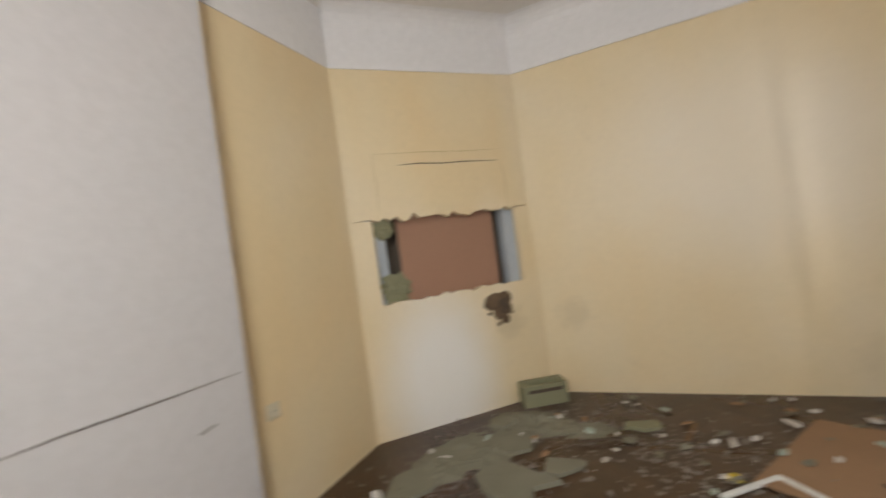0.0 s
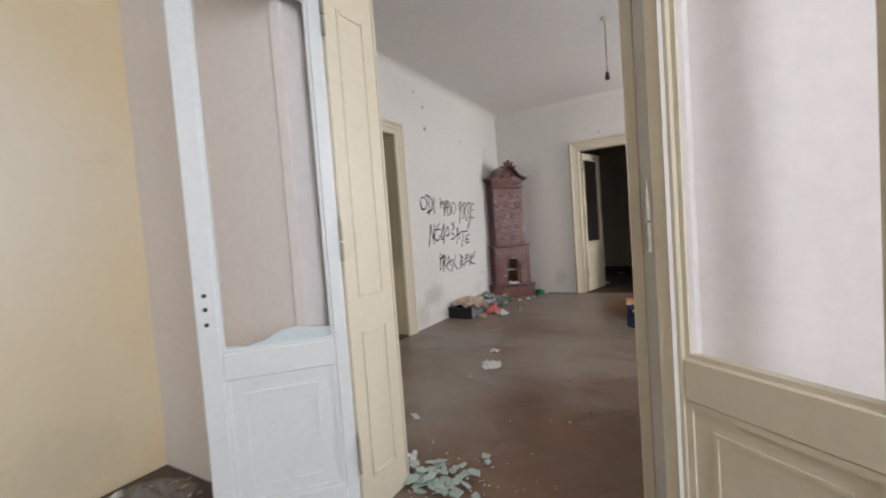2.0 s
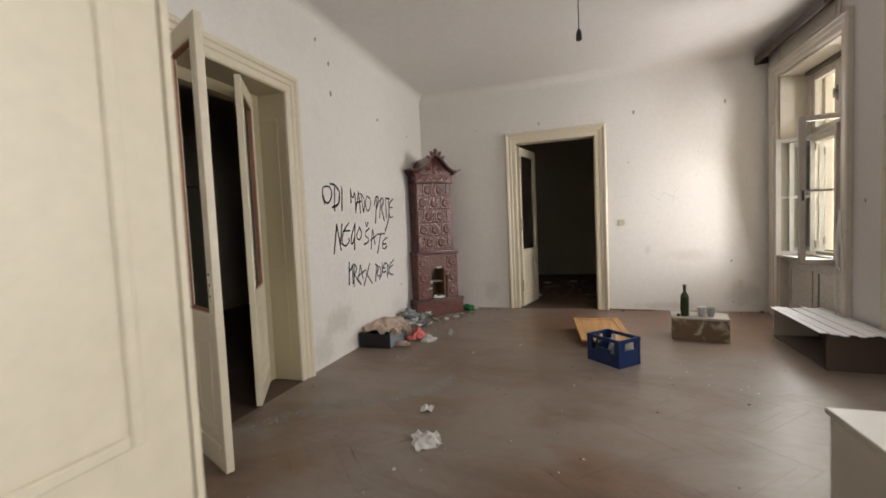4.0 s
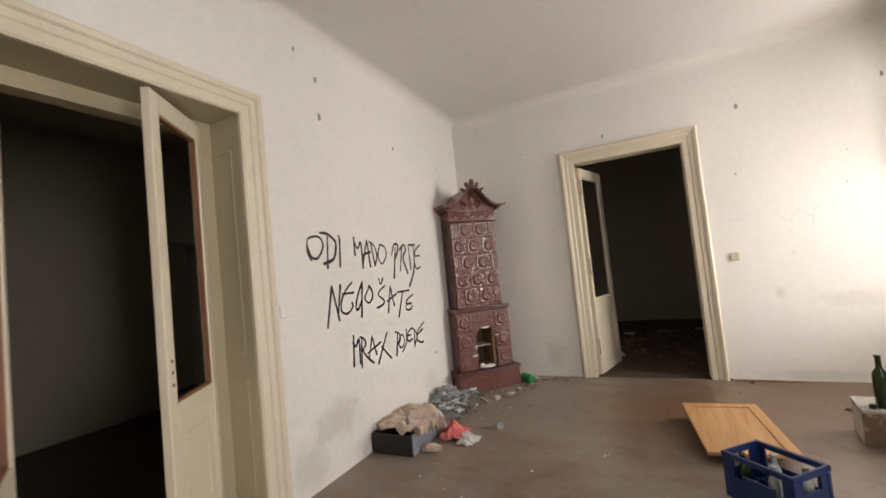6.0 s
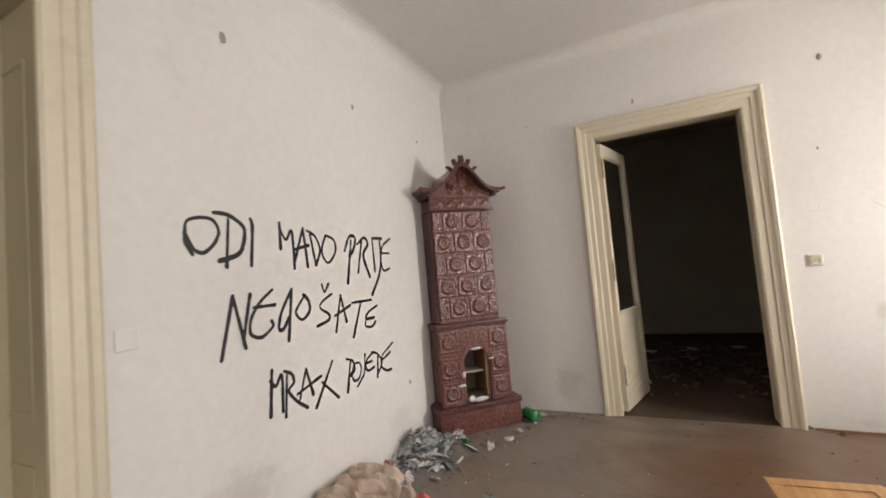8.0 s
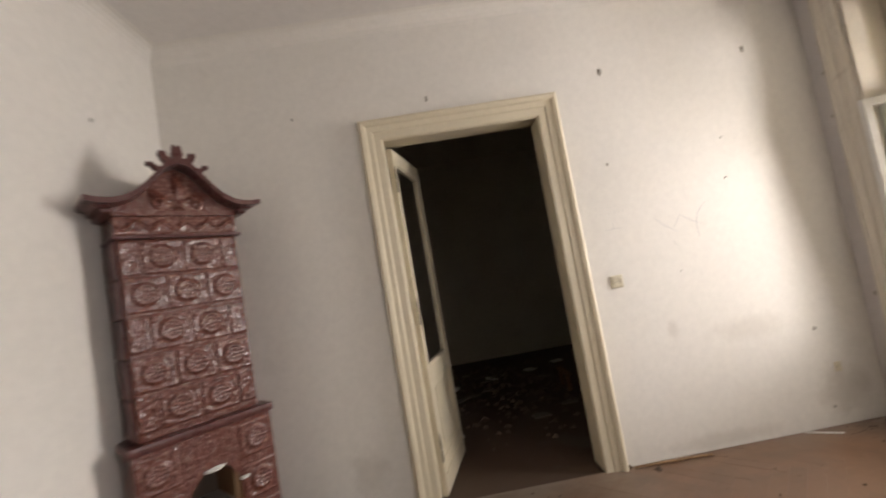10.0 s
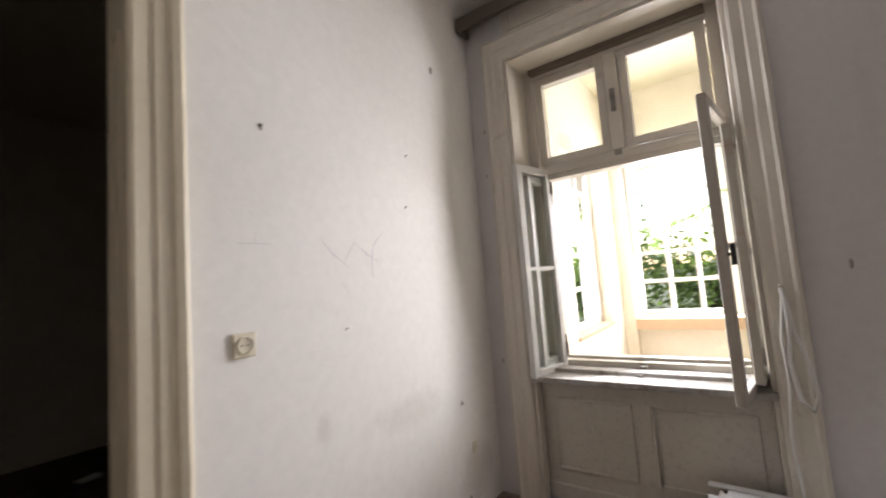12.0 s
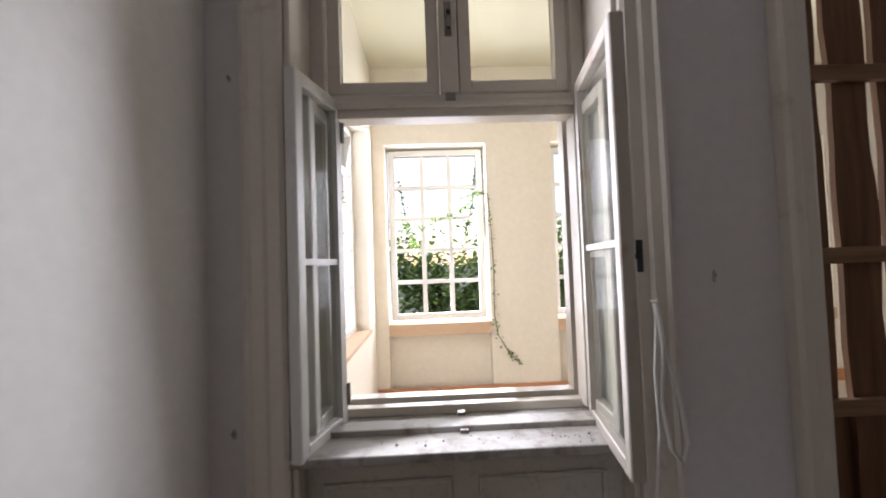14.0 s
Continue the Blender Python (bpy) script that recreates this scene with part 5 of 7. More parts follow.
M["bright_green"] = surface("bright_green_glass", (0.01, 0.16, 0.04), (0.02, 0.22, 0.06), (0.02, 0.1, 0.03), 0.1, 5, 40, 0.2, 9, 0)
M["clear_glass"] = surface("dusty_bottle_glass", (0.35, 0.38, 0.36), (0.45, 0.47, 0.44), (0.25, 0.24, 0.2), 0.15, 5, 40, 0.3, 9, 0)
M["label"] = surface("paper_label", (0.70, 0.69, 0.64), (0.62, 0.6, 0.55), (0.4, 0.35, 0.28), 0.8, 5, 40, 0.3, 9, 0)
M["orange_wood"] = wood("orange_veneer", (0.46, 0.24, 0.09), (0.64, 0.37, 0.16), 0.5, 1.0, "x", 0.05)
M["mottled"] = surface("peeling_cream_paint", (0.46, 0.42, 0.32), (0.38, 0.34, 0.25), (0.13, 0.075, 0.035), 0.7, 3, 30, 0.95, 7.5, 0.3, spread=(0.37, 0.50))
M["box_top"] = surface("dusty_grey_board", (0.42, 0.39, 0.34), (0.34, 0.31, 0.26), (0.2, 0.16, 0.12), 0.8, 3, 30, 0.5, 6, 0.1)
M["dark_wood"] = surface("dark_stained_wood", (0.06, 0.04, 0.03), (0.09, 0.06, 0.04), (0.03, 0.02, 0.015), 0.6, 3, 30, 0.4, 6)
M["white_plastic"] = surface("white_plastic", (0.78, 0.78, 0.77), (0.72, 0.72, 0.71), (0.6, 0.58, 0.54), 0.35, 4, 30, 0.2, 6, 0.05)
M["cloth"] = surface("dirty_beige_cloth", (0.56, 0.43, 0.33), (0.62, 0.50, 0.40), (0.36, 0.26, 0.18), 0.95, 5, 70, 0.3, 9, 0.4)
M["coral"] = surface("coral_cloth", (0.80, 0.19, 0.17), (0.84, 0.27, 0.24), (0.5, 0.1, 0.08), 0.9, 5, 70, 0.3, 9, 0.4)
M["white_cloth"] = surface("white_cloth", (0.72, 0.70, 0.67), (0.64, 0.62, 0.58), (0.4, 0.36, 0.3), 0.95, 5, 70, 0.3, 9, 0.4)
M["grey_rag"] = surface("grey_plastic_film", (0.34, 0.36, 0.36), (0.46, 0.48, 0.47), (0.16, 0.18, 0.16), 0.3, 5, 50, 0.4, 9, 0.3)
M["tile_dust"] = surface("dusty_green_grey", (0.28, 0.30, 0.27), (0.38, 0.40, 0.36), (0.16, 0.16, 0.13), 0.6, 5, 50, 0.4, 9, 0.2)
M["dull_blue"] = surface("dull_blue_grey_card", (0.16, 0.18, 0.21), (0.22, 0.25, 0.28), (0.08, 0.08, 0.08), 0.7, 5, 40, 0.5, 9)
M["paper"] = surface("crumpled_paper", (0.76, 0.75, 0.72), (0.68, 0.66, 0.62), (0.5, 0.46, 0.4), 0.9, 5, 40, 0.2, 9, 0.2)
M["rubble"] = surface("grey_rubble", (0.24, 0.21, 0.18), (0.17, 0.145, 0.12), (0.4, 0.38, 0.35), 0.95, 8, 50, 0.5, 12, 0.5)
M["cabinet_paint"] = surface("dull_white_lacquer", (0.60, 0.57, 0.51), (0.54, 0.51, 0.45), (0.34, 0.29, 0.23), 0.45, 2, 30, 0.3, 4, 0.06)
M["ivory"] = surface("ivory_bakelite", (0.66, 0.60, 0.46), (0.60, 0.54, 0.40), (0.38, 0.32, 0.22), 0.35, 8, 50, 0.3, 20, 0.05)
M["cord"] = surface("grey_cord", (0.72, 0.70, 0.66), (0.64, 0.62, 0.58), (0.42, 0.38, 0.33), 0.8, 8, 50, 0.3, 20, 0.1)


def bottle_bm(r, h, neck):
    bm = bmesh.new()
    lathe(bm, [(r * 0.85, 0.0), (r, 0.006), (r, h * 0.58), (r * 0.93, h * 0.66), (neck * 1.1, h * 0.76), (neck, h * 0.80), (neck, h * 0.96), (neck * 1.18, h * 0.965), (neck * 1.18, h)], 18)
    return bm


def bottle(m, h, mat, label, paper=True, r=0.037):
    root = thing("bottle", m, label, "bottle")
    part("glass_body", bottle_bm(r, h, 0.0145), mat, root, smooth=True)
    if paper:
        bm = bmesh.new()
        n = 10
        pts = [(0.0377 * r / 0.037 * math.cos(a), 0.0377 * r / 0.037 * math.sin(a)) for a in [0.3 + 2.2 * k / n for k in range(n + 1)]]
        lo = [bm.verts.new((x, y, h * 0.18)) for x, y in pts]
        hi = [bm.verts.new((x, y, h * 0.48)) for x, y in pts]
        for k in range(n):
            bm.faces.new((lo[k], lo[k + 1], hi[k + 1], hi[k]))
        part("paper_label", bm, M["label"], root)
    return root


def crate():
    """Blue bottle crate: ribbed floor, four walls with hand holes and a window, corner posts."""
    L, W, H, t = 0.37, 0.27, 0.255, 0.012
    m = Matrix.Translation((5.285, 0.935, 0.0)) @ Matrix.Rotation(math.atan2(1.12 - 0.88, 5.38 - 5.13), 4, "Z") @ Matrix.Scale(0.88, 4)
    root = thing("bottle_crate", m, "scuffed blue plastic bottle crate on the parquet", "crate")
    c = M["crate"]
    part_box(root, "crate_floor", [(-L / 2 + t, L / 2 - t, -W / 2 + t, W / 2 - t, 0.004, 0.016)], c)
    for s in (-1, 1):
        y0, y1 = (W / 2 - t, W / 2) if s > 0 else (-W / 2, -W / 2 + t)
        rows = [(-L / 2, L / 2, y0, y1, 0.0, 0.055), (-L / 2, L / 2, y0, y1, 0.225, H), (-L / 2, -L / 2 + 0.055, y0, y1, 0.055, 0.225), (L / 2 - 0.055, L / 2, y0, y1, 0.055, 0.225),
                (-L / 2 + 0.055, -0.09, y0, y1, 0.055, 0.12), (0.09, L / 2 - 0.055, y0, y1, 0.055, 0.12), (-0.085, 0.085, y0, y1, 0.055, 0.15)]
        part_box(root, "long_wall", rows, c, bevel=0)
        part_box(root, "rim", [(-L / 2 - 0.006, L / 2 + 0.006, s * W / 2 - 0.003 * (1 - s) - 0.0, s * W / 2 + 0.006 * s, H - 0.03, H)], c)
        x0, x1 = (L / 2 - t, L / 2) if s > 0 else (-L / 2, -L / 2 + t)
        yy0, yy1 = -W / 2 + t, W / 2 - t
        rows = [(x0, x1, yy0, yy1, 0.0, 0.15), (x0, x1, yy0, yy1, 0.22, H), (x0, x1, yy0, yy0 + 0.055, 0.15, 0.22), (x0, x1, yy1 - 0.055, yy1, 0.15, 0.22)]
        part_box(root, "end_wall", rows, c, "", 0)
    for sx in (-1, 1):
        for sy in (-1, 1):
            part_box(root, "corner_post", [(sx * (L / 2 - 0.02), sx * (L / 2 + 0.004), sy * (W / 2 - 0.02), sy * (W / 2 + 0.004), 0.0, H - 0.03)], c)
    for k in (-1, 0, 1):
        part_box(root, "divider", [(k * 0.085 - 0.003, k * 0.085 + 0.003, -W / 2 + t, W / 2 - t, 0.016, 0.10)], c, bevel=0)
    part_box(root, "divider", [(-L / 2 + t, L / 2 - t, -0.003, 0.003, 0.016, 0.104)], c, bevel=0)
    for k, (x, y) in enumerate(((-0.12, -0.06), (0.04, -0.065), (0.125, 0.06), (-0.04, 0.06))):
        bottle(m @ Matrix.Translation((x, y, 0.017)), 0.225, M["clear_glass"] if k != 2 else M["green_glass"], "empty bottle standing in the blue crate", False, 0.03)


crate()


def wooden_box():
    """Upturned box, peeling cream paint, used as a table."""
    a = Vector((6.06, 0.34, 0))
    b = Vector((5.99, -0.12, 0))
    m = Matrix.Translation(a) @ Matrix.Rotation(math.atan2(b.y - a.y, b.x - a.x), 4, "Z")
    root = thing("wooden_box", m, "upturned wooden box with peeling cream paint", "box")
    w, d, h, t = 0.47, 0.27, 0.215, 0.018
    part_box(root, "front_board", [(0, w, 0, t, 0, h - t)], M["mottled"], "peeling cream paint over brown wood")
    part_box(root, "back_board", [(0, w, d - t, d, 0, h - t)], M["mottled"])
    part_box(root, "side_board", [(0, t, t, d - t, 0, h - t)], M["cabinet_paint"])
    part_box(root, "side_board", [(w - t, w, t, d - t, 0, h - t)], M["cabinet_paint"])
    part_box(root, "top_board", [(-0.004, w + 0.004, -0.004, d + 0.004, h - t, h)], M["box_top"], "dusty greyish top board")
    top = m @ Matrix.Translation((0, 0, h))
    bottle(top @ Matrix.Translation((0.115, 0.08, 0.001)) @ Matrix.Rotation(0.6, 4, "Z"), 0.305, M["green_glass"], "dark green wine bottle on the wooden box")
    for x, y, mat, fill in ((0.255, 0.12, M["white_plastic"], False), (0.33, 0.10, M["clear_glass"], True)):
        cup = thing("cup", top @ Matrix.Translation((x, y, 0.001)), "disposable plastic cup with dark dregs" if fill else "white disposable plastic cup on the box", "cup")
        bm = bmesh.new()
        lathe(bm, [(0.026, 0), (0.036, 0.085), (0.038, 0.087), (0.034, 0.085), (0.024, 0.004)], 16)
        part("cup_wall", bm, mat, cup, smooth=True)
        if fill:
            bm = bmesh.new()
            lathe(bm, [(0.0245, 0.005), (0.029, 0.04), (0.001, 0.041)], 16)
            part("dregs", bm, M["dark_wood"], cup, "dark dregs of wine")
    # a black bottle cap, though named tin
    cap = bmesh.new()
    lathe(cap, [(0.015, 0.001), (0.016, 0.022), (0.012, 0.025)], 14, top @ Matrix.Translation((0.06, 0.05, 0)))
    tagged(part("tin", cap, M["black"]), "small black bottle cap on the wooden box", "tin")


wooden_box()


def veneer_board():
    """A light panel with a sunk middle, resting on two battens."""
    m = Matrix.Translation((6.02, 0.985, 0.075)) @ Matrix.Rotation(radians(6), 4, "Z") @ Matrix.Rotation(radians(-3.5), 4, "Y")
    root = thing("cabinet_door_panel", m, "orange veneered cabinet door lying flat", "panel")
    part_box(root, "core", [(-0.36, 0.36, -0.23, 0.23, 0.0, 0.014)], M["orange_wood"])
    bm = bmesh.new()
    for r in ((-0.36, -0.30, -0.23, 0.23), (0.30, 0.36, -0.23, 0.23), (-0.30, 0.30, -0.23, -0.17), (-0.30, 0.30, 0.17, 0.23)):
        box(bm, r[0], r[1], r[2], r[3], 0.014, 0.0195)
    soften(bm, 0.005, 2)
    part("raised_border", bm, M["orange_wood"], root)
    bm = boxes((5.78, 5.82, 0.80, 1.15, 0.0, 0.052), (6.24, 6.28, 0.82, 1.17, 0.0, 0.096))
    tagged(part("support_batten", bm, M["batten"]), "short battens under the loose panel", "batten", kind="stuff")


veneer_board()


def rumpled(bm, centre, radii, seed, fold=0.22, scale=2.6, sub=4, flat=None):
    """A crumpled lump with folds; flat: height below which it is cut level."""
    made = bmesh.ops.create_icosphere(bm, subdivisions=sub, radius=1.0)["verts"]
    for v in made:
        d = v.co.normalized()
        k = 1 + fold * (noise.noise(d * scale + Vector((seed, 0, 0))) + 0.6 * abs(noise.noise(d * scale * 2.7 + Vector((0, seed, 0)))))
        p = Vector((d.x * radii[0] * k, d.y * radii[1] * k, d.z * radii[2] * k)) + Vector(centre)
        if flat is not None and p.z < flat:
            p.z = flat
        v.co = p


def rag(name, centre, radii, seed, mat, label, category, fold=0.35, scale=2.6, flat=0.002, sub=4):
    bm = bmesh.new()
    rumpled(bm, centre, radii, seed, fold, scale, sub, flat)
    return tagged(part(name, bm, mat, smooth=True), label, category)


def black_box():
    root = thing("open_box", Matrix.Translation((5.30, 2.975, 0.0)), "black open box against the wall, stuffed with cloth", "box")
    w, d, h, t = 0.46, 0.34, 0.145, 0.012
    for nm, r in (("box_wall", (0, t, 0, d, 0, h)), ("box_wall", (w - t, w, 0, d, 0, h)), ("end_wall", (t, w - t, 0, t, 0, h)), ("box_wall", (t, w - t, d - t, d, 0, h)), ("box_floor", (t, w - t, t, d - t, 0.002, t))):
        part_box(root, nm, [r], M["dull_blue"] if nm == "end_wall" else M["black"])


black_box()


def draped_cloth(name, x0, x1, y0, y1, seed, height, mat, label, n=46):
    """A cloth with gathered folds lying on what height(u, v) describes."""
    bm = bmesh.new()
    bmesh.ops.create_grid(bm, x_segments=n, y_segments=n, size=0.5)
    for v in bm.verts:
        u, w = v.co.x + 0.5, v.co.y + 0.5
        bend = u * 34 + 5.0 * noise.noise(Vector((u * 3, w * 3.5, seed)))
        fold = 0.22 + 0.26 * math.sin(bend) + 0.18 * math.sin(bend * 1.9 + w * 7 + seed) + 0.22 * noise.noise(Vector((u * 6, w * 6, seed + 5)))
        edge = 0.03 * noise.noise(Vector((u * 4, w * 4, seed + 9)))
        v.co = Vector((x0 + (x1 - x0) * u + edge, y0 + (y1 - y0) * w + edge, max(0.006, height(u, w) + 0.10 * (fold - 0.22) * min(1.0, height(u, w) / 0.12 + 0.3))))
    bmesh.ops.solidify(bm, geom=bm.faces[:], thickness=0.003)
    return tagged(part(name, bm, mat, smooth=True), label, "cloth")


def over_box(u, w):
    lump = 0.150 + 0.045 * max(0.0, 1 - ((u - 0.45) / 0.5) ** 4) * max(0.0, 1 - ((w - 0.62) / 0.42) ** 4)
    if w < 0.16:
        return 0.012 if u > 0.62 + 0.5 * (0.16 - w) else 0.156
    return max(0.012, lump - 0.14 * max(0.0, (u - 0.80) / 0.20))


draped_cloth("beige_cloth", 5.345, 5.86, 2.91, 3.300, 4.0, over_box, M["cloth"], "dirty beige cloth spilling out of the black box")
rag("beige_cloth", (5.43, 2.90, 0.02), (0.035, 0.07, 0.03), 9.0, M["cloth"], "dirty beige cloth end trailing on the floor", "cloth", 0.5, 3.4)
draped_cloth("coral_garment", 5.60, 5.80, 2.74, 2.93, 14.0, lambda u, w: 0.02 + 0.07 * math.exp(-((u - 0.5) / 0.35) ** 2 - ((w - 0.5) / 0.35) ** 2), M["coral"], "coral pink garment on the floor", 22)["category"] = "garment"
draped_cloth("coral_garment", 5.78, 5.92, 3.08, 3.24, 17.0, lambda u, w: 0.06 + 0.10 * math.exp(-((u - 0.5) / 0.4) ** 2 - ((w - 0.5) / 0.4) ** 2), M["coral"], "coral pink garment beside the beige cloth", 18)["category"] = "garment"
draped_cloth("white_rag", 5.55, 5.70, 2.62, 2.76, 21.0, lambda u, w: 0.01 + 0.05 * math.exp(-((u - 0.5) / 0.35) ** 2 - ((w - 0.5) / 0.35) ** 2), M["white_cloth"], "small white rag on the floor", 18)["category"] = "rag"
HEAP = ((6.33, 3.22, 0.20, 0.12, 0.13), (6.15, 3.12, 0.2, 0.12, 0.06), (6.50, 3.05, 0.12, 0.12, 0.06))


def heap_height(x, y):
    return max(h * math.exp(-((x - cx) / sx) ** 2 - ((y - cy) / sy) ** 2) for cx, cy, sx, sy, h in HEAP)


bm = bmesh.new()
bmesh.ops.create_grid(bm, x_segments=40, y_segments=24, size=0.5)
for v in bm.verts:
    x, y = 6.32 + v.co.x * 0.80, 3.10 + v.co.y * 0.44
    v.co = Vector((x, y, heap_height(x, y) * (1 + 0.5 * noise.noise(Vector((x * 14, y * 14, 0)))) - 0.006))
bmesh.ops.solidify(bm, geom=bm.faces[:], thickness=0.004)
tagged(part("rubbish_heap", bm, M["rubble"]), "low heap of grey plaster rubble in the corner", "rubbish", kind="stuff")


def scrap(x, y, w, d, seed, mat, label, lift, a):
    """A torn, creased scrap lying on the heap."""
    rs = random.Random(seed)
    bm = bmesh.new()
    bmesh.ops.create_grid(bm, x_segments=6, y_segments=6, size=0.5)
    for v in bm.verts:
        p = v.co.copy()
        v.co = Vector((p.x * w * (1 + 0.5 * noise.noise(p * 3 + Vector((seed, 0, 0)))), p.y * d * (1 + 0.5 * noise.noise(p * 3 + Vector((0, seed, 0)))), lift * (0.3 + abs(noise.noise(p * 4.5 + Vector((seed, seed, 0)))))))
    bmesh.ops.solidify(bm, geom=bm.faces[:], thickness=0.002)
    ob = tagged(part("scrap", bm, mat), label, "rubbish", "scraps in the heap")
    ob.matrix_world = Matrix.Translation((x, y, heap_height(x, y) + 0.004)) @ Matrix.Rotation(a, 4, "Z") @ Matrix.Rotation(radians(rs.uniform(-40, 40)), 4, "X") @ Matrix.Rotation(radians(rs.uniform(-40, 40)), 4, "Y")


rng = random.Random(31)
KINDS = ((M["grey_rag"], "torn grey plastic film in the rubbish heap"), (M["white_cloth"], "torn white paper in the rubbish heap"), (M["tile_dust"], "dusty green-grey shard in the rubbish heap"), (M["rubble"], "broken grey plaster piece in the rubbish heap"), (M["bright_green"], "green glass shard in the rubbish heap"), (M["dull_blue"], "dark grey card in the rubbish heap"))
for k in range(110):
    cx, cy, sx, sy, h = HEAP[(0, 0, 1, 2)[k % 4]]
    mat, lab = KINDS[rng.choice((0, 0, 0, 1, 1, 1, 2, 2, 3, 3, 4, 5, 5))]
    scrap(min(6.62, cx + rng.gauss(0, sx * 0.6)), min(3.30, cy + rng.gauss(0, sy * 0.6)), rng.uniform(0.04, 0.14), rng.uniform(0.03, 0.09), 200 + k, mat, lab, rng.uniform(0.012, 0.05), rng.uniform(0, 6.28))
scrap(6.26, 3.00, 0.20, 0.10, 301, M["tile_dust"], "large flat grey sheet in the rubbish heap", 0.006, 0.4)
scrap(6.50, 2.90, 0.09, 0.07, 302, M["paper"], "white paper at the edge of the heap", 0.02, 0.9)
cup = thing("cup", Matrix.Translation((5.93, 2.58, 0.033)) @ Matrix.Rotation(-2.3, 4, "Z") @ Matrix.Rotation(radians(88), 4, "Y"), "white plastic cup lying on the floor", "cup")
bm = bmesh.new()
lathe(bm, [(0.020, 0), (0.030, 0.075), (0.032, 0.077), (0.028, 0.075), (0.018, 0.004)], 16)
part("cup_wall", bm, M["clear_glass"], cup, smooth=True)


def lying_bottle(x, y, a, mat, label, h=0.24, r=0.04):
    root = bottle(Matrix.Translation((x, y, r + 0.001)) @ Matrix.Rotation(a, 4, "Z") @ Matrix.Rotation(radians(90), 4, "Y"), h, mat, label, False, r)
    return root


lying_bottle(7.12, 2.58, 0.9, M["bright_green"], "bright green bottle lying beside the stove", 0.22, 0.045)
lying_bottle(6.52, 3.13, 2.4, M["bright_green"], "green bottle lying in the rubbish heap", 0.24, 0.036)


def chunk_bm(seed, size, flat=0.5, sub=1):
    bm = bmesh.new()
    bmesh.ops.create_icosphere(bm, subdivisions=sub, radius=1.0)
    r = random.Random(seed)
    for v in bm.verts:
        k = r.uniform(0.5, 1.2)
        v.co = Vector((v.co.x * size * k, v.co.y * size * 0.75 * k, (v.co.z * k + 0.85) * size * flat))
        v.co.z = max(v.co.z, 0)
    return bm


def crumbs(name, n, spots, mat, label, seed, lo=0.004, hi=0.016, z=0.0):
    """Small loose bits, too many to count, round the given spots (x, y, spread x, spread y)."""
    r = random.Random(seed)
    verts, faces = [], []
    for k in range(n):
        cx, cy, sx, sy = r.choice(spots)
        c = Vector((cx + r.gauss(0, sx), cy + r.gauss(0, sy), z))
        s = r.uniform(lo, hi) * (1 if r.random() < 0.85 else 1.6)
        b = len(verts)
        a = r.uniform(0, 6.28)
        for q in range(4):
            verts.append(c + Vector((math.cos(a + q * 1.57) * s * r.uniform(0.6, 1.2), math.sin(a + q * 1.57) * s * r.uniform(0.6, 1.2), 0.0005)))
        verts.append(c + Vector((r.uniform(-0.3, 0.3) * s, r.uniform(-0.3, 0.3) * s, s * r.uniform(0.4, 0.9))))
        verts.append(c + Vector((r.uniform(-0.5, 0.5) * s, r.uniform(-0.5, 0.5) * s, s * r.uniform(0.3, 0.8))))
        faces += [(b, b + 1, b + 4), (b + 1, b + 2, b + 5, b + 4), (b + 2, b + 3, b + 5), (b + 3, b, b + 4, b + 5)]
    return tagged(from_lists(name, verts, faces, mat), label, "debris", kind="stuff")


crumbs("plaster_crumbs", 260, [(6.3, 2.9, 0.25, 0.12), (7.1, 2.6, 0.12, 0.06), (6.8, 2.8, 0.15, 0.1), (7.3, 2.4, 0.04, 0.15)], M["rubble"], "grey plaster crumbs round the stove", 5)
crumbs("plaster_chips", 110, [(4.6, 2.2, 0.9, 0.7), (5.6, 2.4, 0.5, 0.4), (3.2, 1.9, 0.6, 0.5), (4.9, 0.3, 0.6, 0.4)], M["chalk"], "white plaster chips scattered on the parquet", 6, 0.002, 0.009)
crumbs("dirt_crumbs", 150, [(4.6, 1.2, 1.3, 1.1), (6.8, 0.6, 0.4, 1.0), (7.3, -0.7, 0.1, 0.15)], M["soot"], "dark crumbs of dirt on the parquet", 7, 0.003, 0.009)
crumbs("sill_dirt", 40, [(6.35, -1.02, 0.12, 0.02), (6.80, -1.02, 0.10, 0.02), (6.2, -1.0, 0.05, 0.02)], M["rubble"], "flaked paint and dirt on the window sill", 15, 0.002, 0.005, 0.7105)
ARC = [Vector((3.55, 3.22)).lerp(Vector((4.10, 2.80)), k / 6) for k in range(6)] + [Vector((4.10 + 0.62 * (1 - math.cos(a)), 2.80 - 0.62 * math.sin(a))) for a in [0.18 * k for k in range(9)]]
crumbs("swept_dust", 2600, [(p.x, p.y, 0.045, 0.035) for p in ARC], M["tile_dust"], "ridge of dust swept aside by the door leaf", 9, 0.0015, 0.005)
for k, (x, y, q) in enumerate(((6.10, -0.86, 0.035), (6.02, -0.90, 0.025), (7.33, -0.86, 0.03), (7.24, -0.90, 0.02))):
    ob = tagged(part("plaster_chunk", chunk_bm(90 + k, q, 0.6), M["rubble"]), "grey plaster lump at the foot of the window wall", "plaster lump", "lumps under the window")
    ob.matrix_world = Matrix.Translation((x, y, 0.0)) @ Matrix.Rotation(k, 4, "Z")
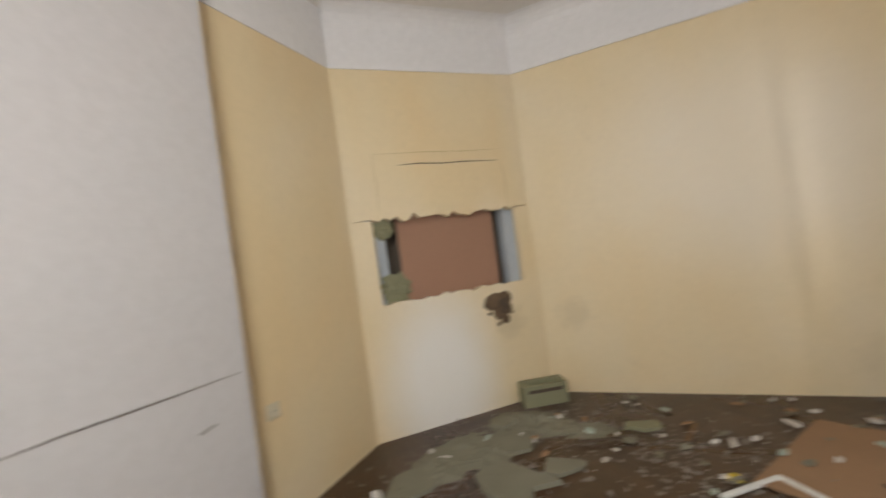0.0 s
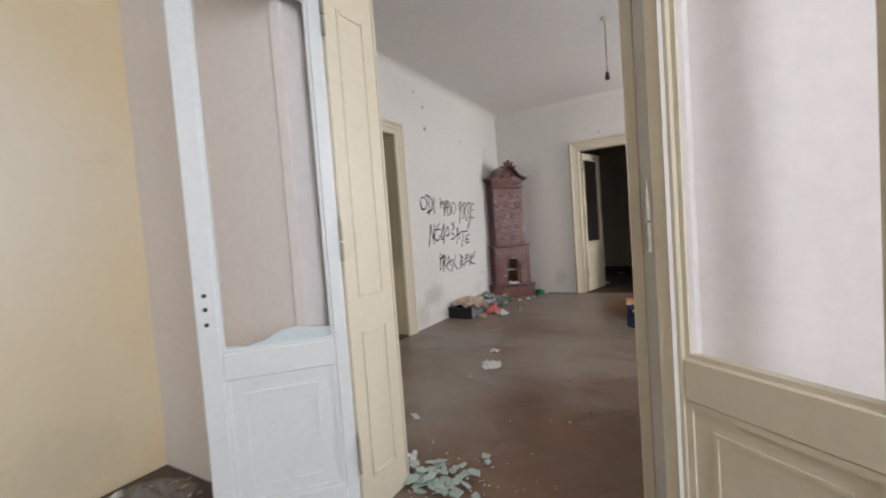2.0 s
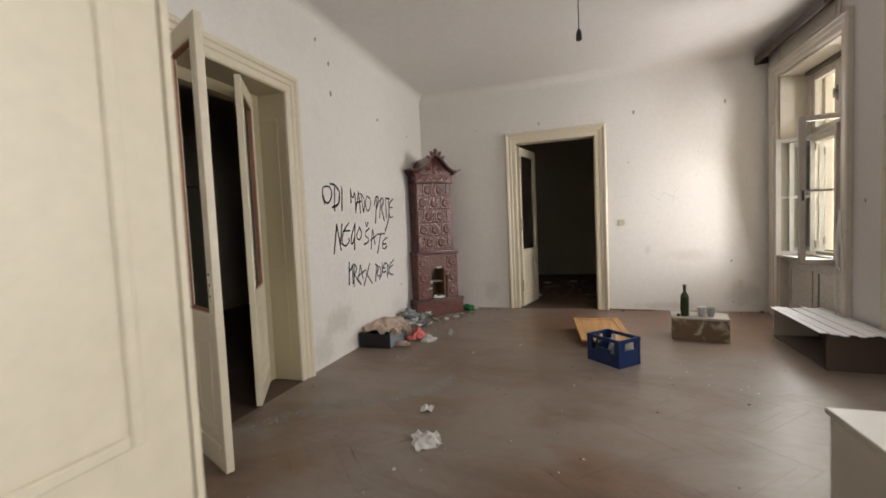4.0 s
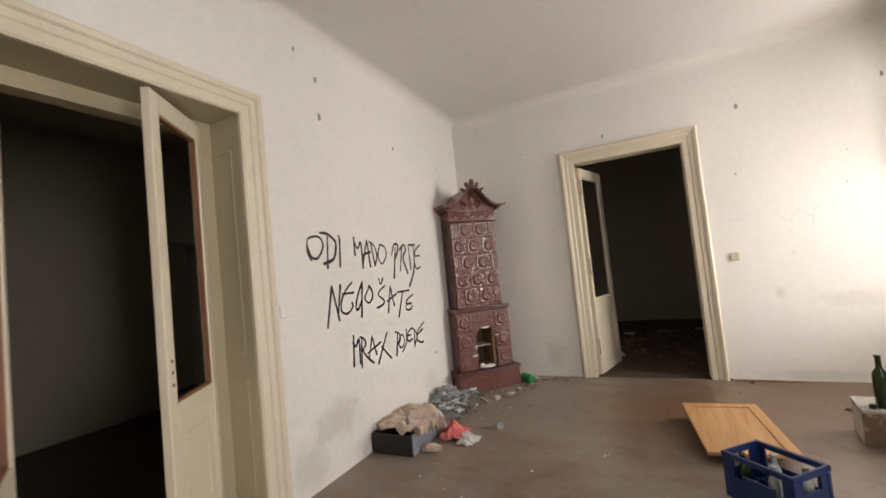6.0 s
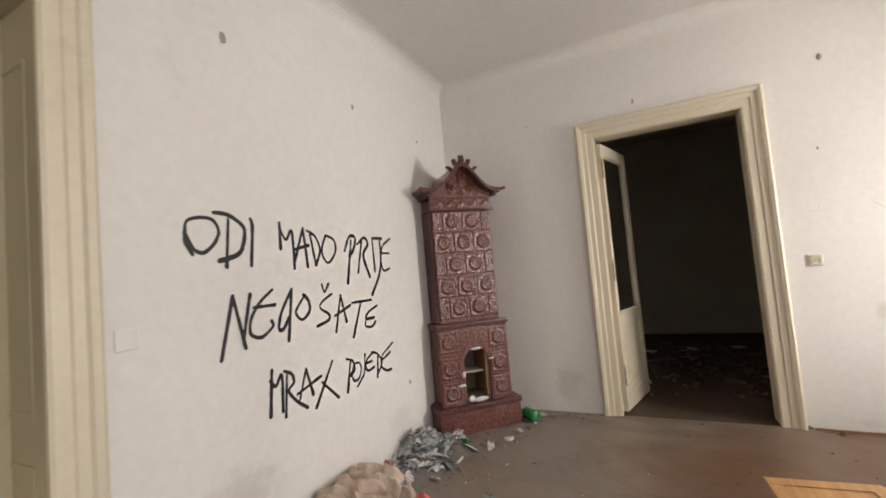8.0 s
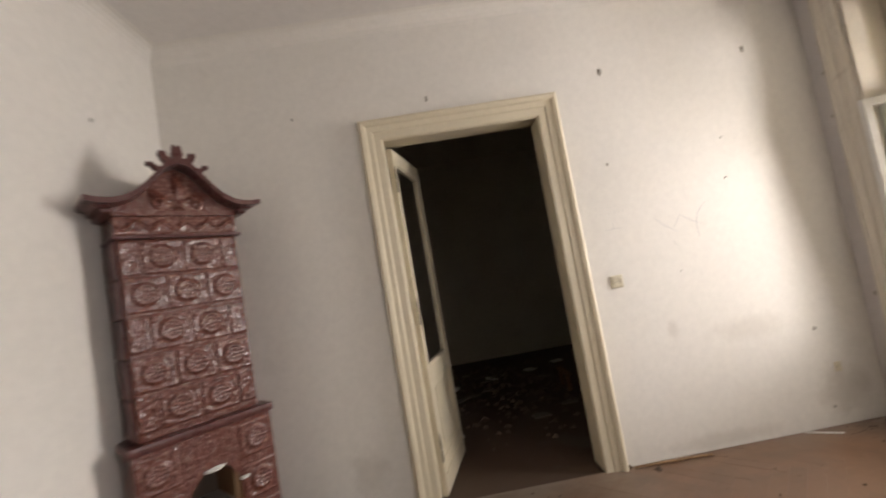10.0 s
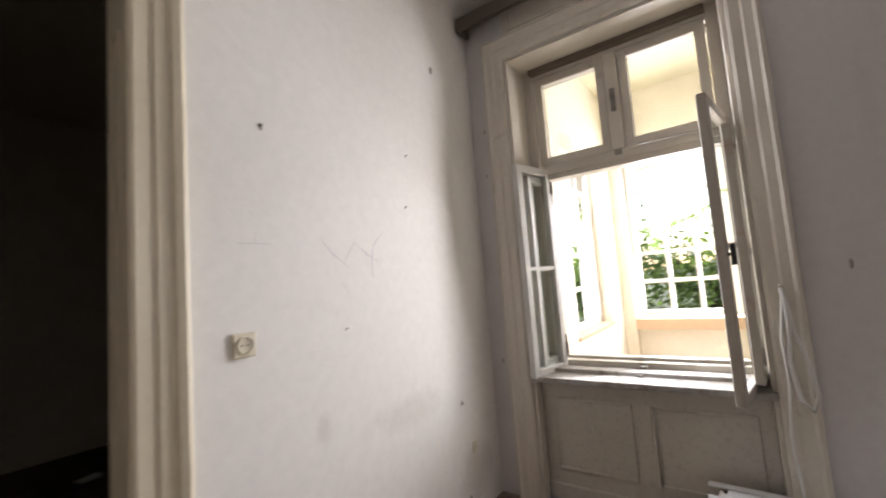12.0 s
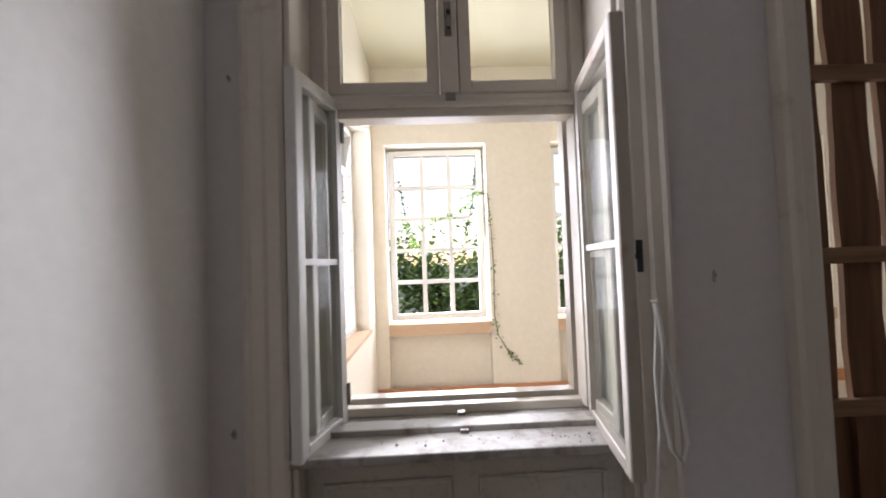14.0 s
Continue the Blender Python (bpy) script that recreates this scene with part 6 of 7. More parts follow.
for k in range(9):
    r = random.Random(60 + k)
    ob = tagged(part("plaster_chunk", chunk_bm(60 + k, r.uniform(0.02, 0.045)), M["rubble"] if k % 2 else M["chalk"]), "broken plaster lump beside the stove", "plaster lump", "lumps by the stove")
    ob.matrix_world = Matrix.Translation((6.55 + 0.09 * k, 2.78 - 0.03 * k + r.uniform(-0.05, 0.03), 0.0)) @ Matrix.Rotation(k, 4, "Z")


def crumpled_sheet(name, x, y, w, d, seed, mat, label, lift=0.03, a=0.0, cells=10):
    bm = bmesh.new()
    bmesh.ops.create_grid(bm, x_segments=cells, y_segments=cells, size=0.5)
    for v in bm.verts:
        p = v.co.copy()
        h = noise.noise(p * 3.4 + Vector((seed, 0, 0))) + 0.6 * noise.noise(p * 8 + Vector((0, seed, 0)))
        v.co = Vector((p.x * w * (1 + 0.25 * noise.noise(p * 5 + Vector((seed, seed, 0)))), p.y * d * (1 + 0.25 * noise.noise(p * 5 - Vector((seed, 0, 0)))), max(0.003, lift * (0.4 + h))))
    bmesh.ops.solidify(bm, geom=bm.faces[:], thickness=0.0015)
    ob = tagged(part(name, bm, mat), label, "paper")
    ob.matrix_world = Matrix.Translation((x, y, 0.002)) @ Matrix.Rotation(a, 4, "Z")
    return ob


crumpled_sheet("paper_scrap", 6.60, 2.79, 0.07, 0.05, 11, M["paper"], "white paper at the foot of the stove", 0.03, 0.4)
crumpled_sheet("paper_scrap", 3.72, 2.03, 0.17, 0.15, 3, M["paper"], "crumpled white paper on the parquet", 0.035, 0.5)
crumpled_sheet("paper_scrap", 4.10, 2.16, 0.09, 0.08, 5, M["paper"], "small white paper scrap on the parquet", 0.02, 0.2)
crumpled_sheet("paper_scrap", 2.68, 2.11, 0.09, 0.035, 6, M["paper"], "narrow white paper scrap on the parquet", 0.01, 0.9)
crumpled_sheet("paper_scrap", 2.25, 1.86, 0.07, 0.06, 7, M["white_plastic"], "white plastic scrap at the doorway", 0.04, 0.2)
for (xa, ya), (xb, yb), r, mat, lab in (((7.385, 0.76), (7.36, 0.28), 0.008, M["batten"], "thin pale lath on the floor along the wall"), ((7.40, -0.36), (7.31, -0.52), 0.006, M["paper"], "short white stick on the floor")):
    bm = bmesh.new()
    cyl(bm, (xa, ya, r + 0.001), (xb, yb, r + 0.001), r, r, 6)
    tagged(part("lath", bm, mat), lab, "lath")


def drawer_and_slats():
    m = Matrix.Translation((5.30, -0.88, 0.0)) @ Matrix.Rotation(radians(-3), 4, "Z")
    root = thing("drawer", m, "dark drawer lying on the floor below the window", "drawer")
    w, d, h, t = 0.98, 0.36, 0.27, 0.016
    for nm, r, mat in (("side", (0, w, 0, t, 0, h), M["dark_wood"]), ("end", (0, t, t, d, 0, h), M["dark_wood"]), ("end", (w - t, w, t, d, 0, h), M["cabinet_paint"]), ("bottom", (t, w - t, t, d, 0.002, t), M["dark_wood"])):
        part_box(root, nm, [r], mat)
    r = random.Random(8)
    for k in range(9):
        x0 = -0.02 + r.uniform(-0.05, 0.05)
        x1 = w + 0.0 + r.uniform(-0.06, 0.05)
        bm = boxes((x0, x1, 0.0, 0.044, 0.0, 0.009))
        soften(bm, 0.003)
        ob = tagged(part("white_lath", bm, M["white_plastic"]), "white blind slat lying on the drawer", "slat", "slats on the drawer")
        ob.matrix_world = m @ Matrix.Translation((0, -0.03 + 0.047 * k, h + 0.001 + 0.0035 * (k % 2))) @ Matrix.Rotation(r.uniform(-0.012, 0.012), 4, "Z") @ Matrix.Rotation(radians(r.uniform(-2, 2)), 4, "X")


drawer_and_slats()


def low_cabinet():
    m = Matrix.Translation((2.32, 0.03, 0.0))
    root = thing("low_cabinet", m, "low dull white cabinet beside the doorway", "cabinet")
    w, d, h = 0.86, 0.46, 0.57
    part_box(root, "body", [(0.0, w, 0.0, d - 0.02, 0.05, h - 0.02)], M["cabinet_paint"])
    part_box(root, "top", [(-0.01, w + 0.01, -0.005, d + 0.005, h - 0.02, h)], M["cabinet_paint"])
    part_box(root, "plinth", [(0.02, w - 0.02, 0.02, d - 0.05, 0.0, 0.05)], M["dark_wood"])
    for x0, x1, kx in ((0.004, w / 2 - 0.002, w / 2 - 0.05), (w / 2 + 0.002, w - 0.004, w / 2 + 0.05)):
        dr = part_box(root, "door", [(x0, x1, d - 0.0195, d - 0.002, 0.055, h - 0.024)], M["cabinet_paint"])
        bm = bmesh.new()
        cyl(bm, (kx, d - 0.002, 0.40), (kx, d + 0.02, 0.40), 0.006, 0.011, 10)
        part("knob", bm, M["hinge"], dr)


low_cabinet()


def bulb_holder():
    root = thing("pendant_lamp", Matrix.Translation((4.90, 1.15, CEIL)), "bare lamp holder hanging on a thin cord", "lamp")
    bm = bmesh.new()
    tube(bm, [(0.0, 0, 0), (0.006, 0, -0.2), (-0.004, 0, -0.4), (0, 0, -0.50)], 0.0035)
    part("cord", bm, M["black"], root)
    bm = bmesh.new()
    lathe(bm, [(0.006, -0.50), (0.014, -0.512), (0.020, -0.53), (0.021, -0.575), (0.017, -0.58)], 14)
    part("lamp_holder", bm, M["black"], root)
    bm = bmesh.new()
    lathe(bm, [(0.035, -0.001), (0.030, -0.022), (0.008, -0.03)], 14)
    part("ceiling_rose", bm, M["ivory"], root)


bulb_holder()


def wall_plate(m, label, socket=True, mat=None):
    """Square switch or socket plate; local -y faces the room."""
    root = thing("wall_socket" if socket else "switch_plate", m, label, "socket" if socket else "switch")
    part_box(root, "plate", [(-0.04, 0.04, -0.012, 0.0, -0.04, 0.04)], mat or M["ivory"], bevel=0.005)
    if socket:
        bm = bmesh.new()
        lathe(bm, [(0.030, 0.0), (0.030, 0.016), (0.026, 0.018), (0.024, 0.013), (0.001, 0.012)], 20, Matrix.Rotation(radians(90), 4, "X"))
        part("ring", bm, M["ivory"], root)
        for x in (-0.0095, 0.0095):
            bm = bmesh.new()
            cyl(bm, (x, -0.0121, 0), (x, -0.0135, 0), 0.003, n=8)
            part("pin_hole", bm, M["black"], root)
    return root


EAST = Matrix.Rotation(radians(-90), 4, "Z")    # turns -y to face -x
wall_plate(Matrix.Translation((R2_X1, 0.63, 1.135)) @ EAST, "ivory socket on the white wall beside the doorway")
wall_plate(Matrix.Translation((R2_X1, -0.68, 0.36)) @ EAST, "small grimy socket low on the wall by the corner").scale = (0.55, 0.6, 0.75)
wall_plate(Matrix.Translation((4.60, R2_N, 1.13)), "white painted switch plate beside the door frame", False, M["plaster"])
wall_plate(Matrix.Translation((R1_X0, 1.24, 0.57)) @ Matrix.Rotation(radians(90), 4, "Z"), "worn ivory socket on the yellow wall")


def wall_hook(x, y, z, nx, ny, seed, size=1.0):
    """A picture nail in a small knocked-out plug."""
    r = random.Random(seed)
    root = thing("picture_nail", Matrix.Translation((x, y, z)), "old picture nail in chipped plaster", "nail", "picture nails")
    side = Vector((-ny, nx, 0))
    out = Vector((nx, ny, 0))
    bm = bmesh.new()
    n = 8
    ring = [bm.verts.new(side * math.cos(2 * math.pi * k / n) * 0.012 * size * r.uniform(0.6, 1.3) + Vector((0, 0, math.sin(2 * math.pi * k / n) * 0.022 * size * r.uniform(0.7, 1.3))) + out * 0.0015) for k in range(n)]
    mid = bm.verts.new(out * 0.010 * size)
    for k in range(n):
        bm.faces.new((ring[k], ring[(k + 1) % n], mid))
    part("plug", bm, M["box_top"], root, "chipped grey wall plug")
    bm = bmesh.new()
    cyl(bm, Vector((0, 0, 0)), out * 0.014 + Vector((0, 0, 0.004)), 0.0025, n=6)
    part("nail", bm, M["iron"], root)


for k, (y, z, s) in enumerate(((0.466, 2.514, 1.2), (-0.53, 2.52, 1.2), (0.54, 1.892, 0.6), (1.63, 2.45 + 0.06, 1.0), (2.5, 2.5, 0.5), (-0.585, 0.62, 0.7), (-0.60, 0.12, 0.6), (-0.25, 1.95, 0.4), (-0.22, 1.68, 0.4), (0.20, 1.13, 0.3))):
    wall_hook(R2_X1, y, z, -1, 0, k, s)
for k, (x, z, s) in enumerate(((5.05, 2.45, 1.3), (6.0, 2.43, 1.0), (5.04, 2.72, 1.1), (6.87, 2.41, 0.7), (4.85, 2.86, 0.9), (6.45, 0.48, 0.8))):
    wall_hook(x, R2_N, z, 0, -1, 20 + k, s)
for k, (x, z, s) in enumerate(((7.34, 0.79, 0.8), (7.33, 2.24, 0.7), (7.34, 1.95, 0.6), (5.73, 1.24, 0.9))):
    wall_hook(x, R2_S, z, 0, 1, 40 + k, s)


def scratch(name, pts, width, mat, label, to_world):
    """A thin drawn or scored line on a wall."""
    bm = bmesh.new()
    P = [Vector(p) for p in pts]
    va, vb = [], []
    for i, p in enumerate(P):
        d = (P[min(i + 1, len(P) - 1)] - P[max(i - 1, 0)]).normalized()
        nrm = Vector((-d.y, d.x)) * width * (0.5 if 0 < i < len(P) - 1 else 0.2)
        va.append(bm.verts.new(to_world(*(p + nrm))))
        vb.append(bm.verts.new(to_world(*(p - nrm))))
    for i in range(len(P) - 1):
        bm.faces.new((va[i], va[i + 1], vb[i + 1], vb[i]))
    return tagged(part(name, bm, mat), label, "mark", kind="structure")


def on_east(y, z):
    return (R2_X1 - 0.002, y, z)


for pts in ([(0.31, 1.50), (0.25, 1.44), (0.17, 1.385)], [(0.19, 1.41), (0.13, 1.49), (0.06, 1.44), (0.0, 1.41)], [(-0.05, 1.55), (0.02, 1.48), (0.035, 1.40), (0.03, 1.33)], [(0.64, 1.468), (0.52, 1.470)], [(0.575, 1.51), (0.580, 1.468)], [(0.21, 1.33), (0.18, 1.28)], *[[(y_ + 0.010, z_ + 0.008), (y_, z_ - 0.008), (y_ - 0.008, z_ + 0.006)] for y_, z_ in [(0.70 - 0.031 * q, 1.617) for q in range(6)] + [(0.68 - 0.031 * q, 1.575) for q in range(7)]]):
    scratch("pencil_mark", pts, 0.005 if pts[0][1] < 1.56 else 0.0016, M["pencil"], "faint pencil scribble on the white wall", on_east)
scratch("wall_scratch", [(0.1, 0.845), (0.4, 0.85), (0.66, 0.843), (1.02, 0.84)], 0.006, M["iron"], "long scored scratch in the white plaster", lambda y, z: (-1.698, y, z))
scratch("wall_scratch", [(0.80, 0.66), (0.87, 0.672)], 0.02, M["iron"], "short dark scuff in the white plaster", lambda y, z: (-1.698, y, z))
scratch("wall_crack", [(0.40, 1.90), (0.55, 1.908), (0.75, 1.900), (0.92, 1.905), (1.22, 1.90)], 0.008, M["soot"], "straight dark crack in the yellow plaster", lambda s, z: tuple(ch_m @ Vector((s, -0.002, z))))
for pts in ([(0.22, 1.985), (0.6, 1.99), (0.95, 1.985), (1.23, 1.99)], [(0.215, 1.985), (0.225, 1.75), (0.215, 1.53)], [(1.245, 1.90), (1.26, 1.72), (1.255, 1.53)]):
    scratch("wall_crack", pts, 0.004, M["joint"], "hairline edge of a plastered-over hatch", lambda s, z: tuple(ch_m @ Vector((s, -0.002, z))))
bm = bmesh.new()
for k, (hs_, hz_, hr_) in enumerate(((1.07, 0.79, 0.075), (1.03, 0.82, 0.05), (1.12, 0.82, 0.05), (1.12, 0.74, 0.045), (1.05, 0.71, 0.045), (0.99, 0.80, 0.055), (1.10, 0.66, 0.035), (0.97, 0.72, 0.014), (1.04, 0.63, 0.016), (1.16, 0.70, 0.012))):
    rumpled(bm, (hs_, -0.001 - 0.0006 * k, hz_), (hr_, 0.007, hr_), 6.0 + k, 0.30, 4.0, 3)
part_hole = tagged(part("broken_flue_hole", bm, M["broken_brick"], smooth=True), "knocked-out sooty hole in the yellow plaster", "hole", kind="structure")
bm = bmesh.new()
for k, (hs_, hz_, hr_) in enumerate(((1.09, 0.79, 0.032), (1.11, 0.755, 0.028), (1.075, 0.72, 0.020), (1.12, 0.81, 0.018))):
    rumpled(bm, (hs_, -0.0075 - 0.0006 * k, hz_), (hr_, 0.003, hr_), 16.0 + k, 0.35, 4.0, 3)
part("flue_core", bm, M["soot"], part_hole, "black sooty core of the hole")
part_hole.matrix_world = ch_m
for k, (sx, z, rx, rz) in enumerate(((OP0 + 0.08, OP_Z1 - 0.06, 0.07, 0.07), (OP0 + 0.12, OP_Z0 + 0.09, 0.10, 0.10))):
    bm = bmesh.new()
    rumpled(bm, (sx, 0.07, z), (rx, 0.03, rz), 3.0 + k, 0.5, 2.8, 3)
    ob = tagged(part("loose_infill", bm, M["moss"]), "greenish insulation stuck in the opening", "infill")
    ob.matrix_world = ch_m


# ---------------------------------------------------------------- rubbish in the yellow room
M["card"] = surface("brown_cardboard", (0.30, 0.18, 0.10), (0.35, 0.215, 0.125), (0.28, 0.15, 0.08), 0.9, 2, 40, 0.3, 5, 0.1)
M["slab_grey"] = surface("grey_plaster_slab", (0.250, 0.240, 0.180), (0.180, 0.170, 0.122), (0.085, 0.075, 0.05), 0.95, 5, 40, 0.7, 9, 0.7)
M["yellow_plastic"] = surface("yellow_plastic", (0.80, 0.60, 0.04), (0.75, 0.55, 0.04), (0.5, 0.4, 0.1), 0.4, 6, 40, 0.2, 9, 0.05)
M["tile_glass"] = surface("pale_green_glass", (0.36, 0.44, 0.38), (0.44, 0.50, 0.44), (0.25, 0.28, 0.24), 0.2, 6, 40, 0.3, 9, 0.05)


def slab_piece(name, x, y, w, d, h, a, mat, label, category, seed, tilt=(0, 0), z=0.0, n=9):
    """A broken flat piece with an irregular outline."""
    r = random.Random(seed)
    bm = bmesh.new()
    pts = []
    for k in range(n):
        t = 2 * math.pi * k / n
        q = r.uniform(0.62, 1.12)
        t += r.uniform(-0.28, 0.28)
        c, s_ = math.cos(t), math.sin(t)
        lim = min(1 / max(abs(c), 1e-6), 1 / max(abs(s_), 1e-6))
        pts.append((c * lim * w / 2 * q, s_ * lim * d / 2 * q))
    lo = [bm.verts.new((x_, y_, 0)) for x_, y_ in pts]
    hi = [bm.verts.new((x_ * 0.97, y_ * 0.97, h)) for x_, y_ in pts]
    bm.faces.new(lo[::-1])
    bm.faces.new(hi)
    for k in range(n):
        bm.faces.new((lo[k], lo[(k + 1) % n], hi[(k + 1) % n], hi[k]))
    ob = tagged(part(name, bm, mat), label, category)
    ob.matrix_world = Matrix.Translation((x, y, z)) @ Matrix.Rotation(a, 4, "Z") @ Matrix.Rotation(radians(tilt[0]), 4, "X") @ Matrix.Rotation(radians(tilt[1]), 4, "Y")
    return ob


for k, (x, y, w, d, a) in enumerate(((-1.20, 2.00, 0.42, 0.30, 0.6), (-0.92, 2.22, 0.40, 0.34, 0.2), (-0.80, 1.78, 0.42, 0.32, -0.3), (-1.32, 1.68, 0.36, 0.30, 1.0), (-0.55, 1.98, 0.24, 0.2, 0.5), (-1.02, 2.48, 0.22, 0.20, 0.9))):
    slab_piece("plaster_slab", x, y, w, d, 0.016 + 0.005 * (k % 3), a, M["slab_grey"], "broken grey plaster slab on the floor", "plaster slab", 70 + k)
# cardboard sheet, one corner bent up
bm = bmesh.new()
bmesh.ops.create_grid(bm, x_segments=8, y_segments=8, size=0.5)
for v in bm.verts:
    p = v.co.copy()
    v.co = Vector((p.x * 0.48, p.y * 0.86, 0.010 + 0.035 * max(0, p.x + p.y - 0.3) + 0.004 * noise.noise(p * 5)))
bmesh.ops.solidify(bm, geom=bm.faces[:], thickness=0.005)
card = tagged(part("cardboard_sheet", bm, M["card"]), "flattened brown cardboard on the dirty floor", "cardboard")
card.matrix_world = Matrix.Translation((0.72, 2.22, 0.004)) @ Matrix.Rotation(radians(-33), 4, "Z")
slab_piece("cardboard_piece", 0.98, 1.90, 0.34, 0.14, 0.006, -0.1, M["card"], "torn strip of brown cardboard", "cardboard", 91)
slab_piece("glass_shard", 1.20, 2.62, 0.20, 0.26, 0.005, 0.4, M["tile_glass"], "pale green glass shard leaning on rubble", "glass shard", 92, (28, 10), 0.04, 6)
slab_piece("glass_shard", 1.34, 2.46, 0.16, 0.12, 0.005, 1.2, M["tile_glass"], "pale green glass shard on the floor", "glass shard", 93, (6, 8), 0.02, 6)
slab_piece("plaster_slab", -0.15, 2.52, 0.24, 0.15, 0.02, 0.5, M["moss"], "mossy grey plaster piece on the floor", "plaster slab", 94)
# hollow block at the foot of the diagonal wall
root = thing("hollow_brick", Matrix.Translation((-0.83, 2.89, 0.0)) @ Matrix.Rotation(radians(30), 4, "Z") @ Matrix.Scale(1.2, 4), "grey hollow block lying against the wall", "brick")
part_box(root, "block_body", [(-0.14, 0.14, -0.07, -0.045, 0.0, 0.13), (-0.14, 0.14, 0.045, 0.07, 0.0, 0.13), (-0.14, 0.14, -0.045, 0.045, 0.0, 0.03), (-0.14, -0.11, -0.045, 0.045, 0.03, 0.13), (0.11, 0.14, -0.045, 0.045, 0.03, 0.13)], M["moss"], bevel=0)
part_box(root, "block_slot", [(-0.11, 0.11, -0.0745, -0.0705, 0.085, 0.105)], M["soot"], bevel=0)
# white ribbed vent panel
root = thing("ribbed_panel", Matrix.Translation((1.16, 2.13, 0.012)) @ Matrix.Rotation(radians(-25), 4, "Z"), "white ribbed plastic panel lying by the door", "panel")
part_box(root, "panel_sheet", [(-0.15, 0.15, -0.10, 0.10, 0, 0.006)], M["white_plastic"])
for k in range(7):
    part_box(root, "rib", [(-0.14 + 0.042 * k, -0.14 + 0.042 * k + 0.02, -0.09, 0.09, 0.006, 0.016)], M["white_plastic"])
# small white frame
root = thing("empty_picture", Matrix.Translation((0.34, 1.86, 0.005)) @ Matrix.Rotation(radians(38), 4, "Z"), "small empty white frame on the rubble", "frame")
for r_ in ((-0.17, 0.17, -0.12, -0.095), (-0.17, 0.17, 0.095, 0.12), (-0.17, -0.145, -0.095, 0.095), (0.145, 0.17, -0.095, 0.095)):
    part_box(root, "frame_bar", [(r_[0], r_[1], r_[2], r_[3], 0.0, 0.018)], M["white_paint"])
for k, (x, y) in enumerate(((1.24, 1.70), (0.66, 1.74), (0.22, 2.02))):
    slab_piece("yellow_scrap", x, y, 0.085, 0.07, 0.012, k * 0.8, M["yellow_plastic"], "small bright yellow plastic scrap", "scrap", 100 + k, (5, 3), 0.006, 5)
rag("white_bag", (1.42, 2.06, 0.03), (0.10, 0.06, 0.04), 5.0, M["white_plastic"], "crumpled white plastic bag by the door", "bag", 0.6, 3.2, 0.002, 3)
r1 = random.Random(44)
for k, (x, y, s) in enumerate(((0.05, 2.28, 0.05), (-0.05, 2.40, 0.03), (0.20, 2.36, 0.028), (0.45, 2.95, 0.032), (0.62, 2.98, 0.03), (0.72, 3.0, 0.028), (-0.20, 2.98, 0.04), (-0.18, 2.86, 0.025), (0.40, 2.42, 0.03), (0.12, 2.12, 0.035), (1.30, 2.93, 0.06), (1.42, 2.98, 0.05), (1.55, 2.85, 0.05), (0.80, 1.75, 0.045), (0.92, 1.66, 0.035), (1.02, 2.10, 0.03), (-1.45, 1.52, 0.05), (-1.05, 1.50, 0.06), (0.02, 1.75, 0.03), (-0.30, 2.2, 0.03))):
    ob = tagged(part("plaster_chunk", chunk_bm(200 + k, s * (0.8 if k % 2 else 1.0), 0.42 + 0.2 * (k % 3) / 2), M["chalk"] if k % 3 else M["slab_grey"]), "white plaster lump on the dirty floor", "plaster lump", "lumps in the yellow room")
    ob.matrix_world = Matrix.Translation((x, y, 0.0)) @ Matrix.Rotation(k * 1.3, 4, "Z")
crumbs("rubble_crumbs", 2400, [(-0.7, 2.6, 0.25, 0.22), (-1.1, 2.0, 0.25, 0.3), (0.1, 2.2, 0.4, 0.3), (1.3, 2.6, 0.18, 0.25), (0.8, 1.8, 0.4, 0.25), (1.35, 1.5, 0.25, 0.3)], M["rubble"], "grey rubble strewn over the parquet", 51, 0.003, 0.017)
crumbs("white_rubble", 380, [(-0.7, 2.6, 0.3, 0.25), (0.3, 2.1, 0.5, 0.4), (1.3, 2.3, 0.25, 0.4), (1.4, 1.5, 0.25, 0.25)], M["chalk"], "white plaster crumbs on the dirty floor", 52, 0.002, 0.007)


def mound(name, x0, x1, y0, y1, spots, mat, label, seed, nx=44, ny=34):
    """A low, rough drift of broken plaster."""
    bm = bmesh.new()
    bmesh.ops.create_grid(bm, x_segments=nx, y_segments=ny, size=0.5)
    for v in bm.verts:
        x, y = (x0 + x1) / 2 + v.co.x * (x1 - x0), (y0 + y1) / 2 + v.co.y * (y1 - y0)
        h = max(h_ * math.exp(-((x - cx) / sx) ** 2 - ((y - cy) / sy) ** 2) for cx, cy, sx, sy, h_ in spots)
        v.co = Vector((x, y, h * (1 + 0.9 * noise.noise(Vector((x * 16, y * 16, seed))) + 0.5 * noise.noise(Vector((x * 41, y * 41, seed)))) - 0.009))
    bmesh.ops.solidify(bm, geom=bm.faces[:], thickness=0.004)
    return tagged(part(name, bm, mat), label, "rubble", kind="stuff")


mound("rubble_drift", -1.45, -0.05, 1.65, 2.80, ((-0.85, 2.50, 0.22, 0.16, 0.05), (-1.10, 2.10, 0.22, 0.2, 0.035), (-0.55, 2.45, 0.25, 0.12, 0.025), (-1.25, 1.85, 0.15, 0.15, 0.04)), M["slab_grey"], "grey plaster rubble drifted along the wall", 3)
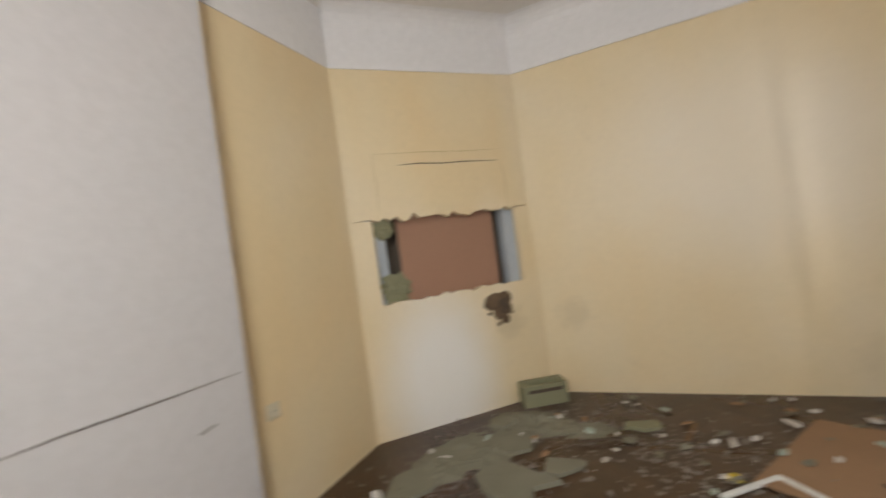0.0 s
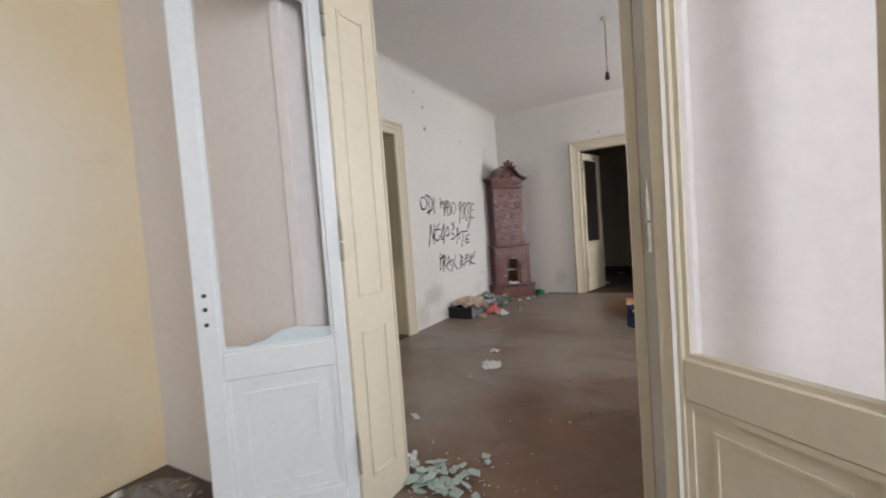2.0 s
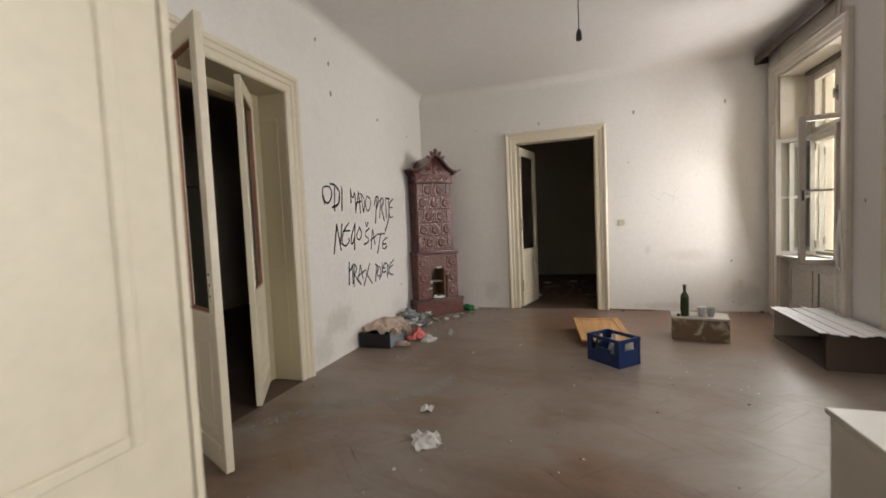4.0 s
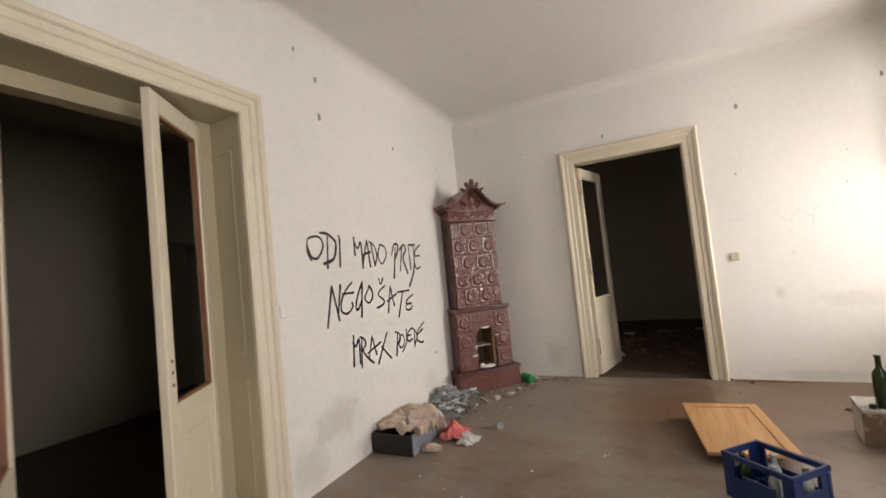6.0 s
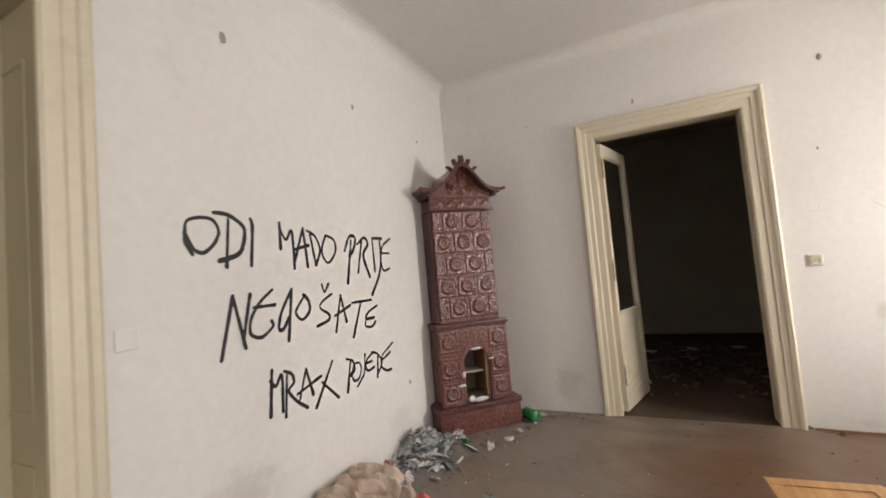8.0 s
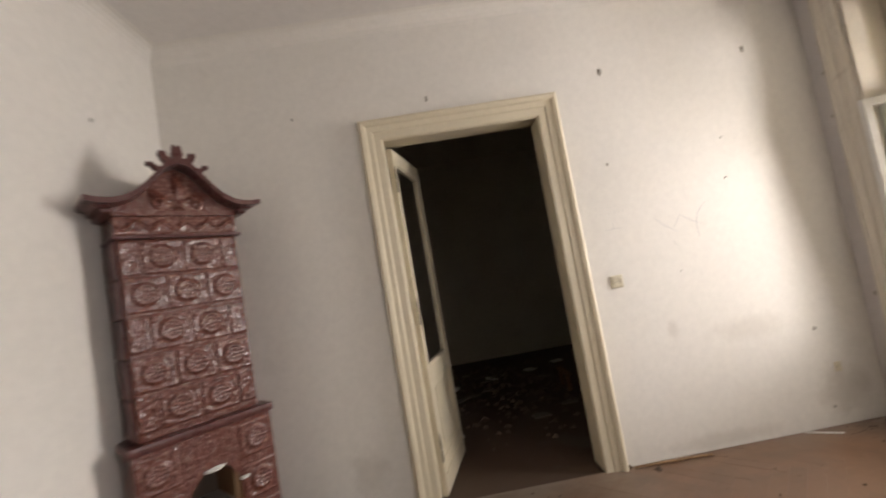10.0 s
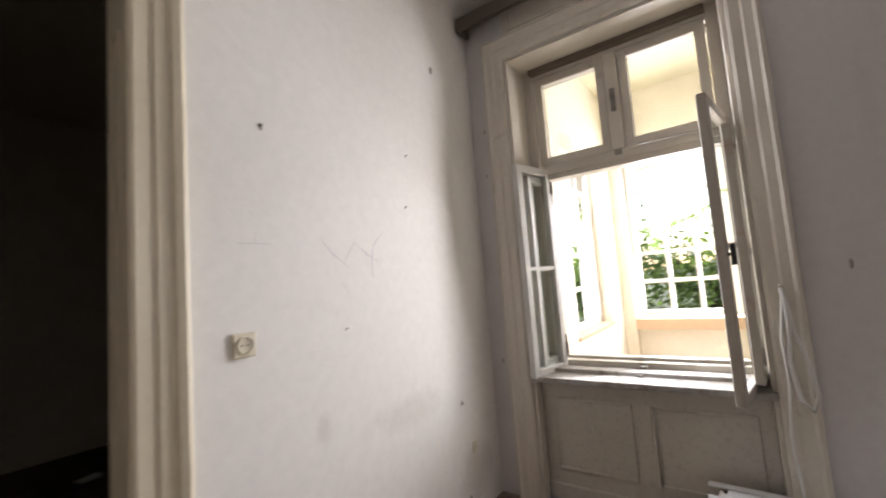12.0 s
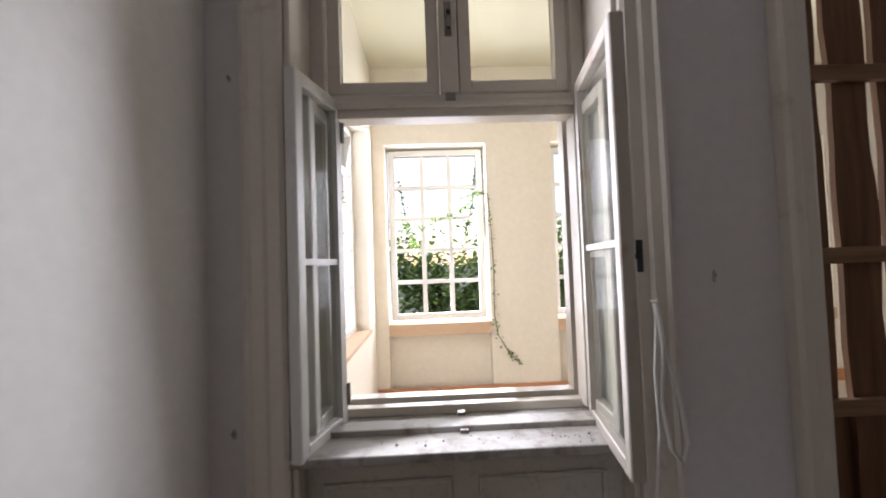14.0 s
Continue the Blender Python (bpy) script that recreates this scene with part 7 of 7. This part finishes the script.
mound("rubble_drift", 1.02, 1.66, 2.15, 3.05, ((1.45, 2.85, 0.16, 0.16, 0.06), (1.30, 2.50, 0.14, 0.16, 0.03)), M["rubble"], "grey rubble heaped in the corner behind the door", 5, 30, 40)
r6 = random.Random(612)
BITS = ((M["chalk"], "white plaster flake on the dirty floor"), (M["slab_grey"], "grey plaster flake on the dirty floor"), (M["card"], "torn brown cardboard scrap"), (M["tile_glass"], "pale green glass splinter on the floor"), (M["paper"], "dirty white paper scrap on the floor"))
for k in range(110):
    cx, cy, sx, sy = r6.choice(((-0.8, 2.35, 0.25, 0.2), (0.15, 2.15, 0.35, 0.25), (1.25, 2.5, 0.18, 0.3), (0.95, 1.85, 0.3, 0.25), (0.5, 2.7, 0.5, 0.18)))
    x, y = min(1.6, r6.gauss(cx, sx)), min(3.02, r6.gauss(cy, sy))
    if y > x + 3.55:
        continue
    mat, lab = BITS[r6.choice((0, 0, 1, 1, 1, 2, 3, 4))]
    slab_piece("flake", x, y, r6.uniform(0.025, 0.10), r6.uniform(0.02, 0.07), r6.uniform(0.003, 0.016), r6.uniform(0, 6.28), mat, lab, "debris", 700 + k, (r6.uniform(-12, 12), r6.uniform(-8, 8)), 0.008 + 0.012 * r6.random(), 6)["group"] = "flakes on the yellow room's floor"
for k, (x, y, a, ln) in enumerate(((0.95, 2.05, 0.15, 0.40), (0.60, 1.82, 0.9, 0.30), (1.15, 1.95, -0.5, 0.26), (0.10, 2.45, 1.3, 0.24), (-0.35, 2.3, 0.4, 0.34))):
    ob = tagged(part("broken_lath", boxes((-ln / 2, ln / 2, -0.010, 0.010, 0.0, 0.008)), M["dark_wood"] if k % 2 == 0 else M["batten"]), "splintered wooden lath among the rubble", "lath", "laths in the rubble")
    ob.matrix_world = Matrix.Translation((x, y, 0.016)) @ Matrix.Rotation(a, 4, "Z") @ Matrix.Rotation(radians(2), 4, "Y")
# shattered pane below the door lining
r2 = random.Random(9)
for k in range(64):
    x, y = 2.15 + r2.gauss(0, 0.10), 1.64 + r2.gauss(0, 0.13)
    slab_piece("glass_shard", x, min(y, 1.74) if x < 2.14 else y, r2.uniform(0.03, 0.085), r2.uniform(0.025, 0.07), 0.004, r2.uniform(0, 6.28), M["tile_glass"], "pale green shard of a shattered pane", "glass shard", 300 + k, (r2.uniform(0, 9), r2.uniform(-6, 6)), 0.004 + 0.0008 * k * r2.random(), 5)["group"] = "shattered pane"
crumbs("glass_crumbs", 130, [(2.12, 1.58, 0.16, 0.18), (1.95, 1.45, 0.2, 0.15)], M["tile_glass"], "crumbs of pale green glass", 53, 0.003, 0.009)

# ---------------------------------------------------------------- dark room litter
r4 = random.Random(77)
for k in range(26):
    slab_piece("litter_sheet", r4.uniform(8.3, 10.6), r4.uniform(0.0, 2.2), r4.uniform(0.1, 0.3), r4.uniform(0.06, 0.2), 0.01, r4.uniform(0, 6), M["chalk"] if k % 5 == 0 else M["rubble"], "pale litter on the dark room's floor", "litter", 500 + k, (r4.uniform(-4, 8), 0), 0.006, 7)
bm = boxes((9.0, 9.35, 0.55, 0.60, 0.16, 0.18), (9.05, 9.08, 0.56, 0.59, 0.0, 0.16), (9.28, 9.31, 0.56, 0.59, 0.0, 0.16))
tagged(part("broken_stool", bm, M["batten"]), "broken pale wooden piece among the litter", "stool")
crumbs("dark_room_rubble", 500, [(9.4, 1.0, 0.7, 0.6)], M["soot"], "rubble on the dark room's floor", 54, 0.01, 0.04)

# ---------------------------------------------------------------- cord at the window, ivy
bm = bmesh.new()
tube(bm, [(5.965, -0.915, 1.16), (5.955, -0.90, 1.02), (5.97, -0.90, 0.85), (5.95, -0.895, 0.70), (5.915, -0.895, 0.66), (5.895, -0.895, 0.72), (5.91, -0.90, 0.85), (5.945, -0.905, 1.0), (5.962, -0.915, 1.15)], 0.009)
tube(bm, [(5.962, -0.912, 1.15), (5.985, -0.90, 0.95), (5.98, -0.90, 0.75), (6.0, -0.90, 0.55), (5.985, -0.90, 0.25), (5.98, -0.89, 0.01)], 0.006)
cyl(bm, (5.965, -0.96, 1.165), (5.965, -0.90, 1.17), 0.006, n=8)
tagged(part("hanging_rope", bm, M["cord"], smooth=True), "grey roller-blind cord hung in a loop", "cord")


def ivy(name, pts, seed, n, label, size=0.03):
    r = random.Random(seed)
    root = thing(name, Matrix(), label, "ivy")
    bm = bmesh.new()
    tube(bm, pts, 0.004, 5)
    part("stem", bm, M["bark"], root)
    verts, faces = [], []
    P = [Vector(p) for p in pts]
    for k in range(n):
        i = r.randrange(len(P) - 1)
        c = P[i].lerp(P[i + 1], r.random()) + Vector((r.gauss(0, 0.02), r.uniform(0.005, 0.03), r.gauss(0, 0.02)))
        leaf_card(verts, faces, c, r.uniform(0.6, 1.1) * size, r)
    from_lists("leaves", verts, faces, M["leaf"], root)


ys = VER_S + 0.02
ivy("ivy", [(6.35, ys - 0.10, 1.98), (6.18, ys - 0.06, 2.03), (6.08, ys, 2.0), (6.06, ys, 1.6), (6.05, ys, 1.2), (6.06, ys, 0.8), (6.03, ys, 0.6), (5.92, ys, 0.4), (5.80, ys, 0.30)], 3, 130, "thin ivy shoot hanging down the verandah wall", 0.022)
ivy("ivy", [(6.95, VER_S - 0.16, 1.75), (6.75, VER_S - 0.15, 1.68), (6.55, VER_S - 0.15, 1.78), (6.35, VER_S - 0.15, 1.85), (6.2, VER_S - 0.14, 2.0)], 5, 110, "ivy creeping through the broken panes", 0.025)
ivy("ivy", [(6.98, VER_S - 0.24, 2.2), (6.9, VER_S - 0.24, 1.7), (6.8, VER_S - 0.24, 1.45)], 6, 120, "ivy outside the verandah window", 0.03)
ivy("ivy", [(6.15, VER_S - 0.24, 2.45), (6.22, VER_S - 0.24, 1.9), (6.3, VER_S - 0.24, 1.6)], 8, 120, "ivy outside the verandah window", 0.03)
ivy("ivy", [(VER_E + 0.16, -2.3, 0.75), (VER_E + 0.18, -2.6, 1.2), (VER_E + 0.2, -2.9, 1.5), (VER_E + 0.2, -3.1, 2.0)], 9, 160, "ivy in the verandah's end window", 0.035)
bm = bmesh.new()
lathe(bm, [(0.02, 0), (0.03, 0.01), (0.028, 0.06), (0.012, 0.09), (0.010, 0.13), (0.014, 0.135)], 12, Matrix.Translation((6.62, VER_S + 0.10, -0.003)))
tagged(part("garden_tap", bm, M["iron"]), "old metal tap standing by the verandah wall", "tap")


# ---------------------------------------------------------------- parquet
def herringbone(name, x0, x1, y0, y1, mat, seed, inside=lambda x, y: True, w=0.075, length=0.45, turn=45.0, near=None):
    """Blocks laid in a herringbone, each a little uneven; one mesh, as there are over a thousand."""
    rng = random.Random(seed)
    verts, faces, singles = [], [], []
    rot = Matrix.Rotation(radians(turn), 2)
    cx, cy = (x0 + x1) / 2, (y0 + y1) / 2
    reach = max(x1 - x0, y1 - y0)
    n = int(reach / w) + 4
    g = 0.0002

    def block(ax, ay, bx, by):
        c = rot @ Vector(((ax + bx) / 2, (ay + by) / 2))
        if not (x0 - 0.3 < cx + c.x < x1 + 0.3 and y0 - 0.3 < cy + c.y < y1 + 0.3):
            return
        z = rng.uniform(-0.0006, 0.0)
        if near is not None and near[0] < cx + c.x < near[1] and near[2] < cy + c.y < near[3]:
            singles.append((cx + c.x, cy + c.y, z, turn if bx - ax > by - ay else turn + 90, rng.uniform(-0.0004, 0.0004)))
            return
        tx, ty = rng.uniform(-0.0004, 0.0004), rng.uniform(-0.0004, 0.0004)
        poly = []
        for px, py, sx, sy in ((ax + g, ay + g, -1, -1), (bx - g, ay + g, 1, -1), (bx - g, by - g, 1, 1), (ax + g, by - g, -1, 1)):
            q = rot @ Vector((px, py))
            poly.append(Vector((cx + q.x, cy + q.y, z + tx * sx + ty * sy)))
        for i, lim, sign in ((0, x0, 1), (0, x1, -1), (1, y0, 1), (1, y1, -1)):
            kept = []
            for a, b in zip(poly, poly[1:] + poly[:1]):
                da, db = sign * (a[i] - lim), sign * (b[i] - lim)
                if da >= 0:
                    kept.append(a)
                if (da < 0) != (db < 0):
                    kept.append(a.lerp(b, da / (da - db)))
            poly = kept
            if len(poly) < 3:
                return
        k, n_ = len(verts), len(poly)
        verts.extend(poly)
        verts.extend([p - Vector((0, 0, 0.010)) for p in poly])
        faces.append(tuple(range(k, k + n_)))
        faces.extend([(k + i, k + n_ + i, k + n_ + (i + 1) % n_, k + (i + 1) % n_) for i in range(n_)])
    m = round(length / w)
    for j in range(-n, n):
        for i in range(-n, n):
            k = (i - j) % (2 * m)
            if k == 0:
                block(i * w, j * w, i * w + length, j * w + w)
            elif k == 2 * m - 1:
                block(i * w, j * w, i * w + w, j * w + length)
    whole = from_lists(name, verts, faces, mat)
    bm = boxes((-length / 2 + g, length / 2 - g, -w / 2 + g, w / 2 - g, -0.010, 0.0))
    me = mesh_of("parquet_block", bm, mat)
    for px, py, z, a, tip in singles:
        ob = new("parquet_block", me)
        ob.parent = whole
        ob.matrix_local = Matrix.Translation((px, py, z)) @ Matrix.Rotation(radians(a), 4, "Z") @ Matrix.Rotation(tip * 4, 4, "X")
    return tagged(whole, "worn oak herringbone parquet under grey dust", "floor", kind="structure")


herringbone("floor_parquet", W_X0 + 0.004, R2_X1 - 0.002, R2_S + 0.002, R2_N - 0.002, M["floor2"], 2, near=(4.55, 7.18, -0.72, 2.30))
herringbone("floor_parquet_yellow_room", R1_X0 + 0.002, W_X0 + 0.002, R2_S + 0.002, R1_N - 0.002, M["floor1"], 3)
